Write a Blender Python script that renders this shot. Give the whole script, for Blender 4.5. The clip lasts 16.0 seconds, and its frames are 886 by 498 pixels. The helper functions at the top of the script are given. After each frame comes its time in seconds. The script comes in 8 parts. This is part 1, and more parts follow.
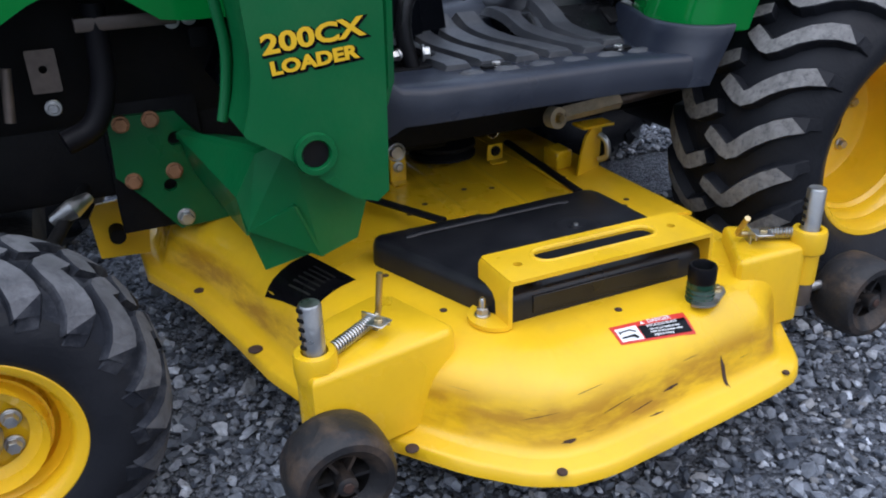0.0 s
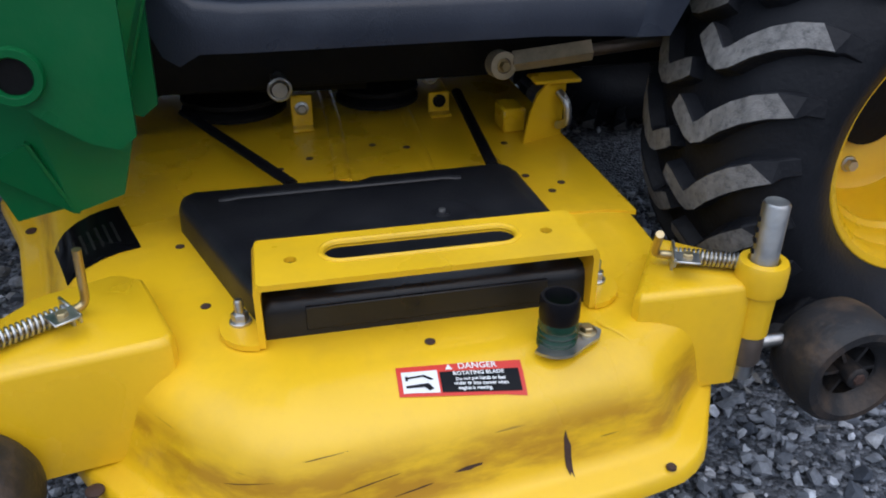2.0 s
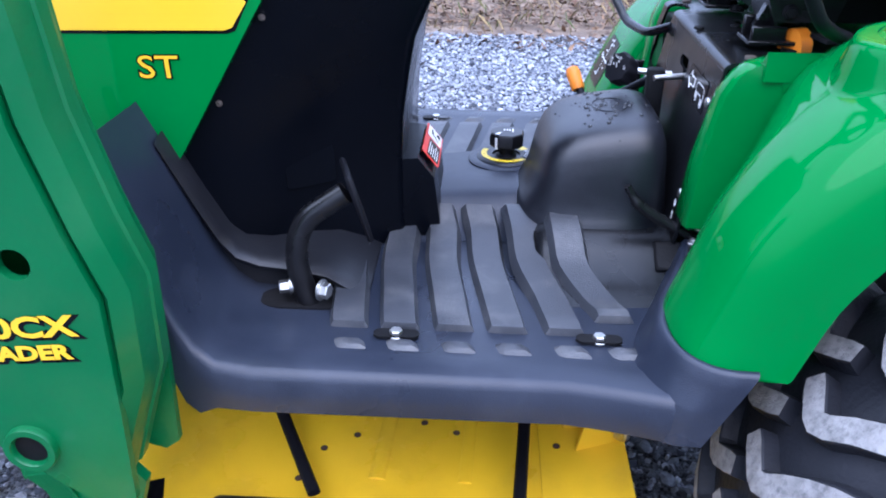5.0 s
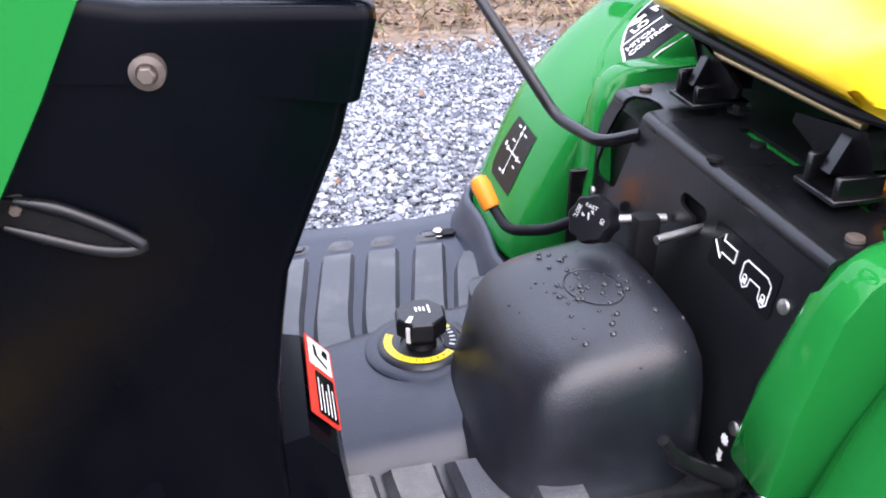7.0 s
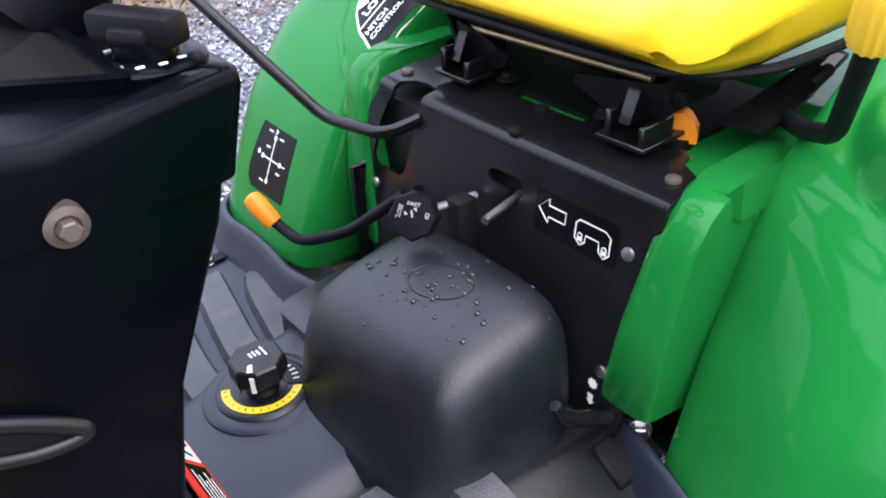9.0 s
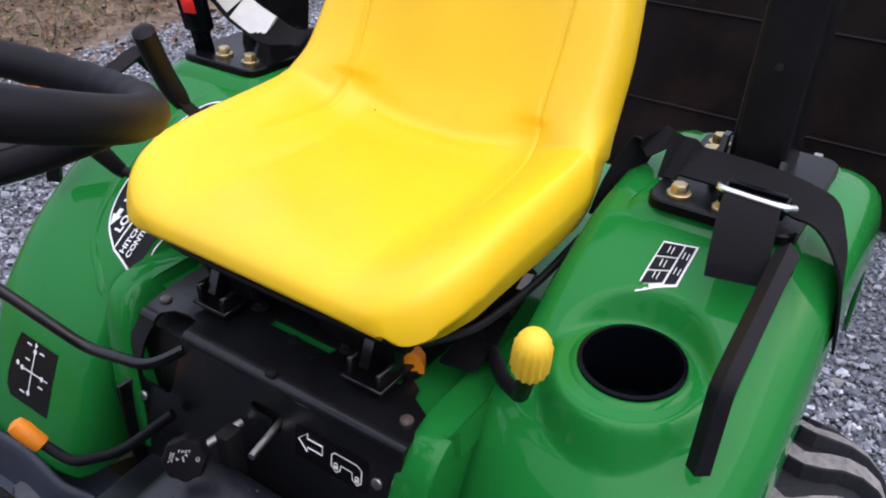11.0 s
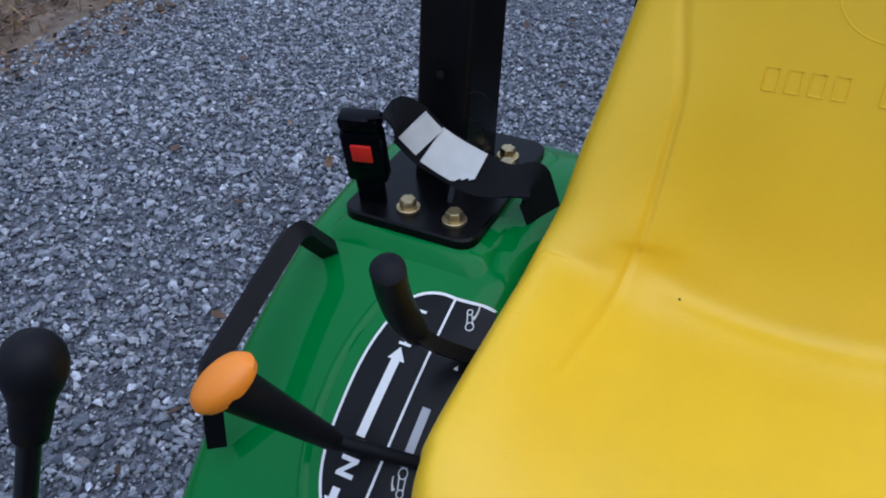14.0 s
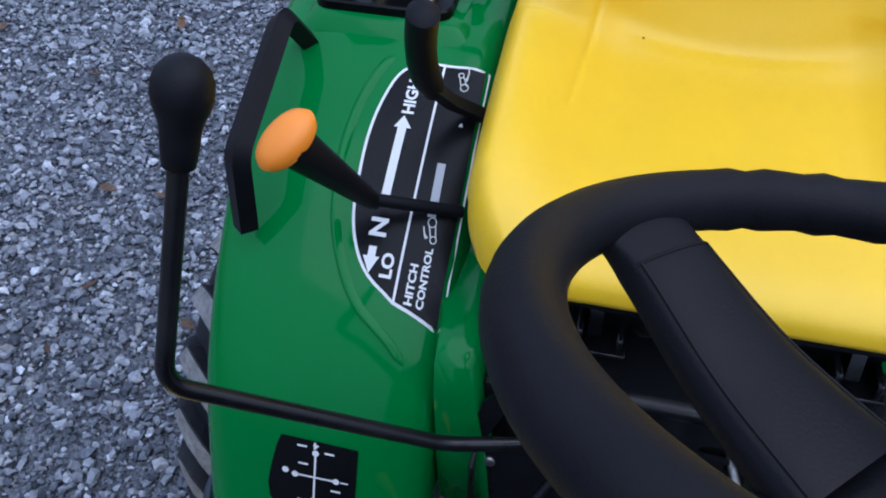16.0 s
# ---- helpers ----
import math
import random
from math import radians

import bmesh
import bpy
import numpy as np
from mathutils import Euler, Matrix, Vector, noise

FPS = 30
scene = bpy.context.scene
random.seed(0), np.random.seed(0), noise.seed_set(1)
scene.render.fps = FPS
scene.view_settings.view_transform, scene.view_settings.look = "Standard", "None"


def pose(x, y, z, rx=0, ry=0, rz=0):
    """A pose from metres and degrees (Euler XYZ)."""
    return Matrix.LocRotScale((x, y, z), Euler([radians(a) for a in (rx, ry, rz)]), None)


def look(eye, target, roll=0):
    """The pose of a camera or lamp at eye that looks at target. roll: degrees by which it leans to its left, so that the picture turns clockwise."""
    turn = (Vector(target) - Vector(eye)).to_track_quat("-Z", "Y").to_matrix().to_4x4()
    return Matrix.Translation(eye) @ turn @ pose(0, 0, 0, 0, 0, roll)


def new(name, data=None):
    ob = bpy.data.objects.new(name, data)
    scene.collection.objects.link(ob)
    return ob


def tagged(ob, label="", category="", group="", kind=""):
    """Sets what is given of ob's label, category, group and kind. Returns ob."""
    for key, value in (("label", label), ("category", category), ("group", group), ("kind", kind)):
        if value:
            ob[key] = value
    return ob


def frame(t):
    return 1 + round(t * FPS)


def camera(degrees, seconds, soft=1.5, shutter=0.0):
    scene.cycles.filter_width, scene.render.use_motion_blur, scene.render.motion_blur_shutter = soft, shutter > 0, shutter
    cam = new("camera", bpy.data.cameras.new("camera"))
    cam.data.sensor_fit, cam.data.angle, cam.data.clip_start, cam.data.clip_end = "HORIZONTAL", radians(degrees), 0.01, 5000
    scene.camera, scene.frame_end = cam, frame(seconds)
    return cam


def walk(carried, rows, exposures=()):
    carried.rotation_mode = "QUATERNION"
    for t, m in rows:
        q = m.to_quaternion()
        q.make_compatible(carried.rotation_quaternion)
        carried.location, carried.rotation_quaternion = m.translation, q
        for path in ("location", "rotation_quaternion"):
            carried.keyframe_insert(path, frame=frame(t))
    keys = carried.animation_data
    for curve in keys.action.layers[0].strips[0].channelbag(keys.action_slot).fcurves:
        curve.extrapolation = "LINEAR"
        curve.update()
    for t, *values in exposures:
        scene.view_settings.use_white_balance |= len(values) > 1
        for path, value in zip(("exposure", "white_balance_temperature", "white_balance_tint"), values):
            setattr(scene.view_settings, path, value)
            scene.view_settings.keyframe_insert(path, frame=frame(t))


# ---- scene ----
cam = camera(57.4, 16.0, 1.9)
PATH = [
    (0, (-1.214, -1.462, 0.779), (-0.473, 0.189, -0.072), -1.8),
    (0.5, (-1.173, -1.446, 0.72), (-0.345, 0.121, -0.209), -1.7),
    (1, (-1.053, -1.404, 0.686), (-0.256, 0.153, -0.284), -1.1),
    (1.5, (-0.877, -1.372, 0.682), (-0.127, 0.228, -0.256), 1.0),
    (2, (-0.749, -1.31, 0.687), (-0.364, 0.394, -0.287), 0.2),
    (2.5, (-0.637, -1.258, 0.684), (-0.502, 0.496, -0.266), -1.4),
    (3, (-0.548, -1.237, 0.722), (-0.607, 0.533, -0.207), -0.7),
    (3.5, (-0.465, -1.24, 0.771), (-0.585, 0.534, -0.145), -0.8),
    (4, (-0.479, -1.249, 0.839), (-0.638, 0.519, -0.083), -0.2),
    (4.2, (-0.479, -1.238, 0.886), (-0.665, 0.537, -0.018), 0.2),
    (6.3, (-0.645, -0.818, 1.062), (-0.459, 0.891, 0.038), -0.5),
    (6.5, (-0.635, -0.757, 1.062), (-0.417, 0.942, 0.03), -1.0),
    (7, (-0.615, -0.611, 1.056), (-0.262, 1.094, 0.072), -0.9),
    (7.5, (-0.599, -0.511, 1.039), (-0.121, 1.151, 0.033), -1.6),
    (8, (-0.603, -0.465, 1.043), (-0.093, 1.174, 0.016), -3.7),
    (8.5, (-0.634, -0.485, 1.064), (0.01, 1.102, 0.031), -4.8),
    (9, (-0.714, -0.513, 1.088), (0.305, 0.818, -0.003), -3.4),
    (9.5, (-0.769, -0.543, 1.135), (0.505, 0.51, 0.009), -1.3),
    (10, (-0.767, -0.541, 1.195), (0.592, 0.433, 0.097), -0.1),
    (10.2, (-0.756, -0.541, 1.221), (0.625, 0.448, 0.166), -0.6),
    (12.3, (-0.486, -0.392, 1.41), (0.948, 0.499, 0.338), 3.9),
    (12.5, (-0.454, -0.354, 1.41), (0.941, 0.581, 0.325), 3.5),
    (13, (-0.446, -0.224, 1.404), (0.907, 0.74, 0.291), 1.4),
    (13.5, (-0.475, -0.099, 1.408), (0.854, 0.841, 0.247), -1.8),
    (14, (-0.502, 0.026, 1.41), (0.895, 0.765, 0.185), -1.7),
    (14.5, (-0.527, 0.1, 1.396), (0.855, 0.618, 0.047), -2.9),
    (15, (-0.567, 0.144, 1.383), (0.817, 0.538, -0.007), -3.1),
    (15.5, (-0.626, 0.143, 1.382), (0.743, 0.453, -0.043), -2.2),
    (16, (-0.671, 0.14, 1.373), (0.673, 0.426, -0.08), 0.5),
]
EXPOSURES = [(0, 0.38, 6200, 12), (0.5, 0.17, 6300, 12), (1, 0.11, 6350, 11), (1.5, 0.02, 6400, 10), (2.5, 0.3, 5850, 12), (3.2, 0.68, 5200, 15), (4.2, 1.22, 4950, 18), (6.3, 2.14, 6750, 23), (7, 2.14, 6850, 21), (8, 1.95, 7000, 17), (9, 1.75, 6800, 18), (9.5, 1.84, 6650, 25), (10.2, 1.40, 6850, 25), (12.3, 0.05, 6900, 11), (13, -0.02, 6550, 11), (14, -0.10, 5750, 13), (15.5, -0.06, 5600, 14), (16, 0.18, 5550, 15)]
walk(cam, [(t, look(eye, target, roll)) for t, eye, target, roll in PATH], EXPOSURES)

# ---- light: an even overcast sky with a weak, wide sun ----
world = bpy.data.worlds.new("overcast_sky")
scene.world = world
world.use_nodes = True
wt = world.node_tree
sky = wt.nodes.new("ShaderNodeTexSky")
sky.sky_type, sky.sun_disc = 'NISHITA', False
sky.sun_elevation, sky.sun_rotation = radians(48), radians(150)
sky.air_density, sky.dust_density, sky.ozone_density = 1.0, 4.0, 1.2
cloud = wt.nodes.new("ShaderNodeMix")
cloud.data_type = 'RGBA'
cloud.inputs[0].default_value = 0.72
cloud.inputs[7].default_value = (5.4, 6.3, 7.9, 1)
wt.links.new(sky.outputs[0], cloud.inputs[6])
# an overcast sky is brighter overhead than at the horizon
up = wt.nodes.new("ShaderNodeTexCoord")
split = wt.nodes.new("ShaderNodeSeparateXYZ")
fall = wt.nodes.new("ShaderNodeMapRange")
fall.inputs["To Min"].default_value, fall.inputs["To Max"].default_value = 0.42, 1.55
dome = wt.nodes.new("ShaderNodeVectorMath")
dome.operation = 'SCALE'
wt.links.new(up.outputs["Generated"], split.inputs[0])
wt.links.new(split.outputs["Z"], fall.inputs["Value"])
wt.links.new(cloud.outputs[2], dome.inputs[0])
wt.links.new(fall.outputs[0], dome.inputs["Scale"])
wt.links.new(dome.outputs[0], wt.nodes["Background"].inputs[0])
wt.nodes["Background"].inputs[1].default_value = 0.15
sun_data = bpy.data.lights.new("sun", 'SUN')
sun_data.energy, sun_data.angle, sun_data.color = 0.9, radians(70), (1.0, 0.97, 0.93)
sun = new("sun", sun_data)
sun.matrix_basis = look((-3, -2, 8), (0, 0.3, 0.5))


# ---- materials ----
def nodes_of(m):
    return m.node_tree.nodes, m.node_tree.links


def pbr(name, color, rough=0.5, metal=0.0, coat=0.0, var=0.12, scale=6.0, fine=60.0, bump=0.02, spread=0.12, dust=None, dust_amount=0.0, dust_scale=9.0, wear=None, wear_amount=0.0, spec=0.5):
    """A painted, moulded or metal surface: colour that drifts at a large scale, grain at a fine one, dust or wear in blotches."""
    m = bpy.data.materials.new(name)
    m.use_nodes = True
    n, l = nodes_of(m)
    b = n["Principled BSDF"]
    geo = n.new("ShaderNodeNewGeometry")
    big = n.new("ShaderNodeTexNoise")
    big.inputs["Scale"].default_value, big.inputs["Detail"].default_value = scale, 5
    small = n.new("ShaderNodeTexNoise")
    small.inputs["Scale"].default_value, small.inputs["Detail"].default_value = fine, 4
    for t in (big, small):
        l.new(geo.outputs["Position"], t.inputs["Vector"])
    ramp = n.new("ShaderNodeMapRange")
    ramp.inputs["From Min"].default_value, ramp.inputs["From Max"].default_value = 0.3, 0.7
    ramp.inputs["To Min"].default_value, ramp.inputs["To Max"].default_value = 1 - var, 1 + var
    l.new(big.outputs["Fac"], ramp.inputs["Value"])
    mul = n.new("ShaderNodeVectorMath")
    mul.operation = 'SCALE'
    mul.inputs[0].default_value = color
    l.new(ramp.outputs[0], mul.inputs["Scale"])
    out = mul.outputs[0]
    for tint, amount, sc, lo in ((dust, dust_amount, dust_scale, 0.48), (wear, wear_amount, dust_scale * 2.3, 0.6)):
        if tint is None:
            continue
        sp = n.new("ShaderNodeTexNoise")
        sp.inputs["Scale"].default_value, sp.inputs["Detail"].default_value = sc, 8
        sp.inputs["Roughness"].default_value = 0.68
        l.new(geo.outputs["Position"], sp.inputs["Vector"])
        mr = n.new("ShaderNodeMapRange")
        mr.inputs["From Min"].default_value, mr.inputs["From Max"].default_value = lo, lo + 0.2
        mr.inputs["To Max"].default_value = amount
        l.new(sp.outputs["Fac"], mr.inputs["Value"])
        mx = n.new("ShaderNodeMix")
        mx.data_type = 'RGBA'
        l.new(mr.outputs[0], mx.inputs[0])
        l.new(out, mx.inputs[6])
        mx.inputs[7].default_value = (*tint, 1)
        out = mx.outputs[2]
    l.new(out, b.inputs["Base Color"])
    rr = n.new("ShaderNodeMapRange")
    rr.inputs["From Min"].default_value, rr.inputs["From Max"].default_value = 0.3, 0.7
    rr.inputs["To Min"].default_value, rr.inputs["To Max"].default_value = max(0.03, rough - spread), min(1, rough + spread)
    l.new(big.outputs["Fac"], rr.inputs["Value"])
    l.new(rr.outputs[0], b.inputs["Roughness"])
    b.inputs["Metallic"].default_value = metal
    b.inputs["Coat Weight"].default_value = coat
    b.inputs["Coat Roughness"].default_value = 0.06
    b.inputs["Specular IOR Level"].default_value = spec
    if bump:
        bp = n.new("ShaderNodeBump")
        bp.inputs["Strength"].default_value, bp.inputs["Distance"].default_value = min(1, bump * 20), 0.0012
        l.new(small.outputs["Fac"], bp.inputs["Height"])
        l.new(bp.outputs[0], b.inputs["Normal"])
    return m


GREEN = pbr("green_paint", (0.003, 0.160, 0.028), 0.075, var=0.06, bump=0.003, fine=25, spread=0.035, dust=(0.012, 0.15, 0.035), dust_amount=0.08, spec=0.19)
GREEN_CAST = pbr("green_loader_paint", (0.002, 0.108, 0.030), 0.38, coat=0.08, spec=0.3, var=0.10, bump=0.02, fine=90, dust=(0.03, 0.13, 0.045), dust_amount=0.25)
YELLOW = pbr("yellow_deck_paint", (0.80, 0.485, 0.010), 0.33, coat=0.15, var=0.07, bump=0.01, fine=70, dust=(0.42, 0.25, 0.04), dust_amount=0.22, dust_scale=7)
YELLOW_RIM = pbr("yellow_rim_paint", (0.80, 0.47, 0.008), 0.3, coat=0.2, var=0.06, bump=0.006, dust=(0.45, 0.27, 0.05), dust_amount=0.25)
VINYL = pbr("yellow_seat_vinyl", (0.82, 0.512, 0.012), 0.36, var=0.05, bump=0.006, fine=420, spread=0.06, spec=0.45, dust=(0.62, 0.40, 0.05), dust_amount=0.15, dust_scale=5)
PLASTIC = pbr("black_moulded_plastic", (0.0078, 0.0090, 0.0125), 0.36, var=0.15, bump=0.016, fine=700, dust=(0.031, 0.034, 0.043), dust_amount=0.3, dust_scale=12)
# weathered plastic, its base lifted towards blue for the sky's reflection on the platform
FOOTPLATE = pbr("weathered_sky_sheen_plastic", (0.016, 0.0205, 0.033), 0.34, spec=0.36, var=0.18, bump=0.014, fine=600, dust=(0.050, 0.058, 0.080), dust_amount=0.28, dust_scale=9)
MAT_BLACK = pbr("black_floor_mat", (0.036, 0.039, 0.046), 0.40, var=0.2, bump=0.03, fine=500, dust=(0.14, 0.138, 0.136), dust_amount=0.40, dust_scale=14)
GLOSS_BLACK = pbr("black_gloss_paint", (0.005, 0.005, 0.006), 0.28, coat=0.08, spec=0.35, var=0.15, bump=0.006, fine=120, dust=(0.03, 0.03, 0.03), dust_amount=0.25, dust_scale=18)
TOWER_BLACK = pbr("black_dash_plastic", (0.0013, 0.0018, 0.0034), 0.27, var=0.15, bump=0.004, fine=300, dust=(0.0030, 0.0034, 0.0045), dust_amount=0.25, spec=0.09)
GRIP = pbr("black_grip_rubber", (0.005, 0.005, 0.007), 0.50, var=0.12, bump=0.010, fine=600, dust=(0.014, 0.013, 0.015), dust_amount=0.3, spec=0.15)
RUBBER = pbr("tyre_rubber", (0.010, 0.011, 0.0145), 0.55, var=0.25, bump=0.04, fine=160, dust=(0.026, 0.027, 0.032), dust_amount=0.35, spec=0.22, dust_scale=11)
LUG_TOP = pbr("worn_tyre_lug", (0.205, 0.20, 0.195), 0.85, var=0.25, scale=60, bump=0.12, fine=420, dust=(0.06, 0.06, 0.065), dust_amount=0.75, dust_scale=110)
WHEEL_RUBBER = pbr("gauge_wheel_rubber", (0.019, 0.0185, 0.020), 0.55, spec=0.35, var=0.3, bump=0.05, fine=150, dust=(0.17, 0.11, 0.07), dust_amount=0.38, dust_scale=22)
ZINC = pbr("zinc_steel", (0.55, 0.55, 0.54), 0.38, metal=1, var=0.18, scale=40, bump=0.02, fine=200, dust=(0.22, 0.19, 0.15), dust_amount=0.3, dust_scale=40)
BRASS = pbr("yellow_zinc_steel", (0.50, 0.40, 0.22), 0.4, metal=1, var=0.2, scale=60, bump=0.02, fine=200, dust=(0.3, 0.24, 0.16), dust_amount=0.4, dust_scale=60)
PALE_ZINC = pbr("pale_zinc_steel", (0.46, 0.40, 0.29), 0.5, metal=0.3, var=0.2, scale=40, bump=0.02, fine=180, dust=(0.22, 0.18, 0.12), dust_amount=0.3, dust_scale=50)
WASHER = pbr("dull_washer", (0.13, 0.105, 0.09), 0.5, metal=0.5, var=0.2, scale=60, bump=0.02, fine=180)
COPPER = pbr("primed_bolt", (0.33, 0.17, 0.09), 0.55, metal=0.4, var=0.2, scale=60, bump=0.03, fine=180)
# dark steel; its near-black base also holds the deep shade under things
DARK = pbr("shade_dark_steel", (0.004, 0.004, 0.0048), 0.65, spec=0.2, var=0.3, bump=0.05, fine=90, dust=(0.014, 0.013, 0.012), dust_amount=0.4)
PLATE = pbr("black_belt_cover", (0.008, 0.0085, 0.011), 0.36, var=0.15, bump=0.012, fine=300, dust=(0.035, 0.036, 0.04), dust_amount=0.3, spec=0.35)
BELT = pbr("strap_webbing", (0.005, 0.0052, 0.0065), 0.75, var=0.15, bump=0.08, fine=900, spec=0.15)
PANEL_BLACK = pbr("black_panel_paint", (0.0055, 0.006, 0.0072), 0.30, var=0.15, bump=0.006, fine=120, dust=(0.018, 0.018, 0.020), dust_amount=0.25, dust_scale=14, spec=0.34)
MOUNT_BLACK = pbr("black_mount_paint", (0.003, 0.003, 0.0036), 0.3, var=0.15, bump=0.006, fine=120, dust=(0.010, 0.010, 0.010), dust_amount=0.25, dust_scale=18, spec=0.14)
DUSTY_RUBBER = pbr("dusty_tyre_rubber", (0.016, 0.018, 0.024), 0.7, var=0.3, scale=14, bump=0.05, fine=160, dust=(0.075, 0.078, 0.088), dust_amount=0.75, dust_scale=24, spec=0.15)
DUSTY_LUG = pbr("dusty_tyre_lug", (0.125, 0.126, 0.135), 0.85, var=0.25, scale=40, bump=0.10, fine=300, dust=(0.05, 0.052, 0.06), dust_amount=0.6, dust_scale=60, spec=0.2)
ORANGE = pbr("orange_plastic", (0.85, 0.25, 0.015), 0.38, var=0.05, bump=0.01, fine=300)
KNOB_YELLOW = pbr("yellow_knob_plastic", (0.80, 0.50, 0.03), 0.42, var=0.05, bump=0.01, fine=300)
HOSE_GREEN = pbr("dark_green_plastic", (0.010, 0.050, 0.028), 0.35, var=0.15, bump=0.02, fine=200)
HOSE_INSIDE = pbr("bright_green_plastic", (0.10, 0.40, 0.08), 0.4, bump=0.0)
WHITE = pbr("white_print", (0.78, 0.78, 0.76), 0.5, var=0.06, bump=0.0)
SILVER_TAPE = pbr("silver_label", (0.62, 0.62, 0.60), 0.42, var=0.12, scale=30, bump=0.02, fine=80)
RED = pbr("red_print", (0.62, 0.035, 0.02), 0.42, var=0.05, bump=0.0)
DECAL_BLACK = pbr("black_decal", (0.004, 0.004, 0.005), 0.22, var=0.1, bump=0.0, spec=0.16)
FAINT_PRINT = pbr("faint_print", (0.022, 0.022, 0.020), 0.4, bump=0.0)
DIAL_YELLOW = pbr("yellow_dial_print", (0.80, 0.60, 0.03), 0.4, var=0.04, bump=0.0)
DECAL_PALE = pbr("pale_print", (0.42, 0.43, 0.45), 0.5, var=0.1, bump=0.0)
LETTER_YELLOW = pbr("yellow_print", (0.76, 0.46, 0.012), 0.4, var=0.04, bump=0.0)
RUST = pbr("bare_rust", (0.05, 0.025, 0.018), 0.8, var=0.3, scale=60, bump=0.06, fine=200)
PANEL_RUST = pbr("dark_rusted_sheet", (0.007, 0.0045, 0.004), 0.5, spec=0.15, var=0.5, scale=3, bump=0.05, fine=50, dust=(0.022, 0.010, 0.007), dust_amount=0.6, dust_scale=4)
GLASS_DARK = pbr("instrument_glass", (0.012, 0.012, 0.012), 0.06, spec=0.8, coat=0.5, var=0.05, bump=0.0, spread=0.02)


def deck_paint():
    """Deck yellow, scuffed to brown along the lower flank of the bulge and the front wall."""
    m = YELLOW.copy()
    m.name = "yellow_deck_scuffed"
    n, l = nodes_of(m)
    b = n["Principled BSDF"]
    src = b.inputs["Base Color"].links[0].from_socket
    geo = n.new("ShaderNodeNewGeometry")
    sep = n.new("ShaderNodeSeparateXYZ")
    l.new(geo.outputs["Position"], sep.inputs[0])
    band = n.new("ShaderNodeMapRange")
    band.interpolation_type = 'SMOOTHSTEP'
    band.inputs["From Min"].default_value, band.inputs["From Max"].default_value = 0.222, 0.190
    l.new(sep.outputs["Z"], band.inputs["Value"])
    band2 = n.new("ShaderNodeMapRange")
    band2.interpolation_type = 'SMOOTHSTEP'
    band2.inputs["From Min"].default_value, band2.inputs["From Max"].default_value = 0.152, 0.166
    l.new(sep.outputs["Z"], band2.inputs["Value"])
    mp = n.new("ShaderNodeMapping")
    mp.inputs["Scale"].default_value = (7, 7, 26)
    l.new(geo.outputs["Position"], mp.inputs["Vector"])
    ns = n.new("ShaderNodeTexNoise")
    ns.inputs["Scale"].default_value, ns.inputs["Detail"].default_value, ns.inputs["Roughness"].default_value = 1.3, 8, 0.62
    l.new(mp.outputs[0], ns.inputs["Vector"])
    th = n.new("ShaderNodeMapRange")
    th.inputs["From Min"].default_value, th.inputs["From Max"].default_value = 0.41, 0.60
    l.new(ns.outputs["Fac"], th.inputs["Value"])
    a = n.new("ShaderNodeMath")
    a.operation = 'MULTIPLY'
    l.new(band.outputs[0], a.inputs[0])
    l.new(band2.outputs[0], a.inputs[1])
    c = n.new("ShaderNodeMath")
    c.operation = 'MULTIPLY'
    l.new(a.outputs[0], c.inputs[0])
    l.new(th.outputs[0], c.inputs[1])
    d = n.new("ShaderNodeMath")
    d.operation = 'MULTIPLY'
    l.new(c.outputs[0], d.inputs[0])
    d.inputs[1].default_value = 0.62
    mx = n.new("ShaderNodeMix")
    mx.data_type = 'RGBA'
    l.new(d.outputs[0], mx.inputs[0])
    l.new(src, mx.inputs[6])
    mx.inputs[7].default_value = (0.30, 0.105, 0.010, 1)
    # fine dark scratches, long along the flank
    mp2 = n.new("ShaderNodeMapping")
    mp2.inputs["Scale"].default_value, mp2.inputs["Rotation"].default_value = (9, 9, 150), (0, 0.25, 0)
    l.new(geo.outputs["Position"], mp2.inputs["Vector"])
    n2 = n.new("ShaderNodeTexNoise")
    n2.inputs["Scale"].default_value, n2.inputs["Detail"].default_value = 1.0, 3
    l.new(mp2.outputs[0], n2.inputs["Vector"])
    t2 = n.new("ShaderNodeMapRange")
    t2.inputs["From Min"].default_value, t2.inputs["From Max"].default_value = 0.70, 0.74
    l.new(n2.outputs["Fac"], t2.inputs["Value"])
    e = n.new("ShaderNodeMath")
    e.operation = 'MULTIPLY'
    l.new(t2.outputs[0], e.inputs[0])
    l.new(a.outputs[0], e.inputs[1])
    mx2 = n.new("ShaderNodeMix")
    mx2.data_type = 'RGBA'
    l.new(e.outputs[0], mx2.inputs[0])
    l.new(mx.outputs[2], mx2.inputs[6])
    mx2.inputs[7].default_value = (0.10, 0.04, 0.010, 1)
    l.new(mx2.outputs[2], b.inputs["Base Color"])
    return m


YELLOW_SCUFF = deck_paint()


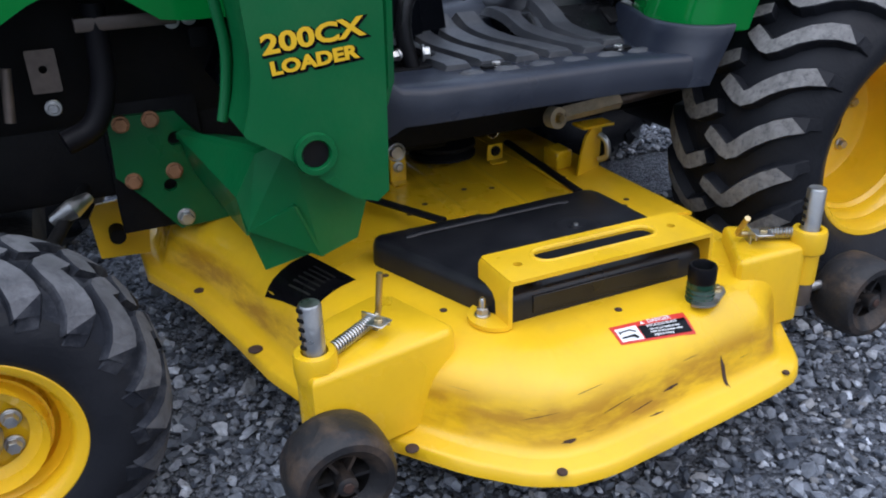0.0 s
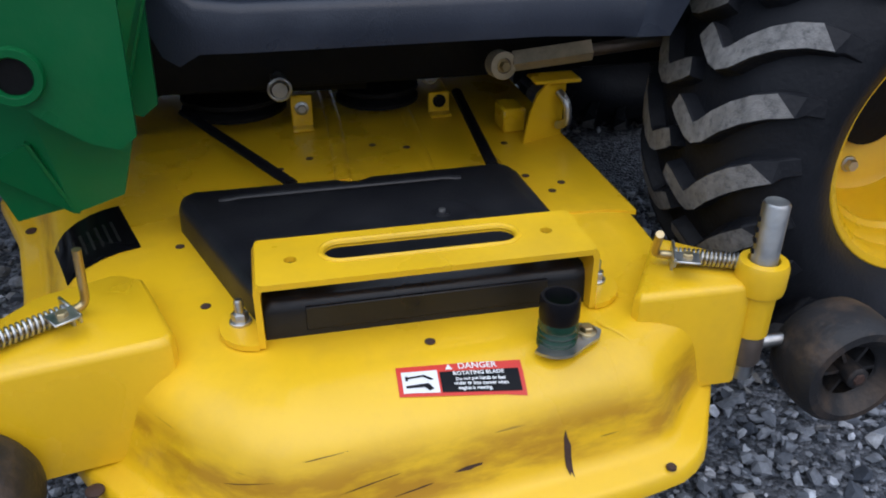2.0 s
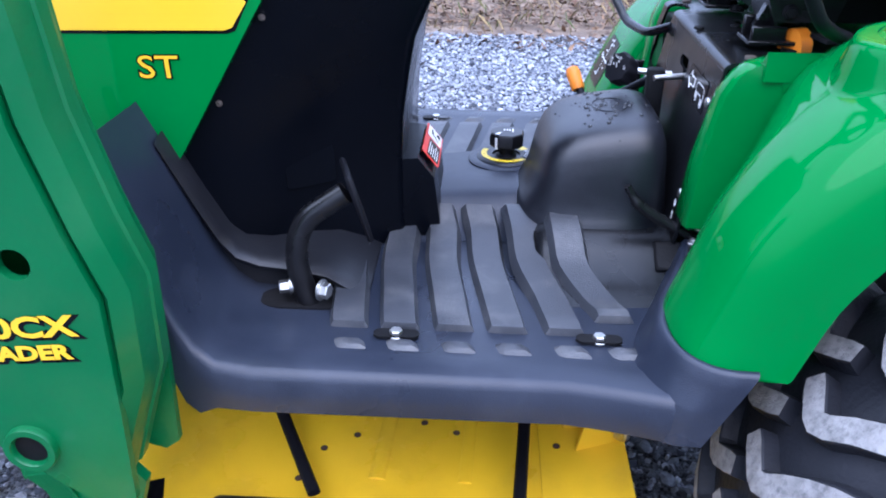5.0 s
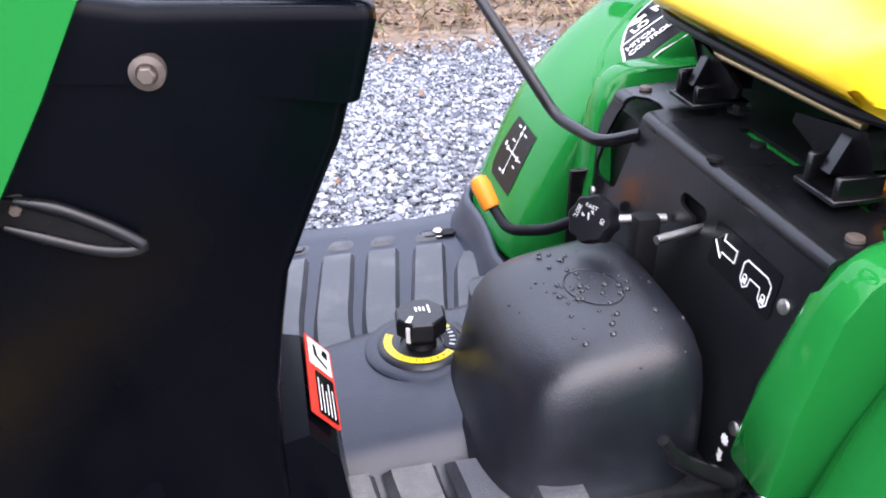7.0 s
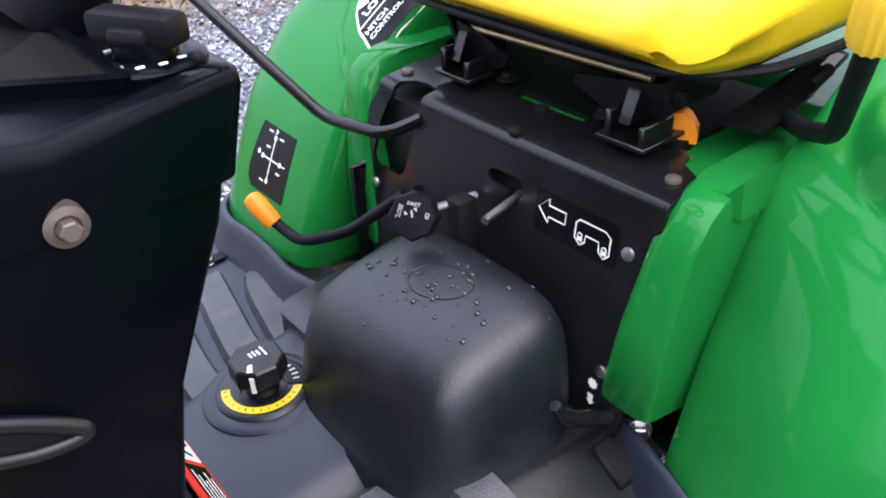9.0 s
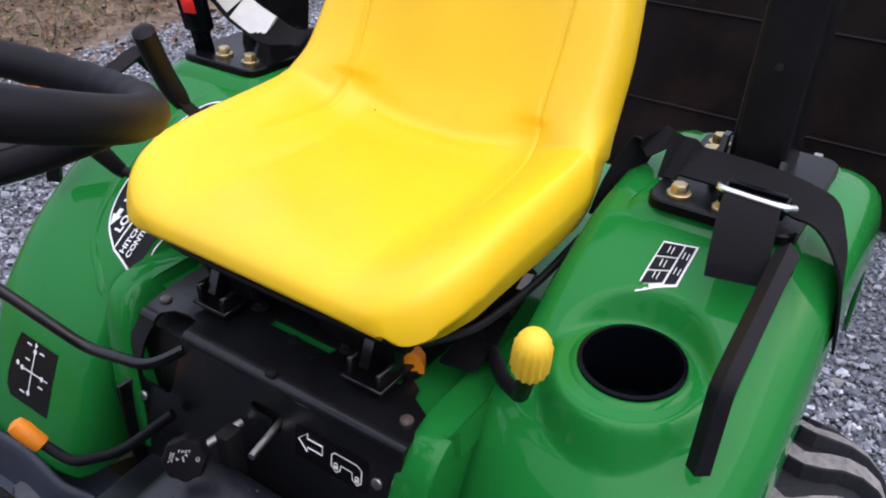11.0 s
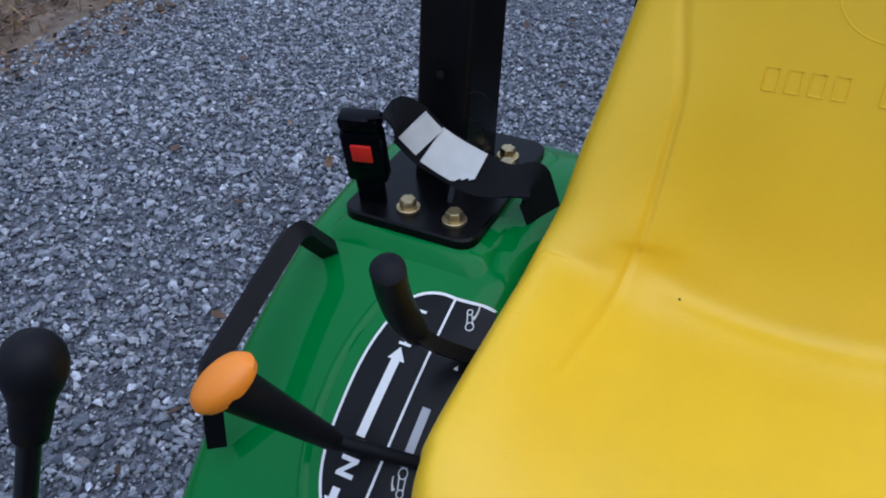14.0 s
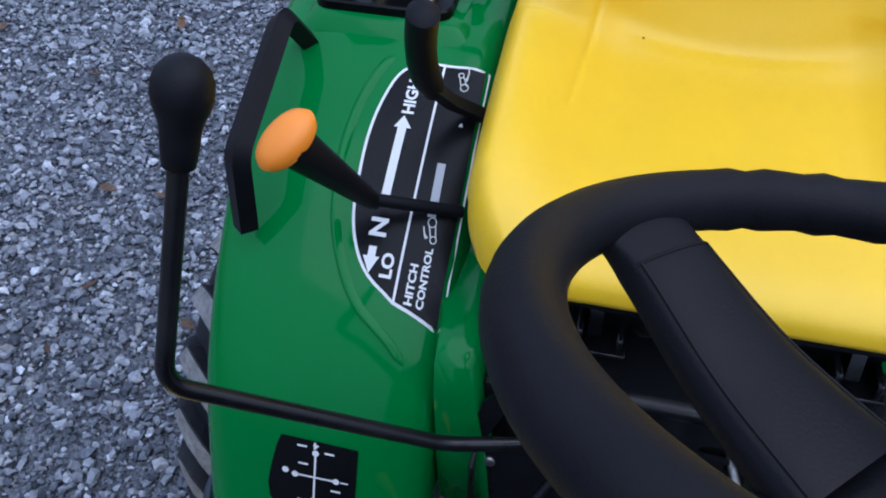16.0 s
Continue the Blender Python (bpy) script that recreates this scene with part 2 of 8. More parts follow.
def island_mat(name, dark, light, rough, warm=(0.17, 0.165, 0.16), warm_share=0.12):
    """Loose pieces in one mesh: each takes its own shade."""
    m = bpy.data.materials.new(name)
    m.use_nodes = True
    n, l = nodes_of(m)
    b = n["Principled BSDF"]
    geo = n.new("ShaderNodeNewGeometry")
    ramp = n.new("ShaderNodeValToRGB")
    cr = ramp.color_ramp
    cr.elements[0].position, cr.elements[0].color = 0.0, (*dark, 1)
    cr.elements[1].position, cr.elements[1].color = 1.0, (*light, 1)
    mid = tuple((a * 2 + c) / 3 for a, c in zip(dark, light))
    for pos, col in ((0.55, mid), (0.88, tuple(0.6 * c + 0.4 * a for a, c in zip(dark, light))), (1 - warm_share, warm)):
        e = cr.elements.new(pos)
        e.color = (*col, 1)
    l.new(geo.outputs["Random Per Island"], ramp.inputs[0])
    ns = n.new("ShaderNodeTexNoise")
    ns.inputs["Scale"].default_value, ns.inputs["Detail"].default_value = 120, 4
    l.new(geo.outputs["Position"], ns.inputs["Vector"])
    mr = n.new("ShaderNodeMapRange")
    mr.inputs["From Min"].default_value, mr.inputs["From Max"].default_value = 0.3, 0.7
    mr.inputs["To Min"].default_value, mr.inputs["To Max"].default_value = 0.72, 1.28
    l.new(ns.outputs["Fac"], mr.inputs["Value"])
    sc = n.new("ShaderNodeVectorMath")
    sc.operation = 'SCALE'
    l.new(ramp.outputs[0], sc.inputs[0])
    l.new(mr.outputs[0], sc.inputs["Scale"])
    l.new(sc.outputs[0], b.inputs["Base Color"])
    b.inputs["Roughness"].default_value = rough
    return m


STONE = island_mat("gravel_stone", (0.041, 0.050, 0.067), (0.49, 0.52, 0.575), 0.7)
LEAF = island_mat("dead_leaf", (0.035, 0.018, 0.010), (0.22, 0.135, 0.075), 0.8, (0.11, 0.055, 0.028), 0.3)
STRAW = island_mat("dry_grass", (0.07, 0.05, 0.022), (0.34, 0.25, 0.12), 0.8, (0.07, 0.11, 0.03), 0.25)


def ground_mat():
    m = bpy.data.materials.new("gravel_bed")
    m.use_nodes = True
    n, l = nodes_of(m)
    b = n["Principled BSDF"]
    geo = n.new("ShaderNodeNewGeometry")
    vo = n.new("ShaderNodeTexVoronoi")
    vo.inputs["Scale"].default_value = 150
    l.new(geo.outputs["Position"], vo.inputs["Vector"])
    ramp = n.new("ShaderNodeValToRGB")
    ramp.color_ramp.elements[0].color = (0.022, 0.027, 0.037, 1)
    ramp.color_ramp.elements[1].color = (0.19, 0.205, 0.235, 1)
    sepc = n.new("ShaderNodeSeparateColor")
    l.new(vo.outputs["Color"], sepc.inputs[0])
    l.new(sepc.outputs[0], ramp.inputs[0])
    # soil and litter beyond the drive's far edge
    sep = n.new("ShaderNodeSeparateXYZ")
    l.new(geo.outputs["Position"], sep.inputs[0])
    ns = n.new("ShaderNodeTexNoise")
    ns.inputs["Scale"].default_value, ns.inputs["Detail"].default_value = 1.6, 8
    l.new(geo.outputs["Position"], ns.inputs["Vector"])
    ad = n.new("ShaderNodeMath")
    ad.operation = 'MULTIPLY_ADD'
    l.new(ns.outputs["Fac"], ad.inputs[0])
    ad.inputs[1].default_value = 1.5
    l.new(sep.outputs["Y"], ad.inputs[2])
    edge = n.new("ShaderNodeMapRange")
    edge.interpolation_type = 'SMOOTHSTEP'
    edge.inputs["From Min"].default_value, edge.inputs["From Max"].default_value = 3.35, 4.0
    l.new(ad.outputs[0], edge.inputs["Value"])
    n3 = n.new("ShaderNodeTexNoise")
    n3.inputs["Scale"].default_value, n3.inputs["Detail"].default_value = 9, 8
    l.new(geo.outputs["Position"], n3.inputs["Vector"])
    soil = n.new("ShaderNodeValToRGB")
    soil.color_ramp.elements[0].position, soil.color_ramp.elements[0].color = 0.3, (0.075, 0.048, 0.030, 1)
    soil.color_ramp.elements[1].position, soil.color_ramp.elements[1].color = 0.7, (0.27, 0.195, 0.130, 1)
    l.new(n3.outputs["Fac"], soil.inputs[0])
    mx = n.new("ShaderNodeMix")
    mx.data_type = 'RGBA'
    l.new(edge.outputs[0], mx.inputs[0])
    l.new(ramp.outputs[0], mx.inputs[6])
    l.new(soil.outputs[0], mx.inputs[7])
    l.new(mx.outputs[2], b.inputs["Base Color"])
    b.inputs["Roughness"].default_value = 0.85
    bp = n.new("ShaderNodeBump")
    bp.inputs["Strength"].default_value, bp.inputs["Distance"].default_value = 0.8, 0.01
    inv = n.new("ShaderNodeMath")
    inv.operation = 'SUBTRACT'
    inv.inputs[0].default_value = 1.0
    l.new(vo.outputs["Distance"], inv.inputs[1])
    l.new(inv.outputs[0], bp.inputs["Height"])
    l.new(bp.outputs[0], b.inputs["Normal"])
    return m


GROUND = ground_mat()

# ---- helpers ----
from mathutils.bvhtree import BVHTree
from mathutils.geometry import tessellate_polygon

WORLD_OF = {}


def thing(name, at, label, category, group=""):
    ob = new(name)
    ob.empty_display_size = 0.1
    ob.matrix_basis = Matrix.Translation(at)
    WORLD_OF[ob] = ob.matrix_basis.copy()
    return tagged(ob, label, category, group)


def part(name, bm, material, parent=None, label="", sharp=38, m=None):
    """Links a bmesh, given in world places (or under the pose m), as one mesh under a thing or part."""
    me = bpy.data.meshes.new(name)
    bmesh.ops.recalc_face_normals(bm, faces=bm.faces)
    bm.to_mesh(me)
    bm.free()
    me.materials.append(material)
    me.polygons.foreach_set("use_smooth", [True] * len(me.polygons))
    me.set_sharp_from_angle(angle=radians(sharp))
    return put(name, me, parent, label, m)


def put(name, me, parent=None, label="", m=None):
    ob = new(name, me)
    ob.matrix_basis = m or Matrix()
    WORLD_OF[ob] = ob.matrix_basis.copy()
    if parent is not None:
        ob.parent = parent
        ob.matrix_parent_inverse = WORLD_OF[parent].inverted()
    return tagged(ob, label)


def ease(t):
    t = max(0, min(1, t))
    return t * t * (3 - 2 * t)


def B():
    return bmesh.new()


def box(x0, x1, y0, y1, z0, z1, bev=0.0, seg=2, bm=None):
    bm = bm or B()
    r = bmesh.ops.create_cube(bm, size=1)
    for v in r["verts"]:
        v.co = Vector(((x0 + x1) / 2 + v.co.x * (x1 - x0), (y0 + y1) / 2 + v.co.y * (y1 - y0), (z0 + z1) / 2 + v.co.z * (z1 - z0)))
    if bev:
        es = {e for v in r["verts"] for e in v.link_edges}
        bmesh.ops.bevel(bm, geom=list(es), offset=bev, segments=seg, affect='EDGES', profile=0.5, clamp_overlap=True)
    return bm


def turned(bm, m):
    bmesh.ops.transform(bm, matrix=m, verts=bm.verts)
    return bm


def loft(rings, bm=None, cap0=True, cap1=True, closed=True):
    """Skin through rings of as many points each."""
    bm = bm or B()
    vs = [[bm.verts.new(p) for p in r] for r in rings]
    n = len(rings[0])
    for a, b in zip(vs, vs[1:]):
        for i in range(n if closed else n - 1):
            j = (i + 1) % n
            bm.faces.new((a[i], a[j], b[j], b[i]))
    if cap0:
        bm.faces.new(list(reversed(vs[0])))
    if cap1:
        bm.faces.new(vs[-1])
    return bm


def smooth_path(pts, steps=6):
    """Catmull-Rom through the points."""
    p = [Vector(q) for q in pts]
    p = [2 * p[0] - p[1]] + p + [2 * p[-1] - p[-2]]
    out = []
    for i in range(1, len(p) - 2):
        for k in range(steps):
            t = k / steps
            out.append(0.5 * (2 * p[i] + (p[i + 1] - p[i - 1]) * t + (2 * p[i - 1] - 5 * p[i] + 4 * p[i + 1] - p[i + 2]) * t * t + (3 * p[i] - p[i - 1] - 3 * p[i + 1] + p[i + 2]) * t ** 3))
    return out + [p[-2]]


def rounded(pts, r=0.02, steps=5):
    """A polyline with its corners rounded off."""
    p = [Vector(q) for q in pts]
    out = [p[0]]
    for a, b, c in zip(p, p[1:], p[2:]):
        u, w = (a - b), (c - b)
        k = min(r, u.length / 2.1, w.length / 2.1)
        u, w = b + u.normalized() * k, b + w.normalized() * k
        for s in range(steps + 1):
            t = s / steps
            out.append((1 - t) ** 2 * u + 2 * t * (1 - t) * b + t * t * w)
    return out + [p[-1]]


def tube(path, r, seg=12, bm=None, flat=1.0, caps=True):
    """A round (or flattened) bar along a path; r is a number or one for each point."""
    path = [Vector(q) for q in path]
    rs = r if isinstance(r, (list, tuple)) else [r] * len(path)
    t0 = (path[1] - path[0]).normalized()
    up = Vector((0, 0, 1)) if abs(t0.z) < 0.9 else Vector((1, 0, 0))
    side = t0.cross(up).normalized()
    rings = []
    for i, q in enumerate(path):
        t = (path[min(i + 1, len(path) - 1)] - path[max(i - 1, 0)]).normalized()
        side = (side - t * side.dot(t)).normalized()
        nrm = side.cross(t)
        rings.append([q + rs[i] * (math.cos(a) * side + flat * math.sin(a) * nrm) for a in (2 * math.pi * k / seg for k in range(seg))])
    return loft(rings, bm, caps, caps)


def revolve(profile, seg=32, m=None, bm=None, open0=False, open1=False):
    """A turned body: (radius, height) pairs about z, then the pose m."""
    m = m or Matrix()
    rings = [[m @ Vector((max(r, 1e-4) * math.cos(2 * math.pi * k / seg), max(r, 1e-4) * math.sin(2 * math.pi * k / seg), h)) for k in range(seg)] for r, h in profile]
    return loft(rings, bm, not open0, not open1)


def axis_to(at, direction):
    """A pose at a place whose z points along a direction."""
    return Matrix.Translation(at) @ Vector(direction).to_track_quat('Z', 'Y').to_matrix().to_4x4()


def hex_bolt(at, direction, r=0.008, h=0.006, washer=1.5, bm=None):
    bm = bm or B()
    m = axis_to(at, direction)
    if washer:
        revolve([(r * washer, 0), (r * washer, h * 0.28), (r * washer * 0.94, h * 0.36)], 20, m, bm)
    pts = lambda rr, z: [m @ Vector((rr * math.cos(k * math.pi / 3), rr * math.sin(k * math.pi / 3), z)) for k in range(6)]
    loft([pts(r, 0), pts(r, h * 1.15), pts(r * 0.86, h * 1.3)], bm)
    return bm


def plate(outer, holes, place, thick, bm=None):
    """A flat sheet with openings through it. place maps (u, v, depth) to the world."""
    bm = bm or B()
    loops = [list(outer)] + [list(h) for h in holes]
    tris = tessellate_polygon([[Vector((u, v, 0)) for u, v in lp] for lp in loops])
    flat = [p for lp in loops for p in lp]
    front = [bm.verts.new(place(u, v, 0)) for u, v in flat]
    back = [bm.verts.new(place(u, v, thick)) for u, v in flat]
    for a, b, c in tris:
        if len({a, b, c}) == 3:
            try:
                bm.faces.new((front[a], front[b], front[c]))
                bm.faces.new((back[c], back[b], back[a]))
            except ValueError:
                pass
    k = 0
    for lp in loops:
        n = len(lp)
        for i in range(n):
            j = (i + 1) % n
            bm.faces.new((front[k + i], front[k + j], back[k + j], back[k + i]))
        k += n
    return bm


def circle(u, v, r, n=16):
    return [(u + r * math.cos(2 * math.pi * k / n), v + r * math.sin(2 * math.pi * k / n)) for k in range(n)]


def stadium(u0, u1, v, r, n=8):
    a = [(u1 - r + r * math.sin(math.pi * k / n), v - r * math.cos(math.pi * k / n)) for k in range(n + 1)]
    b = [(u0 + r - r * math.sin(math.pi * k / n), v + r * math.cos(math.pi * k / n)) for k in range(n + 1)]
    return a + b


def rrect(u0, u1, v0, v1, r, n=4):
    out = []
    for cu, cv, a0 in ((u1 - r, v0 + r, -90), (u1 - r, v1 - r, 0), (u0 + r, v1 - r, 90), (u0 + r, v0 + r, 180)):
        out += [(cu + r * math.cos(radians(a0 + 90 * k / n)), cv + r * math.sin(radians(a0 + 90 * k / n))) for k in range(n + 1)]
    return out


def letters(text, size, bold=0.0):
    """The built-in font as a flat mesh, centred, its height along v."""
    cu = bpy.data.curves.new("letters", 'FONT')
    cu.body, cu.size, cu.offset = text, size, bold
    cu.align_x, cu.align_y = 'CENTER', 'CENTER'
    cu.resolution_u = 3
    ob = bpy.data.objects.new("letters", cu)
    scene.collection.objects.link(ob)
    me = bpy.data.meshes.new_from_object(ob.evaluated_get(bpy.context.evaluated_depsgraph_get()))
    bm = B()
    bm.from_mesh(me)
    bpy.data.objects.remove(ob)
    bpy.data.curves.remove(cu)
    bpy.data.meshes.remove(me)
    return bm


def frame_at(origin, u_to, v_to):
    """A pose whose x runs along u_to and whose y lies towards v_to; z is the outward normal."""
    u = Vector(u_to).normalized()
    v = Vector(v_to)
    v = (v - u * v.dot(u)).normalized()
    w = u.cross(v)
    m = Matrix((u, v, w)).transposed().to_4x4()
    return Matrix.Translation(origin) @ m


def flat_shape(outlines, m, lift=0.0, bm=None):
    """Flat outlines (u, v) laid on the pose m."""
    bm = bm or B()
    for lp in outlines:
        bm.faces.new([bm.verts.new(m @ Vector((u, v, lift))) for u, v in lp])
    return bm


def tree_of(ob):
    me = ob.data
    w = WORLD_OF[ob]
    return BVHTree.FromPolygons([w @ v.co for v in me.vertices], [tuple(p.vertices) for p in me.polygons])


def laid(bm, tree, direction, lift=0.001, start=0.05):
    """Drops every vertex along a direction on to a surface."""
    d = Vector(direction).normalized()
    for v in bm.verts:
        hit, nrm, _, _ = tree.ray_cast(v.co - d * start, d, start * 3)
        if hit is not None:
            if nrm.dot(d) > 0:
                nrm = -nrm
            v.co = hit + nrm * lift
    return bm


def grid_patch(outline_fn, m, nu, nv, bm=None):
    bm = bm or B()
    vs = [[bm.verts.new(m @ Vector((*outline_fn(i / nu, j / nv), 0))) for j in range(nv + 1)] for i in range(nu + 1)]
    for i in range(nu):
        for j in range(nv):
            bm.faces.new((vs[i][j], vs[i + 1][j], vs[i + 1][j + 1], vs[i][j + 1]))
    return bm


def cut_fine(bm, cuts=3):
    bmesh.ops.triangulate(bm, faces=bm.faces)
    bmesh.ops.subdivide_edges(bm, edges=bm.edges, cuts=cuts, use_grid_fill=True)
    return bm


def resample(loop, n):
    p = [Vector(q) for q in loop]
    p.append(p[0])
    ds = [0]
    for a, b in zip(p, p[1:]):
        ds.append(ds[-1] + (b - a).length)
    out, k = [], 0
    for i in range(n):
        s = ds[-1] * i / n
        while ds[k + 1] < s:
            k += 1
        t = (s - ds[k]) / max(1e-9, ds[k + 1] - ds[k])
        out.append(p[k].lerp(p[k + 1], t))
    return out


def inset(loop, d):
    """Moves a closed plan outline (anticlockwise) inwards; d is a number or one for each point."""
    n = len(loop)
    out = []
    for i, p in enumerate(loop):
        t = (loop[(i + 1) % n] - loop[i - 1]).normalized()
        k = d[i] if isinstance(d, (list, tuple)) else d
        out.append(p + k * Vector((-t.y, t.x, 0)))
    return out

# ---- ground: one gravel sheet that rises a little on the far side ----
def ground_z(x, y):
    t = min(1, max(0, (y - 0.1) / 1.4))
    return 0.07 * t * t * (3 - 2 * t) + 0.006 * noise.noise((x * 1.3, y * 1.3, 3.0))


def build_ground():
    bm = B()
    xs = [-400, -120, -40, -15, -8] + [-5 + 0.25 * k for k in range(41)] + [8, 15, 40, 120, 400]
    ys = [-400, -120, -40, -15, -8, -5] + [-3 + 0.25 * k for k in range(37)] + [9, 15, 40, 120, 400]
    vs = [[bm.verts.new((x, y, ground_z(x, y) - 0.006)) for y in ys] for x in xs]
    for i in range(len(xs) - 1):
        for j in range(len(ys) - 1):
            bm.faces.new((vs[i][j], vs[i + 1][j], vs[i + 1][j + 1], vs[i][j + 1]))
    ob = part("ground", bm, GROUND)
    tagged(ob, "grey crushed stone drive with leaf litter along its edge", "ground", kind="structure")


def scatter(name, material, places, sizes, flat, seed, label, category, lift=0.3, shape="stone"):
    """Many loose pieces joined in one mesh, each turned and shaped by chance."""
    rng = np.random.default_rng(seed)
    ico = B()
    if shape == "stone":
        bmesh.ops.create_icosphere(ico, subdivisions=1, radius=1)
    else:
        vs = [ico.verts.new(p) for p in ((-1, 0, 0.1), (-0.3, -0.5, 0), (0.5, -0.42, 0.08), (1.05, 0, 0.25), (0.45, 0.45, 0.05), (-0.35, 0.5, 0.02), (0, 0, -0.12))]
        for a, b in ((0, 1), (1, 2), (2, 3), (3, 4), (4, 5), (5, 0)):
            ico.faces.new((vs[a], vs[b], vs[6]))
    ico.verts.index_update()
    base = np.array([v.co[:] for v in ico.verts])
    faces = np.array([[v.index for v in f.verts] for f in ico.faces])
    ico.free()
    n, nv, nf = len(places), len(base), len(faces)
    kinds = 24
    proto = base[None] * (1 + (0.34 if shape == "stone" else 0.15) * rng.standard_normal((kinds, nv, 1)).clip(-1.4, 1.4))
    v = proto[rng.integers(0, kinds, n)]
    v = v * np.stack([rng.uniform(0.8, 1.35, n), rng.uniform(0.7, 1.05, n), flat * rng.uniform(0.7, 1.2, n)], -1)[:, None]
    ax, ay = rng.normal(0, 0.35, n), rng.normal(0, 0.35, n)
    az = rng.uniform(0, 2 * np.pi, n)
    x, y, z = v[..., 0], v[..., 1], v[..., 2]
    y, z = y * np.cos(ax)[:, None] - z * np.sin(ax)[:, None], y * np.sin(ax)[:, None] + z * np.cos(ax)[:, None]
    x, z = x * np.cos(ay)[:, None] + z * np.sin(ay)[:, None], -x * np.sin(ay)[:, None] + z * np.cos(ay)[:, None]
    x, y = x * np.cos(az)[:, None] - y * np.sin(az)[:, None], x * np.sin(az)[:, None] + y * np.cos(az)[:, None]
    co = np.stack([x, y, z], -1) * sizes[:, None, None] + places[:, None, :]
    co[..., 2] += (sizes * lift)[:, None]
    me = bpy.data.meshes.new(name)
    me.vertices.add(n * nv)
    me.vertices.foreach_set("co", co.ravel())
    idx = (faces[None] + (np.arange(n) * nv)[:, None, None]).ravel()
    me.loops.add(len(idx))
    me.loops.foreach_set("vertex_index", idx.astype(np.int32))
    me.polygons.add(n * nf)
    me.polygons.foreach_set("loop_start", np.arange(0, len(idx), 3, dtype=np.int32))
    me.polygons.foreach_set("use_smooth", np.zeros(n * nf, dtype=bool))
    me.update(calc_edges=True)
    me.materials.append(material)
    ob = new(name, me)
    return tagged(ob, label, category, kind="stuff")


def fields():
    rng = np.random.default_rng(5)

    def spread(n, x0, x1, y0, y1):
        p = np.stack([rng.uniform(x0, x1, n), rng.uniform(y0, y1, n), np.zeros(n)], -1)
        return p

    near = np.concatenate([spread(26000, -1.9, 1.2, -1.5, 0.1), spread(60000, -0.9, 2.6, 0.35, 3.0), spread(7000, 2.6, 3.4, 0.2, 3.3), spread(10000, 0.3, 2.4, -1.2, 0.4), spread(10000, -1.9, -0.3, 0.1, 2.6), spread(6000, 3.0, 5.2, -1, 4.5)])
    keep = near[:, 1] + 0.35 * np.sin(near[:, 0] * 2.1) < 3.05 + 0.5 * rng.standard_normal(len(near)) * (near[:, 1] > 2.4)
    near = near[keep]
    near[:, 2] = [ground_z(x, y) for x, y, _ in near]
    size = np.exp(rng.normal(math.log(0.0054), 0.42, len(near))).clip(0.0026, 0.015)
    scatter("gravel", STONE, near, size, 0.72, 6, "loose grey and bluish crushed stone gravel", "gravel")
    lit = np.concatenate([spread(24000, -1.5, 6.0, 3.2, 7.0), spread(1500, -1.5, 6.0, 2.7, 3.3), spread(60, -1.0, 3.5, 0.7, 2.8)])
    lit[:, 2] = [ground_z(x, y) + 0.006 for x, y, _ in lit]
    scatter("leaf_litter", LEAF, lit, rng.uniform(0.010, 0.028, len(lit)), 1.0, 7, "brown dead leaves lying beside the drive", "leaves", 0.3, "leaf")
    # dry grass blades
    n = 5200
    p = spread(n, -1.5, 6.0, 3.0, 7.5)
    bm_v, bm_f = [], []
    for k, (x, y, _) in enumerate(p):
        z = ground_z(x, y)
        a, h, w = rng.uniform(0, 6.28), rng.uniform(0.03, 0.11), 0.003
        lean = rng.uniform(0.1, 0.9) * h
        c, s = math.cos(a), math.sin(a)
        b0 = len(bm_v)
        bm_v += [(x - s * w, y + c * w, z), (x + s * w, y - c * w, z), (x + c * lean * 0.5 + s * w * 0.7, y + s * lean * 0.5 - c * w * 0.7, z + h * 0.6), (x + c * lean, y + s * lean, z + h * 0.8)]
        bm_f += [(b0, b0 + 1, b0 + 2), (b0, b0 + 2, b0 + 3)]
    me = bpy.data.meshes.new("dry_grass")
    me.from_pydata(bm_v, [], bm_f)
    me.materials.append(STRAW)
    tagged(new("dry_grass", me), "straw-coloured dry grass among leaf litter", "grass", kind="stuff")


build_ground()
fields()

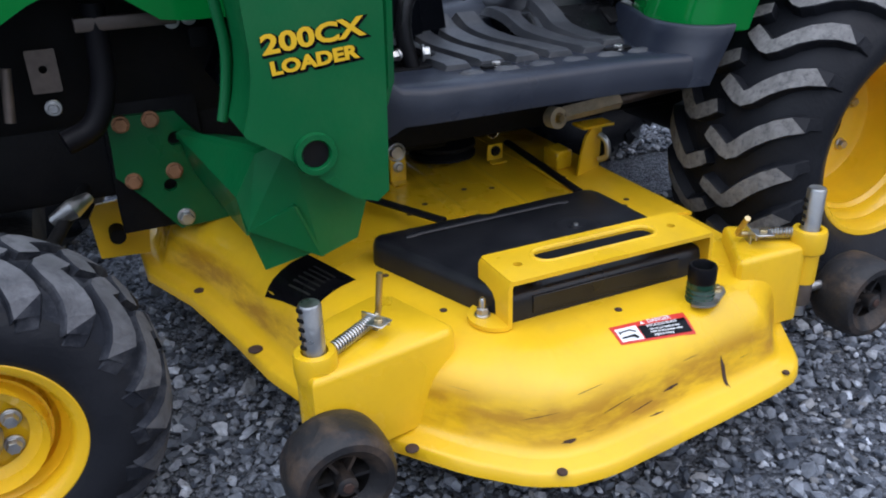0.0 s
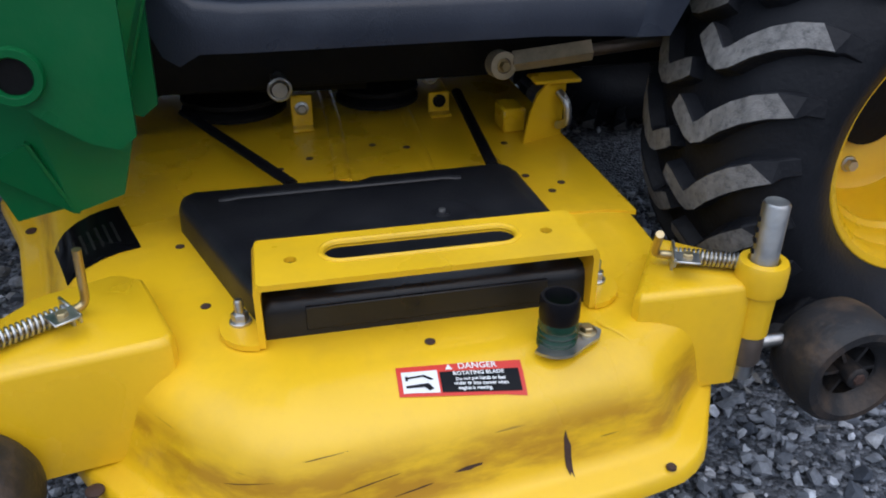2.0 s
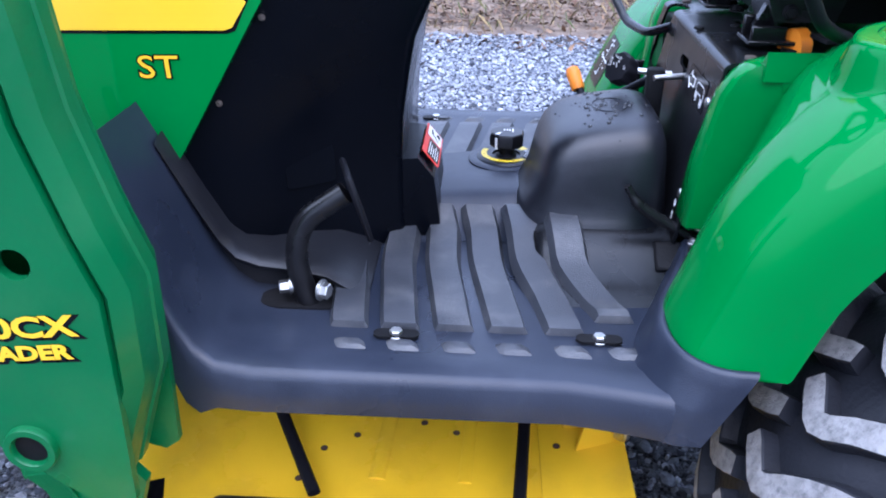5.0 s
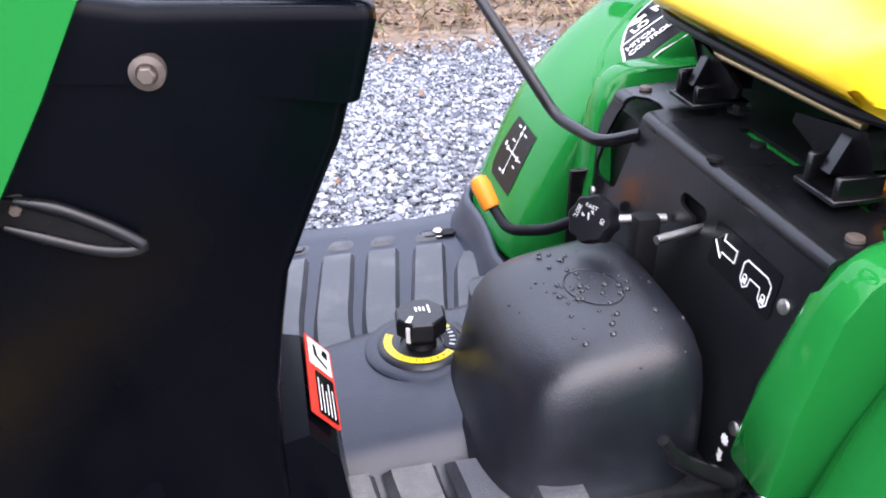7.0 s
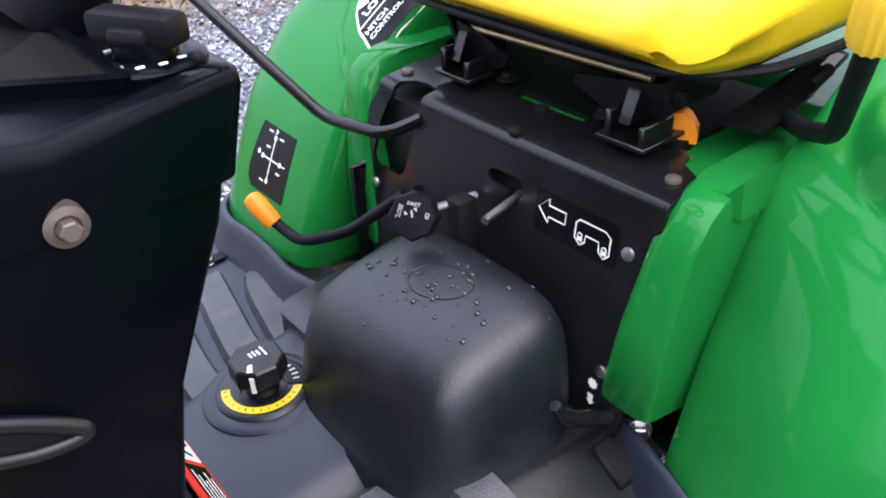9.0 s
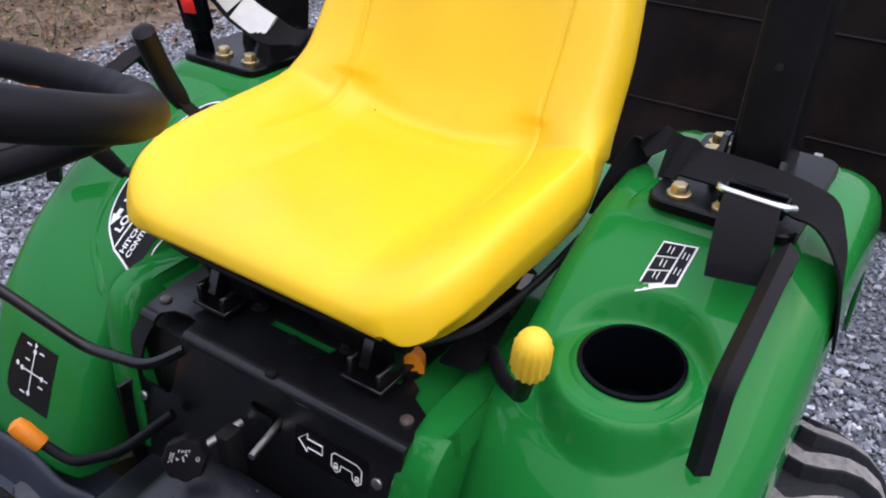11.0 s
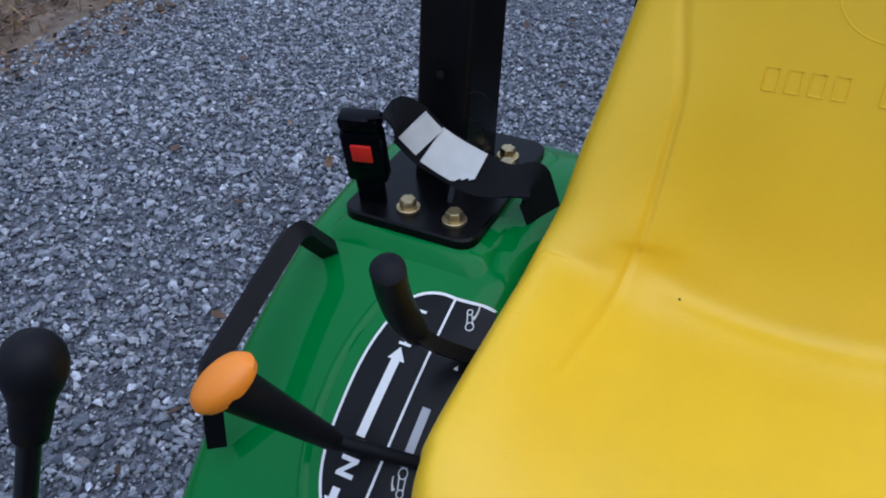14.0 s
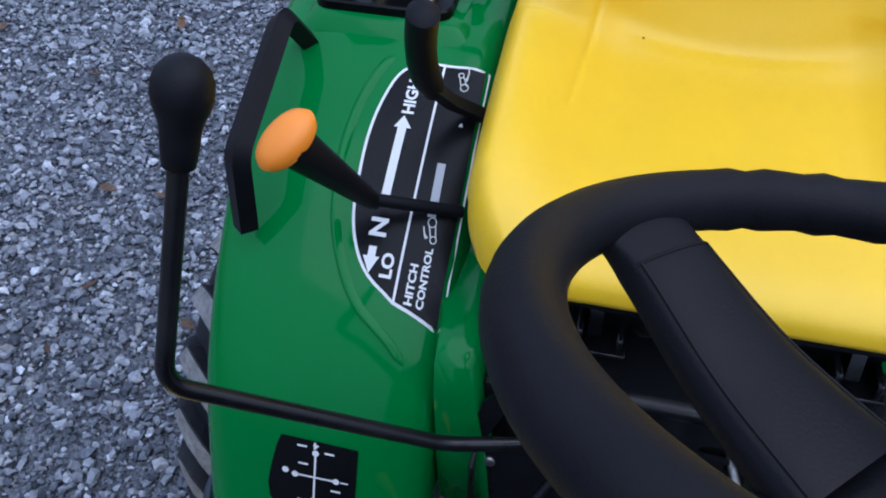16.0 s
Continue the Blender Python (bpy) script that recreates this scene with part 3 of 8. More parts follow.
# ---- mower deck under the tractor ----
def build_deck():
    deck = thing("mower_deck", (-0.68, -0.3, 0.15), "yellow stamped-steel mower deck with scuffed bulging flank, hung under the tractor", "mower deck")
    near = [(-1.165, -0.07), (-1.112, -0.20), (-1.072, -0.36), (-1.048, -0.48), (-1.005, -0.60), (-0.948, -0.703), (-0.886, -0.782), (-0.830, -0.834), (-0.784, -0.855), (-0.735, -0.860), (-0.640, -0.850), (-0.518, -0.835), (-0.440, -0.824), (-0.398, -0.814), (-0.370, -0.790), (-0.318, -0.705), (-0.322, -0.60), (-0.318, -0.40), (-0.318, -0.20)]
    loop = near + [(x, -y) for x, y in reversed(near)]
    # heel of each point: how far the flank lies in from the flange
    plan = resample([Vector((x, y, 0)) for x, y in loop], 220)
    slack = [1.0 if p.x < -0.345 else max(0.10, (-p.x - 0.318) / 0.027) for p in plan]
    for _ in range(4):
        slack = [(slack[i - 1] + slack[i] + slack[(i + 1) % len(slack)]) / 3 for i in range(len(slack))]

    def ring(d, z):
        return [Vector((p.x, p.y, z)) for p in inset(plan, [d * s for s in slack])]

    prof = [(-0.002, 0.128), (0.0, 0.142), (0.006, 0.146), (0.022, 0.147), (0.029, 0.151), (0.034, 0.160), (0.040, 0.178), (0.046, 0.198), (0.054, 0.214), (0.066, 0.227), (0.082, 0.236), (0.100, 0.242), (0.118, 0.2448)]
    bm = loft([ring(d, z) for d, z in prof], cap0=False, cap1=False)
    top_ring = [p.lerp(Vector((-0.70, 0, 0)), 0.10) for p in ring(0.118, 0.2455)]
    for p in top_ring:
        p.z = 0.2455
    last = [v for v in bm.verts][-len(plan):]
    cap = [bm.verts.new(p) for p in top_ring]
    for i in range(len(plan)):
        j = (i + 1) % len(plan)
        bm.faces.new((last[i], last[j], cap[j], cap[i]))
    bm.faces.new(cap)
    shell = part("deck_shell", bm, YELLOW_SCUFF, deck, "yellow steel shell with brown scuffs", sharp=60)
    tree = tree_of(shell)
    # welded rear top sheet and ribs
    sheet = [(-0.444, -0.392), (-0.440, -0.455), (-0.425, -0.484), (-0.36, -0.488), (-0.324, -0.498), (-0.324, 0.3), (-0.444, 0.3)]
    part("top_sheet", plate(sheet, [], lambda u, v, d: Vector((u, v, 0.2485 - d)), 0.006), YELLOW, deck)
    for x, w in ((-0.662, 0.012), (-0.545, 0.010)):
        part("stamped_rib", tube([(x, -0.33, 0.2445), (x + 0.01, -0.1, 0.2445), (x + 0.01, 0.25, 0.2445)], w, 12, flat=0.35), YELLOW, deck)
    # gauge wheel arms
    arms = (([(-1.045, -0.722), (-0.856, -0.690), (-0.852, -0.676), (-0.888, -0.572), (-0.915, -0.556), (-0.985, -0.585), (-1.052, -0.668)], (-1.030, -0.688), 0.351, (-1.033, -0.752, 0.170)),
            ([(-0.300, -0.716), (-0.292, -0.680), (-0.309, -0.636), (-0.345, -0.604), (-0.356, -0.604), (-0.398, -0.668), (-0.424, -0.706), (-0.420, -0.714)], (-0.286, -0.703), 0.353, (-0.188, -0.725, 0.168)))
    for n, (plan2, post, top, wheel) in enumerate(arms):
        if n == 1:
            plan2 = list(reversed(plan2))
        lp = resample([Vector((x, y, 0)) for x, y in plan2], 48)
        area = sum(a.x * b.y - b.x * a.y for a, b in zip(lp, lp[1:] + lp[:1]))
        if area < 0:
            lp.reverse()
        zt = 0.270
        rr = [[Vector((p.x, p.y, z)) for p in inset(lp, d)] for d, z in ((0, 0.150), (0, zt - 0.008), (0.002, zt - 0.003), (0.006, zt))]
        arm = part("wheel_arm", loft(rr), YELLOW, deck, "welded yellow gauge wheel arm")
        px, py = post
        part("collar", revolve([(0.0185, 0.205), (0.019, 0.252), (0.0245, 0.256), (0.0255, 0.262), (0.0255, 0.284), (0.0235, 0.289), (0.0160, 0.290), (0.0150, 0.275)], 36, Matrix.Translation((px, py, 0))), YELLOW, deck)
        prod = revolve([(0.0132, 0.150), (0.0132, top - 0.003), (0.0115, top)], 24, Matrix.Translation((px, py, 0)))
        rod = part("height_post", prod, ZINC, deck, "grey zinc height post with punched notches")
        for k in range(5 if n == 0 else 4):
            zz = 0.298 + 0.0118 * k
            a = radians(192 if n == 0 else 150)
            cx, cy = px + 0.0106 * math.cos(a), py + 0.0106 * math.sin(a)
            part("notch", turned(box(-0.006, 0.006, -0.004, 0.004, -0.0028, 0.0028, 0.0012, 1), axis_to((cx, cy, zz), (0, 0, 1)) @ pose(0, 0, 0, 0, 14, math.degrees(a) + 90)), DARK, rod)
        part("lower_sleeve", revolve([(0.0155, 0.168), (0.017, 0.173), (0.017, 0.200), (0.015, 0.206)], 24, Matrix.Translation((px, py, 0))), WASHER, deck)
        wx, wy, wz = wheel
        part("axle", tube(rounded([(px, py, 0.188), (wx, py if n else (py + wy) / 2, 0.186), (wx, wy + 0.0, wz)], 0.012), 0.0075, 10), ZINC, deck)
        m = Matrix.Translation((wx, wy, wz)) @ pose(0, 0, 0, 90, 0, 0)
        prof = [(0.030, 0.020), (0.040, 0.030), (0.047, 0.036), (0.055, 0.035), (0.0605, 0.028), (0.063, 0.014), (0.0635, 0), (0.063, -0.014), (0.0605, -0.028), (0.055, -0.035), (0.047, -0.036), (0.040, -0.030), (0.030, -0.020)]
        tyre = part("gauge_wheel", revolve(prof, 48, m, None, True, True), WHEEL_RUBBER, deck, "scuffed black gauge wheel")
        hub = revolve([(0.012, -0.034), (0.012, 0.034), (0.009, 0.036)], 20, m)
        hub_ob = part("hub", hub, WHEEL_RUBBER, tyre)
        for k in range(6):
            part("hub_web", turned(box(0.010, 0.034, -0.002, 0.002, -0.014, 0.020), m @ Matrix.Rotation(k * math.pi / 3, 4, 'Z')), WHEEL_RUBBER, tyre)
        part("hub_wall", revolve([(0.031, -0.022), (0.0335, -0.018), (0.0335, 0.018), (0.031, 0.022)], 36, m, None, True, True), WHEEL_RUBBER, tyre)
        part("axle_nut", hex_bolt(m @ Vector((0, 0, 0.030)), m.to_3x3() @ Vector((0, 0, 1)), 0.007, 0.006, 1.3), RUST, tyre)
    # spring pins on the arms
    pins = ((((-0.927, -0.633, 0.339), (-0.931, -0.629, 0.279), (-1.008, -0.682, 0.281)), 0), (((-0.394, -0.686, 0.321), (-0.380, -0.655, 0.281), (-0.302, -0.688, 0.281)), 1))
    for (a, b, c), n in pins:
        pin = part("spring_pin", tube(rounded([a, b, c], 0.010), 0.0042, 10), BRASS, deck, "bent zinc locking pin")
        b, c = Vector(b), Vector(c)
        d = (c - b).normalized()
        s, e = b + d * 0.020, c
        side = d.cross(Vector((0, 0, 1))).normalized()
        up = side.cross(d)
        turns, pts = 15, []
        for k in range(turns * 10 + 1):
            t = k / (turns * 10)
            ang = 2 * math.pi * turns * t
            pts.append(s.lerp(e, t) + 0.0075 * (math.cos(ang) * side + math.sin(ang) * up))
        part("coil_spring", tube(pts, 0.0016, 6), ZINC, pin)
        q = b + d * 0.018
        br = frame_at(q, d, side)
        bk = B()
        box(-0.0015, 0.0015, -0.012, 0.012, -0.012, 0.016, 0.0008, 1, bk)
        box(0.0, 0.024, -0.034 if n == 0 else 0.012, -0.010 if n == 0 else 0.034, -0.012, -0.0095, 0.0008, 1, bk)
        box(-0.0015, 0.0015, -0.030 if n == 0 else 0.010, -0.010 if n == 0 else 0.030, -0.012, -0.002, 0.0008, 1, bk)
        part("pin_bracket", turned(bk, br), ZINC, deck, "bent zinc pin bracket")
        hb = br @ Vector((0.012, -0.022 if n == 0 else 0.022, -0.0095))
        part("bolt", hex_bolt(hb, (0, 0, 1), 0.0055, 0.005), BRASS, deck)
    # black belt cover under the yellow handle
    cover = [(-0.862, -0.430), (-0.858, -0.412), (-0.846, -0.403), (-0.676, -0.402), (-0.664, -0.410), (-0.650, -0.410), (-0.638, -0.401), (-0.474, -0.396), (-0.459, -0.404), (-0.453, -0.424), (-0.446, -0.60), (-0.446, -0.672), (-0.772, -0.672), (-0.800, -0.60)]
    lp = resample([Vector((x, y, 0)) for x, y in reversed(cover)], 150)
    area = sum(a.x * b.y - b.x * a.y for a, b in zip(lp, lp[1:] + lp[:1]))
    if area < 0:
        lp.reverse()
    rr = [[Vector((p.x, p.y, z)) for p in inset(lp, d)] for d, z in ((-0.001, 0.243), (0, 0.272), (0.003, 0.281), (0.009, 0.2845))]
    bc = part("belt_cover", loft(rr), PLATE, deck, "black moulded belt cover", sharp=50)
    part("moulded_ridge", tube([(-0.815, -0.438, 0.2835), (-0.79, -0.438, 0.2862), (-0.55, -0.434, 0.2862), (-0.53, -0.434, 0.2835)], 0.006, 10, flat=0.5), PLATE, bc)
    part("dimple", revolve([(0.040, 0.2835), (0.034, 0.2862), (0.026, 0.2866), (0.018, 0.2848), (0.010, 0.2843), (0.009, 0.2870), (0.0, 0.2872)], 30, Matrix.Translation((-0.573, -0.525, 0))), PLATE, bc)
    part("cover_screw", revolve([(0.004, 0.286), (0.004, 0.2895), (0.002, 0.290)], 12, Matrix.Translation((-0.573, -0.525, 0))), ZINC, bc)
    part("front_recess", box(-0.735, -0.50, -0.6745, -0.670, 0.252, 0.277, 0.001, 1), PLATE, bc)
    # yellow handle plate, bent down to a round foot at each end
    out = rrect(-0.776, -0.458, -0.690, -0.604, 0.006)
    hp = plate(out, [stadium(-0.713, -0.525, -0.6395, 0.0165), circle(-0.744, -0.648, 0.0062, 12), circle(-0.494, -0.643, 0.0062, 12)], lambda u, v, d: Vector((u, v, 0.3145 - d)), 0.006)
    handle = part("lift_handle", hp, YELLOW, deck, "yellow bent-steel handle with long slot")
    lip = tube([(u, v, 0.3125) for u, v in stadium(-0.716, -0.522, -0.6395, 0.0195) + stadium(-0.716, -0.522, -0.6395, 0.0195)[:1]], 0.0038, 8, caps=False)
    part("slot_lip", lip, YELLOW, handle)
    for x0, x1, fx, s in ((-0.7795, -0.7735, -0.795, -1), (-0.4605, -0.4545, -0.430, 1)):
        leg = B()
        prof = [(x0 if s < 0 else x1, 0.247), (x0 if s < 0 else x1, 0.306), ((x0 if s < 0 else x1) - s * 0.003, 0.3120), ((x0 if s < 0 else x1) - s * 0.009, 0.3145), ((x0 if s < 0 else x1) - s * 0.009, 0.3095), (x1 if s < 0 else x0, 0.303), (x1 if s < 0 else x0, 0.247)]
        loft([[Vector((x, -0.688, z)) for x, z in prof], [Vector((x, -0.606, z)) for x, z in prof]], leg)
        part("handle_leg", leg, YELLOW, handle)
        edge = x0 if s < 0 else x1
        foot = [(edge + s * 0.0, -0.690), (edge, -0.615)] + [(edge + s * 0.036 * math.sin(math.pi * (k + 0.5) / 11), -0.6525 + 0.0375 * math.cos(math.pi * (k + 0.5) / 11)) for k in range(11)]
        part("handle_foot", plate(foot, [], lambda u, v, d: Vector((u, v, 0.2525 - d)), 0.006), YELLOW, handle)
        part("foot_nut", hex_bolt((edge + s * 0.016, -0.648, 0.2525), (0, 0, 1), 0.0085, 0.009, 1.25), ZINC, handle)
        part("stud", revolve([(0.0045, 0.255), (0.0045, 0.276), (0.003, 0.278)], 12, Matrix.Translation((edge + s * 0.016, -0.648, 0))), ZINC, handle)
    # wash port
    pc = Matrix.Translation((-0.509, -0.731, 0.243)) @ Matrix.Diagonal((0.80, 0.80, 0.93, 1))
    port = part("wash_port", revolve([(0.024, 0), (0.024, 0.004), (0.0222, 0.006), (0.024, 0.010), (0.0222, 0.013), (0.024, 0.017), (0.0222, 0.020), (0.024, 0.024), (0.022, 0.031)], 32, pc, None, True, True), HOSE_GREEN, deck, "dark green ribbed hose port")
    part("port_rim", revolve([(0.0225, 0.030), (0.0235, 0.034), (0.0235, 0.052), (0.022, 0.056), (0.0185, 0.056), (0.0165, 0.050), (0.016, 0.030)], 32, pc, None, True, True), GRIP, port, "black hose coupling rim")
    part("port_bore", revolve([(0.0158, 0.036), (0.001, 0.0362)], 24, pc), HOSE_INSIDE, port)
    tab = [(-0.535, -0.745)] + [(-0.511 + 0.028 * math.cos(a), -0.731 + 0.028 * math.sin(a)) for a in (radians(210 + 12 * k) for k in range(10))] + [(-0.470, -0.738), (-0.463, -0.726), (-0.470, -0.714), (-0.50, -0.706)]
    part("port_tab", plate(tab, [], lambda u, v, d: Vector((u, v, 0.2478 - d)), 0.003), ZINC, port)
    part("tab_bolt", hex_bolt((-0.478, -0.726, 0.2478), (0, 0, 1), 0.0065, 0.005), BRASS, port)
    # brackets at the back
    def bracket(x, y, w, h, extra):
        bk = B()
        box(x - w, x + w, y - 0.003, y + 0.003, 0.246, 0.246 + h, 0.002, 1, bk)
        box(x - w, x + w, y - 0.022, y + 0.003, 0.246, 0.251, 0.002, 1, bk)
        b0 = part("lug_bracket", bk, YELLOW, deck, "small yellow welded lug")
        part("lug_bolt", hex_bolt((x, y - 0.003, 0.246 + h * 0.62), (0, -1, 0), 0.007, 0.006), ZINC if extra else DARK, b0)
    bracket(-0.700, -0.122, 0.016, 0.052, True)
    bracket(-0.484, -0.102, 0.017, 0.036, False)
    hook = [(-0.394, 0.247), (-0.327, 0.247), (-0.322, 0.330), (-0.352, 0.333), (-0.372, 0.318), (-0.384, 0.292)]
    hk = plate(hook, [], lambda u, v, d: Vector((u, -0.262 + (u + 0.394) * 0.42 + d, v)), 0.006)
    hook_ob = part("rear_hanger", hk, YELLOW, deck, "yellow curved hanger plate")
    part("hanger_flange", box(-0.375, -0.305, -0.248, -0.206, 0.330, 0.336, 0.002, 1), YELLOW, hook_ob)
    part("hanger_pin", tube(rounded([(-0.338, -0.246, 0.318), (-0.330, -0.262, 0.306), (-0.328, -0.264, 0.276), (-0.338, -0.248, 0.268)], 0.012), 0.006, 10), ZINC, hook_ob)
    part("hanger_gusset", box(-0.410, -0.375, -0.215, -0.165, 0.248, 0.285, 0.003, 1), YELLOW, deck)
    front_bk = plate([(-1.235, 0.155), (-1.15, 0.150), (-1.14, 0.235), (-1.165, 0.262), (-1.225, 0.258), (-1.24, 0.235)], [], lambda u, v, d: Vector((u, 0.005 + d, v)), 0.008)
    part("front_hanger", front_bk, YELLOW, deck, "yellow front hanger plate")
    part("front_hanger_pin", tube([(-1.20, -0.03, 0.205), (-1.20, 0.04, 0.205)], 0.014, 14), DARK, deck)
    # drive belt runs and spindle pulleys
    for p, q in (((-0.731, -0.391, 0.276), (-0.872, -0.110, 0.280)), ((-0.476, -0.389, 0.276), (-0.455, -0.10, 0.280))):
        part("belt_run", tube([p, q], 0.0085, 8, flat=0.6), GRIP, deck, "black rubber drive belt")
    for x, y, r in ((-0.80, -0.050, 0.080), (-0.575, -0.050, 0.066)):
        part("pulley", revolve([(0.02, 0.250), (r, 0.262), (r, 0.268), (r - 0.012, 0.275), (r, 0.282), (r, 0.288), (0.03, 0.292)], 32, Matrix.Translation((x, y, 0))), DARK, deck)
    # drilled holes, flange bolts and bare spots
    for x, y in ((-0.607, -0.213), (-0.42, -0.254), (-0.406, -0.424), (-0.386, -0.402), (-0.425, -0.372), (-0.700, -0.245), (-0.742, -0.275), (-0.84, -0.455), (-0.862, -0.470), (-0.765, -0.335), (-0.56, -0.232), (-0.83, -0.602), (-0.625, -0.708)):
        part("hole", revolve([(0.0052, 0), (0.0052, 0.0006), (0.001, 0.0008)], 12, Matrix.Translation((x, y, 0.2490 if x > -0.444 else 0.2458))), RUST, deck)
    for x, y, r in ((-1.053, -0.419, 0.011), (-0.935, -0.731, 0.0085), (-0.797, -0.848, 0.0065), (-0.42, -0.815, 0.005), (-1.095, -0.19, 0.009)):
        part("flange_bolt", revolve([(r, 0), (r, 0.0015), (r * 0.8, 0.003), (0.001, 0.0035)], 14, Matrix.Translation((x, y, 0.1465))), RUST, deck)
    rng = random.Random(4)
    for cx, cy, cz, w, h in ((-0.893, -0.700, 0.24, 0.012, 0.008), (-0.516, -0.85, 0.205, 0.0045, 0.024), (-0.77, -0.85, 0.19, 0.011, 0.0035), (-0.64, -0.86, 0.19, 0.012, 0.0012), (-0.80, -0.85, 0.232, 0.026, 0.0005), (-0.70, -0.86, 0.222, 0.028, 0.0007), (-0.61, -0.85, 0.214, 0.014, 0.0022), (-0.735, -0.85, 0.250, 0.022, 0.0004), (-0.66, -0.86, 0.208, 0.020, 0.0008)):
        n = 12
        pts = [(w * math.cos(2 * math.pi * k / n) * rng.uniform(0.55, 1.15), h * math.sin(2 * math.pi * k / n) * rng.uniform(0.55, 1.15)) for k in range(n)]
        m = frame_at((cx, cy - 0.02, cz), (1, 0.05, rng.uniform(-0.12, 0.2)), (0, 0.3, 1))
        chip = flat_shape([pts], m)
        cut_fine(chip, 1)
        part("bare_spot", laid(chip, tree, (0, 1, -0.55), 0.0006, 0.12), RUST, deck)
    # danger label laid on the bulge
    m = frame_at((-0.607, -0.7575, 0.30), (0.114, -0.006, 0), (0, 1, 0)) @ Matrix.Diagonal((1, 0.93, 1, 1))
    ltree = tree

    def lay(bm, lift):
        return laid(bm, ltree, (0, 0.0, -1), lift, 0.1)
    patch = lambda u0, u1, v0, v1, nu, nv: grid_patch(lambda a, b: (u0 + (u1 - u0) * a, v0 + (v1 - v0) * b), m, nu, nv)
    label = part("danger_label", lay(patch(-0.057, 0.057, -0.0165, 0.0165, 30, 10), 0.0008), RED, deck, "red black and white danger label")
    part("label_panel", lay(patch(-0.019, 0.053, -0.0135, 0.0075, 20, 8), 0.0013), DECAL_BLACK, label)
    part("label_picture", lay(patch(-0.053, -0.021, -0.0135, 0.0095, 10, 8), 0.0013), WHITE, label)
    for i, (txt, sz, u, v) in enumerate((("DANGER", 0.0088, 0.016, 0.0122), ("ROTATING BLADE", 0.0056, 0.016, 0.0045), ("Do not put hands or feet", 0.0044, 0.017, -0.0015), ("under or into mower when", 0.0044, 0.017, -0.0058), ("engine is running.", 0.0044, 0.011, -0.0101))):
        t = letters(txt, sz, 0.00012)
        turned(t, m @ Matrix.Translation((u, v, 0)))
        part("lettering", lay(t, 0.0018), WHITE, label)
    pic = flat_shape([[(-0.050, 0.004), (-0.048, 0.004), (-0.048, -0.001), (-0.050, -0.001)], [(-0.048, 0.003), (-0.033, 0.005), (-0.025, 0.0), (-0.028, -0.001), (-0.034, 0.0028), (-0.048, 0.001)], [(-0.050, -0.006), (-0.030, -0.004), (-0.026, -0.010), (-0.030, -0.012), (-0.034, -0.008), (-0.050, -0.0085)]], m)
    part("pictogram", lay(cut_fine(pic, 1), 0.0018), DECAL_BLACK, label)
    tri = flat_shape([[(-0.0135, 0.0092), (-0.0065, 0.0092), (-0.010, 0.0152)]], m)
    part("warning_triangle", lay(tri, 0.0018), WHITE, label)
    # black data plate on the front
    m2 = frame_at((-0.962, -0.417, 0.30), (0.038, -0.117, 0), (0.072, 0.045, 0))
    pl = grid_patch(lambda a, b: (-0.061 + 0.122 * a, -0.041 + 0.082 * b), m2, 16, 10)
    data = part("data_plate", laid(pl, tree, (0, 0, -1), 0.001, 0.1), DECAL_BLACK, deck, "glossy black cutting-height label")
    for k in range(6):
        t = grid_patch(lambda a, b: (-0.02 + 0.055 * a, 0.022 - 0.009 * k + 0.003 * b), m2, 4, 1)
        part("print_bar", laid(t, tree, (0, 0, -1), 0.0016, 0.1), FAINT_PRINT, data)


build_deck()

# ---- tractor: the thing that carries all its parts ----
tractor = thing("tractor", (-0.7, 0, 0), "green and yellow compact tractor with black operator platform, parked on gravel", "tractor")


def crown(R, q):
    """Radius of the tread's round back at a share q of the half width."""
    q = min(1.0, abs(q))
    return R * (0.972 - 0.030 * q ** 2 - 0.195 * q ** 5)


def tyre_profile(R, W, rim, inset):
    """(radius, across) from the outer bead round the tread to the inner bead; across is measured outwards."""
    h = W / 2
    side = [(rim, h * 0.82 * inset), (rim + 0.008, h * 0.92 * inset), (rim + (R - rim) * 0.16, h * (0.55 + 0.42 * inset)), (rim + (R - rim) * 0.36, h * 1.0)]
    tread = [(crown(R, q), q * h) for q in (0.995, 0.95, 0.9, 0.83, 0.72, 0.58, 0.4, 0.2, 0, -0.2, -0.4, -0.58, -0.72, -0.83, -0.9, -0.95, -0.995)]
    return side + tread + [(r, -t) for r, t in reversed(side)]


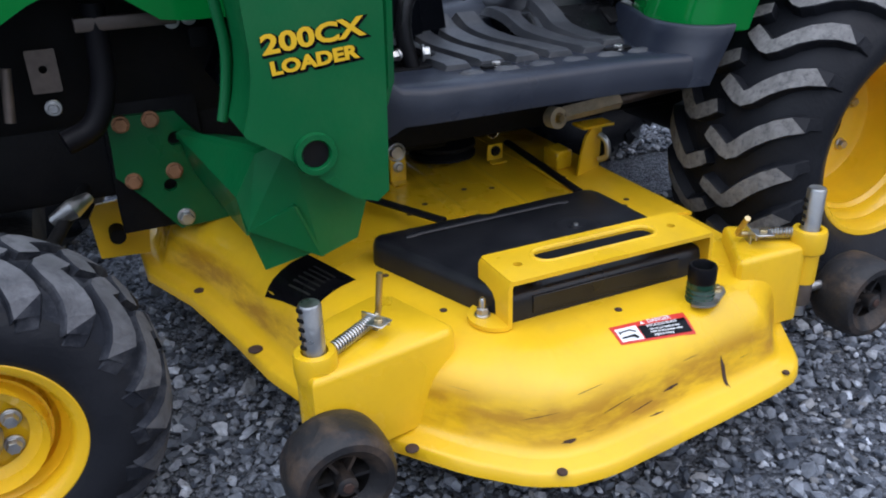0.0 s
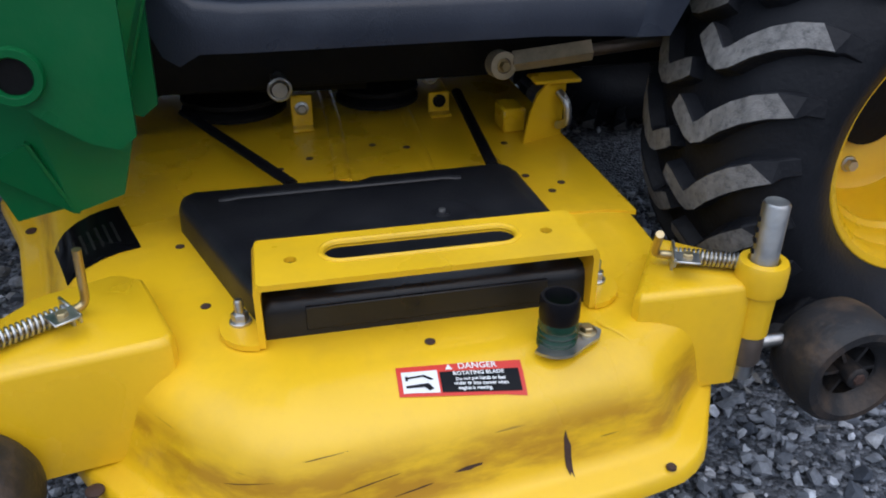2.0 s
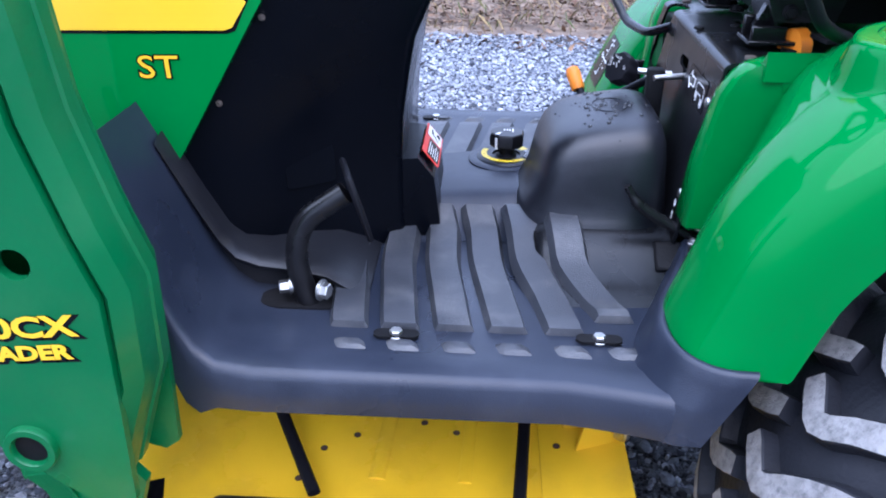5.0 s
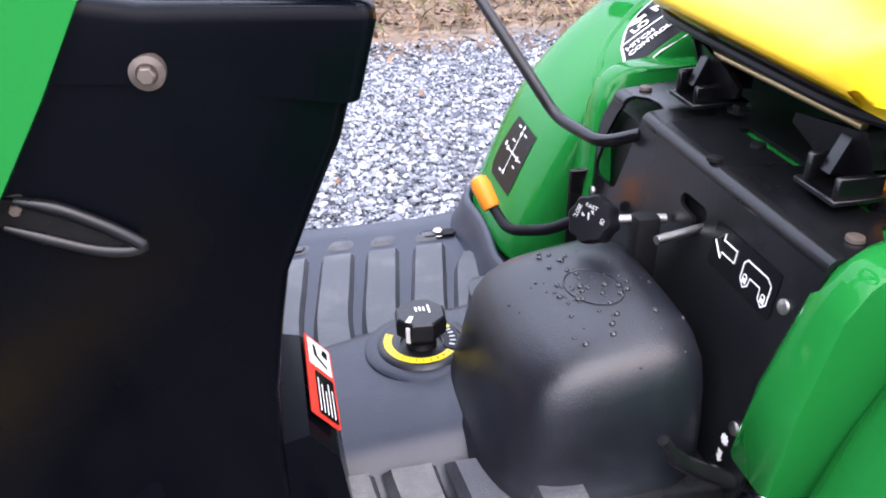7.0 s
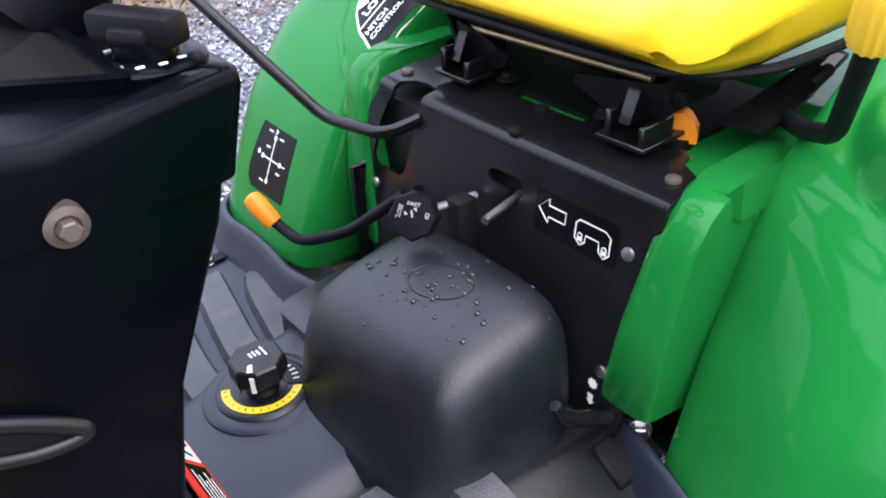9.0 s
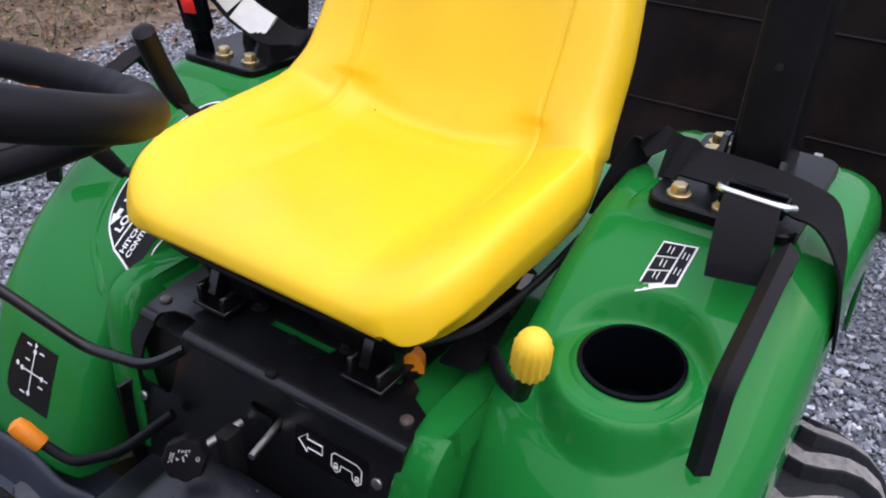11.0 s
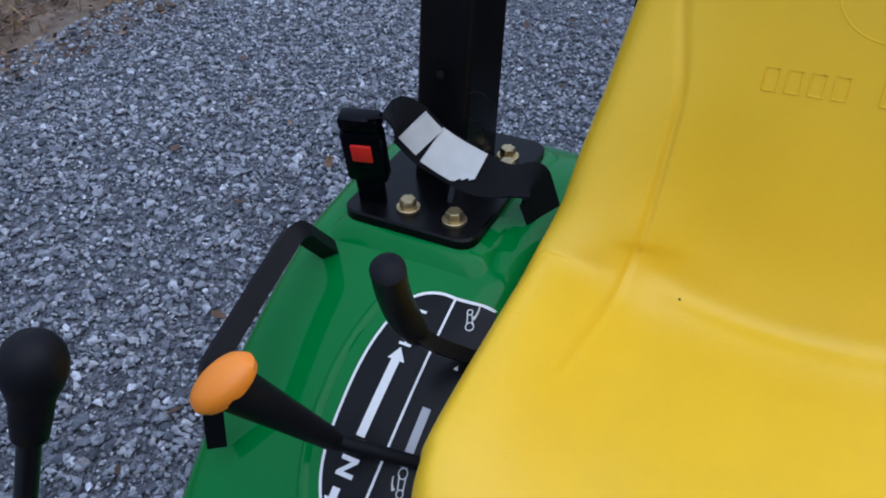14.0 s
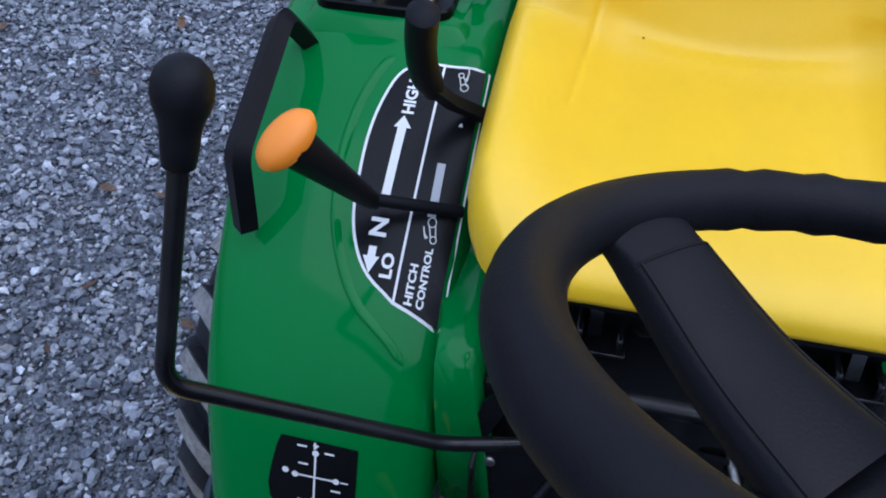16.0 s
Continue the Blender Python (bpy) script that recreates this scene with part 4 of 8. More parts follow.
def lug_mesh(R, W, pitch, side, tall, wide, sense, dusty):
    """One chevron bar of the tread about the wheel's axis (local z is outwards), standing at angle zero and wrapped over the shoulder."""
    h = W / 2
    line = [(-0.02, 0.26), (0.06, 0.19), (0.16, 0.10), (0.25, 0.02), (0.31, 0.0), (0.39, 0.07), (0.51, 0.29), (0.63, 0.50), (0.74, 0.68), (0.84, 0.82), (0.91, 0.90), (0.98, 0.95)]
    bm = B()
    rings = []
    n = len(line)
    for i, (q, t) in enumerate(line):
        a, c = line[max(i - 1, 0)], line[min(i + 1, n - 1)]
        d = Vector(((c[0] - a[0]) * h, (c[1] - a[1]) * pitch * R)).normalized()
        nx = Vector((-d.y, d.x))
        high = tall * (1.0 if q < 0.88 else 0.55 if q < 0.95 else 0.12)
        w = wide * (0.85 if i == 0 else 1.0)
        def at(off, up):
            qq = q + nx.x * off / h * (1 if q < 0.85 else 0.3)
            slope = (crown(R, qq + 0.01) - crown(R, qq - 0.01)) / (0.02 * h)
            nr, ns = 1 / math.hypot(1, slope), -slope / math.hypot(1, slope)
            rad, ss, ang = crown(R, qq) + nr * up, qq * h + ns * up, sense * (t * pitch * R + nx.y * off) / R
            return Vector((rad * math.cos(ang), rad * math.sin(ang), side * ss))
        rings.append([at(-w * 0.66, -0.006), at(-w * 0.52, high - 0.002), at(-w * 0.46, high), at(w * 0.46, high), at(w * 0.52, high - 0.002), at(w * 0.66, -0.006)])
    loft(rings, bm)
    for k, f in enumerate(bm.faces):
        f.material_index = 1 if k < 6 * (n - 1) and k % 6 == 2 and k // 6 < n - 3 else 0
    me = bpy.data.meshes.new("lug")
    bmesh.ops.recalc_face_normals(bm, faces=bm.faces)
    me.materials.append(DUSTY_RUBBER if dusty else RUBBER)
    me.materials.append(DUSTY_LUG if dusty else LUG_TOP)
    bm.to_mesh(me)
    bm.free()
    return me


def build_wheel(name, at, R, W, rim, outward, lugs, tall, wide, dish, label, spin, dusty=False, inset=1.0):
    """A tyre with its tread bars, and a rim with its bolts, under it."""
    m = axis_to(at, (0, outward, 0))
    prof = tyre_profile(R, W, rim, inset)
    h = W / 2
    bm = B()
    seg = 72
    rings = [[m @ Vector((r * math.cos(2 * math.pi * k / seg), r * math.sin(2 * math.pi * k / seg), s)) for k in range(seg)] for r, s in prof]
    loft(rings, bm, False, False)
    tyre = part(name, bm, RUBBER, tractor, label, sharp=50)
    if dusty:
        # dust lies on the tread, not on the side walls
        tyre.data.materials.append(DUSTY_RUBBER)
        for f in tyre.data.polygons:
            c = m.inverted() @ f.center
            f.material_index = 1 if math.hypot(c.x, c.y) > R * 0.85 else 0
    pitch = 2 * math.pi / lugs
    # bars lean so that their outer ends stand higher at the front of the wheel
    front = m.to_3x3().inverted() @ Vector((-1, 0, 0))
    turn = m.to_3x3() @ Vector((-front.y, front.x, 0))
    sense = 1 if turn.z > 0 else -1
    for side in (1, -1):
        me = lug_mesh(R, W, pitch, side, tall, wide, sense, dusty)
        for k in range(lugs):
            put("lug", me, tyre, "", m @ Matrix.Rotation(spin + pitch * (k + (0.5 if side < 0 else 0)), 4, 'Z'))
    b = h * inset
    rp = [(rim + 0.010, b * 0.86), (rim + 0.011, b * 0.90), (rim + 0.006, b * 0.925), (rim - 0.002, b * 0.90), (rim - 0.010, b * 0.80), (rim - 0.012, b * 0.62), (rim - 0.022, b * 0.52)]
    rp += [(rim - 0.024, b * 0.40), (rim - 0.031, b * 0.34), (rim - 0.034, dish + 0.02), (rim - 0.042, dish + 0.004), (rim - 0.055, dish - 0.002), (0.075, dish - 0.004), (0.062, dish - 0.012), (0.001, dish - 0.012)]
    bm = revolve(rp, 64, m, None, True)
    disc = part("rim", bm, YELLOW_RIM, tyre, "yellow painted steel wheel rim", sharp=35)
    bolt = 0.083 if rim > 0.12 else 0.036
    for k in range(6):
        a = k * math.pi / 3 + 0.4
        part("wheel_bolt", hex_bolt(m @ Vector((bolt * math.cos(a), bolt * math.sin(a), dish - 0.004)), m.to_3x3() @ Vector((0, 0, 1)), 0.009, 0.010, 1.3), ZINC, disc)
    return tyre, disc, m


for s in (-1, 1):
    _, disc, m = build_wheel("rear_tyre", (0.054, s * 0.455, 0.319), 0.315, 0.294, 0.160, s, 23, 0.019, 0.026, -0.050, "wide black tractor tyre with grey worn tread bars", 0.054, inset=0.77)
    part("hub_bore", revolve([(0.052, -0.07), (0.052, -0.046), (0.045, -0.043), (0.001, -0.043)], 28, m), DARK, disc)
    _, disc, m = build_wheel("front_tyre", (-1.392, s * 0.505, 0.208), 0.208, 0.19, 0.104, s, 20, 0.010, 0.031, 0.055, "small black front tyre with dusty grey tread bars", 0.1, True)
    part("hub_cap", revolve([(0.022, 0.055), (0.022, 0.075), (0.017, 0.082), (0.001, 0.083)], 24, m), ZINC, disc)

# ---- platform, tunnel, dash tower, hood ----
def ribbon(path, across, w, t=0.0012, bm=None):
    """A flat strap along a path; across is one direction or one for each point."""
    bm = bm or B()
    p = [Vector(q) for q in path]
    ac = across if isinstance(across[0], (list, tuple)) else [across] * len(p)
    rings = []
    for i, q in enumerate(p):
        d = (p[min(i + 1, len(p) - 1)] - p[max(i - 1, 0)]).normalized()
        a = Vector(ac[i])
        a = (a - d * a.dot(d)).normalized()
        n = d.cross(a)
        rings.append([q + a * w / 2 + n * t / 2, q - a * w / 2 + n * t / 2, q - a * w / 2 - n * t / 2, q + a * w / 2 - n * t / 2])
    return loft(rings, bm)


def build_platform():
    # side profile (x, z) of the floor, from the front ramp to the back
    prof = [(-0.930, 0.735), (-0.908, 0.690), (-0.884, 0.635), (-0.866, 0.590), (-0.850, 0.552), (-0.834, 0.524), (-0.812, 0.507), (-0.770, 0.5025), (-0.60, 0.5015), (-0.44, 0.501), (-0.40, 0.501), (-0.37, 0.5015), (-0.34, 0.502), (-0.30, 0.503)]
    for s, nm in ((-1, "footplate"), (1, "footplate")):
        rows = []
        for x, z in prof:
            e = 0.455 if x > -0.80 else 0.455 - 0.03 * min(1, (-0.80 - x) / 0.10)
            e += 0.020 * max(0, min(1, (x + 0.43) / 0.09))
            zb = 0.456 if x > -0.815 else z - 0.10 + 0.05 * max(0, 1 - (-0.815 - x) / 0.03)
            sec = [(0.05, z - 0.006), (0.10, z - 0.003), (e - 0.058, z), (e - 0.046, z + 0.0025), (e - 0.012, z + 0.0035), (e - 0.004, z), (e, z - 0.008), (e + 0.003, z - 0.030), (e + 0.002, zb), (e - 0.006, zb), (e - 0.010, z - 0.012), (0.05, z - 0.018)]
            rows.append([Vector((x, s * y, zz)) for y, zz in sec])
        fp = part(nm, loft(rows), FOOTPLATE, tractor, "black moulded plastic footplate with ribbed mat", sharp=55)
        # raised tread ribs
        for xi, xo, y0 in ((-0.712, -0.684, 0.088), (-0.652, -0.625, 0.086), (-0.596, -0.563, 0.084), (-0.540, -0.502, 0.084), (-0.484, -0.437, 0.086), (-0.432, -0.378, 0.105)):
            inner = [(xi, y0, 0.032), (xi + 0.004, y0 + 0.018, 0.020), (xi + 0.010, y0 + 0.042, 0.006), (xi * 0.6 + xo * 0.4, 0.20, 0)]
            if s < 0 and -0.5 < xi < -0.46:
                inner = [(xi, y0, 0.034), (xi + 0.004, 0.125, 0.034), (xi + 0.009, 0.165, 0.027), (xi + 0.015, 0.215, 0.009)]
            if s < 0 and xi > -0.46:
                # the last rib climbs the apron
                inner = [(xi + 0.004, 0.150, 0.051), (xi + 0.006, 0.172, 0.048), (xi + 0.010, 0.200, 0.033), (xi + 0.016, 0.232, 0.013)]
            pts = smooth_path(inner + [(xi * 0.25 + xo * 0.75, 0.285, 0), (xo, 0.345 if xo < -0.4 else 0.315, 0), (xo + 0.003, 0.357 if xo < -0.4 else 0.327, 0)], 3)
            rings = []
            for i, q in enumerate(pts):
                lift = 0.0 if i in (0, len(pts) - 1) else 0.0125 if i < len(pts) - 3 else 0.010
                w = 0.0245
                rings.append([Vector((q.x + dx, s * q.y, 0.4975 + q.z + (lift + 0.002 if abs(dx) < 0.019 else 0))) for dx in (-w, -w * 0.74, -w * 0.66, w * 0.66, w * 0.74, w)])
            part("tread_rib", loft(rings, cap0=True, cap1=True), MAT_BLACK, fp)
            st = [(xo + 0.006, 0.378), (xo + 0.010, 0.402)]
            rings = [[Vector((x + dx, s * y, 0.4995 + (0.007 if abs(dx) < 0.012 and i in (1, 2) else 0))) for dx in (-0.020, -0.0105, 0.0105, 0.020)] for i, (x, y) in enumerate((st[0], (st[0][0], st[0][1] + 0.006), (st[1][0], st[1][1] - 0.006), st[1]))]
            part("tread_stub", loft(rings), MAT_BLACK, fp)
        for x, y in (((-0.398, 0.367), (-0.626, 0.371)) if s < 0 else ((-0.415, 0.391), (-0.63, 0.39))):
            part("bolt_slot", turned(plate(stadium(-0.026, 0.026, 0, 0.0085), [], lambda u, v, d: Vector((u, v, 0.0008 - d)), 0.003), Matrix.Translation((x, s * y, 0.5055))), DARK, fp)
            part("floor_bolt", hex_bolt((x, s * y, 0.503), (0, 0, 1), 0.0075, 0.006, 1.35), ZINC, fp)
        # collar that hugs the fender's foot
        foot = ((0.19, -0.262, -1, 0), (0.24, -0.278, -0.95, 0), (0.29, -0.298, -0.92, 0.1), (0.33, -0.316, -0.92, 0.1), (0.37, -0.326, -0.98, 0.05), (0.40, -0.329, -1, 0.1), (0.425, -0.326, -0.85, 0.4), (0.445, -0.318, -0.6, 0.7), (0.460, -0.303, -0.25, 0.95), (0.467, -0.285, 0, 1), (0.468, -0.262, 0, 1))
        if s > 0:
            foot = [(y, x - 0.030 - 0.060 * ease((0.37 - y) / 0.16), nx, ny) for y, x, nx, ny in foot]
        rings = []
        for h, g in ((0.4565, 0.024), (0.480, 0.024), (0.499, 0.024), (0.503, 0.023), (0.512, 0.020), (0.530, 0.0165), (0.542, 0.0150), (0.546, 0.0125), (0.547, 0.008), (0.544, 0.004), (0.530, 0.002)):
            end = -0.302 + (h - 0.46) * 0.49 - (0.03 if s > 0 else 0)
            loop = []
            for y, x, nx, ny in foot:
                yy = min(y + ny * g, 0.484)
                loop.append(Vector((min(x + nx * g + 0.28 * (h - 0.54), end), yy, h if yy > 0.45 else max(h, 0.497))))
            rings.append([Vector((p.x, s * min(p.y, 0.484), p.z)) for p in smooth_path(loop, 3)])
        part("fender_boot", loft(rings, cap0=False, cap1=False, closed=False), FOOTPLATE, fp, sharp=60)
        # step along the inner side in front, coloured darker for the tower's shade on it
        rise = [(-0.905, 0.700), (-0.868, 0.622), (-0.846, 0.580), (-0.828, 0.558), (-0.80, 0.548), (-0.76, 0.544), (-0.72, 0.536), (-0.69, 0.518), (-0.67, 0.503)]
        rows = [[Vector((x, s * y, z)) for y, z in ((0.06, zz), (0.268, zz), (0.282, zz - 0.003), (0.288, zz - 0.008), (0.286, zz - 0.014), (0.270, max(0.496, zz - 0.022)), (0.268, max(0.494, zz - 0.058)), (0.06, max(0.49, zz - 0.058)))] for x, zz in rise]
        part("inner_step", loft(rows), PLATE, fp, sharp=50)
    # tunnel between the tower and the hump
    rows = []
    for x, z, w0, w1 in ((-0.70, 0.600, -0.10, 0.10), (-0.64, 0.560, -0.085, 0.10), (-0.60, 0.546, -0.075, 0.110), (-0.54, 0.548, -0.070, 0.125), (-0.47, 0.552, -0.070, 0.140), (-0.42, 0.552, -0.075, 0.15), (-0.36, 0.545, -0.09, 0.16), (-0.28, 0.540, -0.12, 0.17)):
        rows.append([Vector((x, y, zz)) for y, zz in ((w0 - 0.055, 0.500), (w0 - 0.030, 0.508), (w0 - 0.010, z - 0.022), (w0 + 0.004, z - 0.008), (w0 + 0.022, z), (w1 - 0.022, z), (w1 - 0.004, z - 0.008), (w1 + 0.010, z - 0.022), (w1 + 0.030, 0.508), (w1 + 0.055, 0.500))])
    part("tunnel", loft(rows), FOOTPLATE, tractor, "black plastic tunnel cover", sharp=60)
    # rounded cover hump in front of the seat panel
    rings = []
    for z, ax, ay, cx, cy, ex in ((0.500, 0.104, 0.135, -0.382, -0.045, 3.2), (0.548, 0.103, 0.127, -0.3815, -0.043, 3.3), (0.5545, 0.099, 0.1235, -0.3805, -0.043, 3.6), (0.563, 0.0945, 0.1200, -0.379, -0.0435, 4.2), (0.577, 0.0905, 0.1175, -0.378, -0.044, 4.9), (0.597, 0.087, 0.1155, -0.3775, -0.0445, 5.3), (0.615, 0.0845, 0.1135, -0.377, -0.045, 5.4), (0.637, 0.081, 0.110, -0.376, -0.046, 5), (0.653, 0.075, 0.104, -0.375, -0.047, 4.6), (0.664, 0.066, 0.095, -0.373, -0.048, 4.2), (0.671, 0.054, 0.082, -0.371, -0.050, 3.6), (0.6755, 0.036, 0.057, -0.368, -0.052, 3), (0.677, 0.012, 0.022, -0.365, -0.055, 2.4)):
        loop = []
        for k in range(72):
            a = 2 * math.pi * k / 72
            c, sn = math.cos(a), math.sin(a)
            r = (abs(c) ** ex + abs(sn) ** ex) ** (-1 / ex)
            x = cx + ax * r * c
            loop.append(Vector((x, cy + ay * r * sn, z + 0.16 * (x - cx) * min(1, max(0, (z - 0.56) / 0.06)))))
        rings.append(loop)
    hump = part("seat_hump", loft(rings), PLASTIC, tractor, "rounded black plastic cover beaded with water drops", sharp=70)
    tree = tree_of(hump)
    side = []
    for z, g in ((0.500, 0.014), (0.515, 0.004), (0.550, 0.0), (0.562, 0.003), (0.567, 0.010)):
        side.append([Vector((x, y, z + (0.05 * (x + 0.36)))) for x, y in rrect(-0.425 - g if g < 0.01 else -0.425 + g, -0.262, 0.02, 0.178 + (0.016 if z < 0.51 else -g), 0.018)])
    part("hump_shoulder", loft(side), PLASTIC, hump, sharp=60)
    # moulded emblem outline, left plain, and water drops
    m = frame_at((-0.365, -0.050, 0.80), (0.35, -1, 0), (1, 0.35, 0))
    sh = [(0.032 * math.cos(a), 0.021 * math.sin(a)) for a in (2 * math.pi * k / 30 for k in range(31))]
    line = laid_path([m @ Vector((u, v, 0)) for u, v in sh], tree)
    part("moulded_emblem", tube(line, 0.0009, 6, caps=False), PLASTIC, hump)
    rng = random.Random(11)
    for k in range(85):
        u, v = rng.gauss(0, 0.030 if k < 60 else 0.07), rng.gauss(-0.008, 0.022)
        hit, nrm, _, _ = tree.ray_cast(m @ Vector((u, v, 0)), Vector((0, 0, -1)))
        if hit is None:
            continue
        r = rng.choice((0.0010, 0.0013, 0.0018, 0.0024, 0.0030))
        part("water_drop", revolve([(r * 0.98, 0), (r * 0.9, r * 0.4), (r * 0.55, r * 0.68), (0.0001, r * 0.76)], 10, axis_to(hit, nrm)), DROP, hump)
    rows = []
    for x, e in ((-0.474, 0.0), (-0.466, 0.80), (-0.452, 1.0), (-0.42, 1.0), (-0.36, 1.0), (-0.30, 0.95), (-0.262, 0.9)):
        rows.append([Vector((x, y, 0.499 + (z - 0.499) * e)) for y, z in ((-0.10, 0.547), (-0.168, 0.547), (-0.178, 0.543), (-0.20, 0.530), (-0.225, 0.514), (-0.25, 0.506), (-0.285, 0.5025), (-0.30, 0.497))] + [Vector((x, -0.30, 0.490)), Vector((x, -0.10, 0.490))])
    part("hump_apron", loft(rows), PANEL_BLACK, tractor, "black plastic apron round the cover", sharp=60)
    part("apron_socket", turned(box(-0.030, 0.030, -0.022, 0.022, -0.004, 0.003, 0.003, 1), frame_at((-0.282, -0.205, 0.528), (1, 0, 0), (0, 1, 0.55))), DARK, tractor)
    # rotary shift knob on its yellow dial
    kc = Vector((-0.499, 0.069, 0.553))
    dial = part("dial_ring", revolve([(0.047, -0.010), (0.046, 0.0), (0.043, 0.003), (0.040, 0.0035), (0.022, 0.0035), (0.022, 0.0)], 48, Matrix.Translation(kc)), PLASTIC, tractor, "black dial collar")
    def sector(a0, a1, r0, r1, z):
        n = 18
        pts = [(r1 * math.cos(a0 + (a1 - a0) * k / n), r1 * math.sin(a0 + (a1 - a0) * k / n)) for k in range(n + 1)] + [(r0 * math.cos(a1 - (a1 - a0) * k / n), r0 * math.sin(a1 - (a1 - a0) * k / n)) for k in range(n + 1)]
        return flat_shape([pts], Matrix.Translation(kc), z)
    part("dial_yellow", sector(radians(150), radians(318), 0.031, 0.0395, 0.0046), DIAL_YELLOW, dial)
    part("dial_yellow", sector(radians(28), radians(52), 0.026, 0.0395, 0.0046), DIAL_YELLOW, dial)
    part("dial_silver", sector(radians(-36), radians(24), 0.024, 0.0395, 0.0046), DECAL_BLACK, dial, "black scale with white print")
    for a in (-28, -16, -4, 8, 18):
        part("scale_print", sector(radians(a), radians(a + 5), 0.030, 0.036, 0.0052), DECAL_PALE, dial)
    part("dial_boss", revolve([(0.062, -0.016), (0.059, -0.0035), (0.055, -0.001), (0.046, -0.0005)], 48, Matrix.Translation(kc)), FOOTPLATE, dial)
    for k in range(14):
        a = radians(155 + 12 * k)
        part("dial_tick", flat_shape([[(0.0325 * math.cos(a), 0.0325 * math.sin(a)), (0.037 * math.cos(a), 0.037 * math.sin(a)), (0.037 * math.cos(a + 0.03), 0.037 * math.sin(a + 0.03))]], Matrix.Translation(kc), 0.0052), DECAL_BLACK, dial)
    part("knob_stem", revolve([(0.0165, 0.002), (0.0125, 0.006), (0.0125, 0.018)], 24, Matrix.Translation(kc)), GRIP, dial)
    kn = B()
    rings = []
    for rr, z in ((0.012, 0.015), (0.0245, 0.0175), (0.0275, 0.021), (0.0280, 0.033), (0.0265, 0.0385), (0.0245, 0.0400), (0.010, 0.0405)):
        rings.append([kc + Vector((rr * math.cos(k * math.pi / 4 + 0.30), rr * math.sin(k * math.pi / 4 + 0.30), z)) for k in range(8)])
    loft(rings, kn)
    knob = part("control_knob", kn, GLOSS_BLACK, dial, "black eight-sided control knob", sharp=25)
    part("knob_pointer", flat_shape([[(-0.0185, -0.0165), (-0.0135, -0.0190), (-0.0085, -0.0085), (-0.0125, -0.0075)]], Matrix.Translation(kc), 0.0412), WHITE, knob)
    part("knob_pointer", turned(box(-0.0022, 0.0022, -0.0006, 0.0006, -0.009, 0.009, 0, 1), Matrix.Translation(kc + Vector((-0.0165, -0.0205, 0.027))) @ pose(0, 0, 0, 0, 0, -39)), WHITE, knob)
    for u, v in ((-0.004, 0.004), (0.0, 0.004), (0.004, 0.003), (0.009, 0.006), (0.009, -0.001)):
        part("knob_print", flat_shape([[(u - 0.001, v - 0.004), (u + 0.001, v - 0.004), (u + 0.001, v + 0.004), (u - 0.001, v + 0.004)]], Matrix.Translation(kc), 0.0412), WHITE, knob)
    # small lugs under the footplate: chassis, near-black to carry the shade there
    part("chassis", box(-1.60, 0.25, -0.10, 0.10, 0.30, 0.48, 0.02), DARK, tractor, "chassis and drive housing, near-black for the shade under the platform")
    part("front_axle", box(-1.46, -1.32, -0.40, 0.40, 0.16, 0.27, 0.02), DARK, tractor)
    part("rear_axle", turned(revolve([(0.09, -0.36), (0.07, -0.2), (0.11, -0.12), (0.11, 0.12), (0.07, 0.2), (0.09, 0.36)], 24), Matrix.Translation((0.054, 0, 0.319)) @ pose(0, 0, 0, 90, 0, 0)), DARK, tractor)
    # two added dark boxes that block the bright gap between deck and chassis
    part("light_gap_block", box(-0.98, -0.24, 0.05, 0.12, 0.255, 0.31, 0.006), DARK, tractor, "added dark box closing the bright gap under the platform")
    part("added_side_block", box(-0.95, -0.26, -0.145, -0.100, 0.315, 0.455, 0.008), DARK, tractor, "added dark box beside the chassis, keeping the underside dark")
    # linkage seen under the footplate
    link = part("lift_rod", tube([(-0.425, -0.212, 0.354), (-0.30, -0.235, 0.372), (-0.16, -0.255, 0.390)], 0.009, 14), WASHER, tractor, "zinc-plated lift rod with clevis")
    part("rod_sleeve", tube([(-0.40, -0.216, 0.3575), (-0.29, -0.237, 0.3735)], 0.0150, 4), PALE_ZINC, link)
    part("rod_eye", revolve([(0.011, -0.012), (0.020, -0.011), (0.020, 0.011), (0.011, 0.012), (0.010, 0.006)], 24, axis_to((-0.418, -0.216, 0.354), (0.15, -1, 0.1))), PALE_ZINC, link)
    part("eye_bolt", hex_bolt((-0.417, -0.222, 0.3545), (0.15, -1, 0.1), 0.0075, 0.010, 1.3), BRASS, link)
    arm = part("lift_strap", turned(box(-0.010, 0.010, -0.004, 0.004, -0.05, 0.04, 0.002, 1), Matrix.Translation((-0.505, -0.125, 0.385))), PALE_ZINC, tractor, "zinc lift strap with retaining clip")
    part("clip_pin", tube([(-0.505, -0.140, 0.340), (-0.505, -0.10, 0.340)], 0.008, 12), BRASS, arm)
    part("clip_ring", tube([(-0.505 + 0.013 * math.cos(a), -0.134, 0.322 + 0.016 * math.sin(a)) for a in (2 * math.pi * k / 20 for k in range(21))], 0.0015, 6, caps=False), BRASS, arm)
    part("hitch_pin", tube([(-0.731, -0.205, 0.333), (-0.731, -0.15, 0.333)], 0.011, 14), ZINC, tractor)
    part("pin_ring", tube([(-0.731 + 0.015 * math.cos(a), -0.200, 0.333 + 0.015 * math.sin(a)) for a in (2 * math.pi * k / 20 for k in range(21))], 0.0025, 6, caps=False), ZINC, tractor)
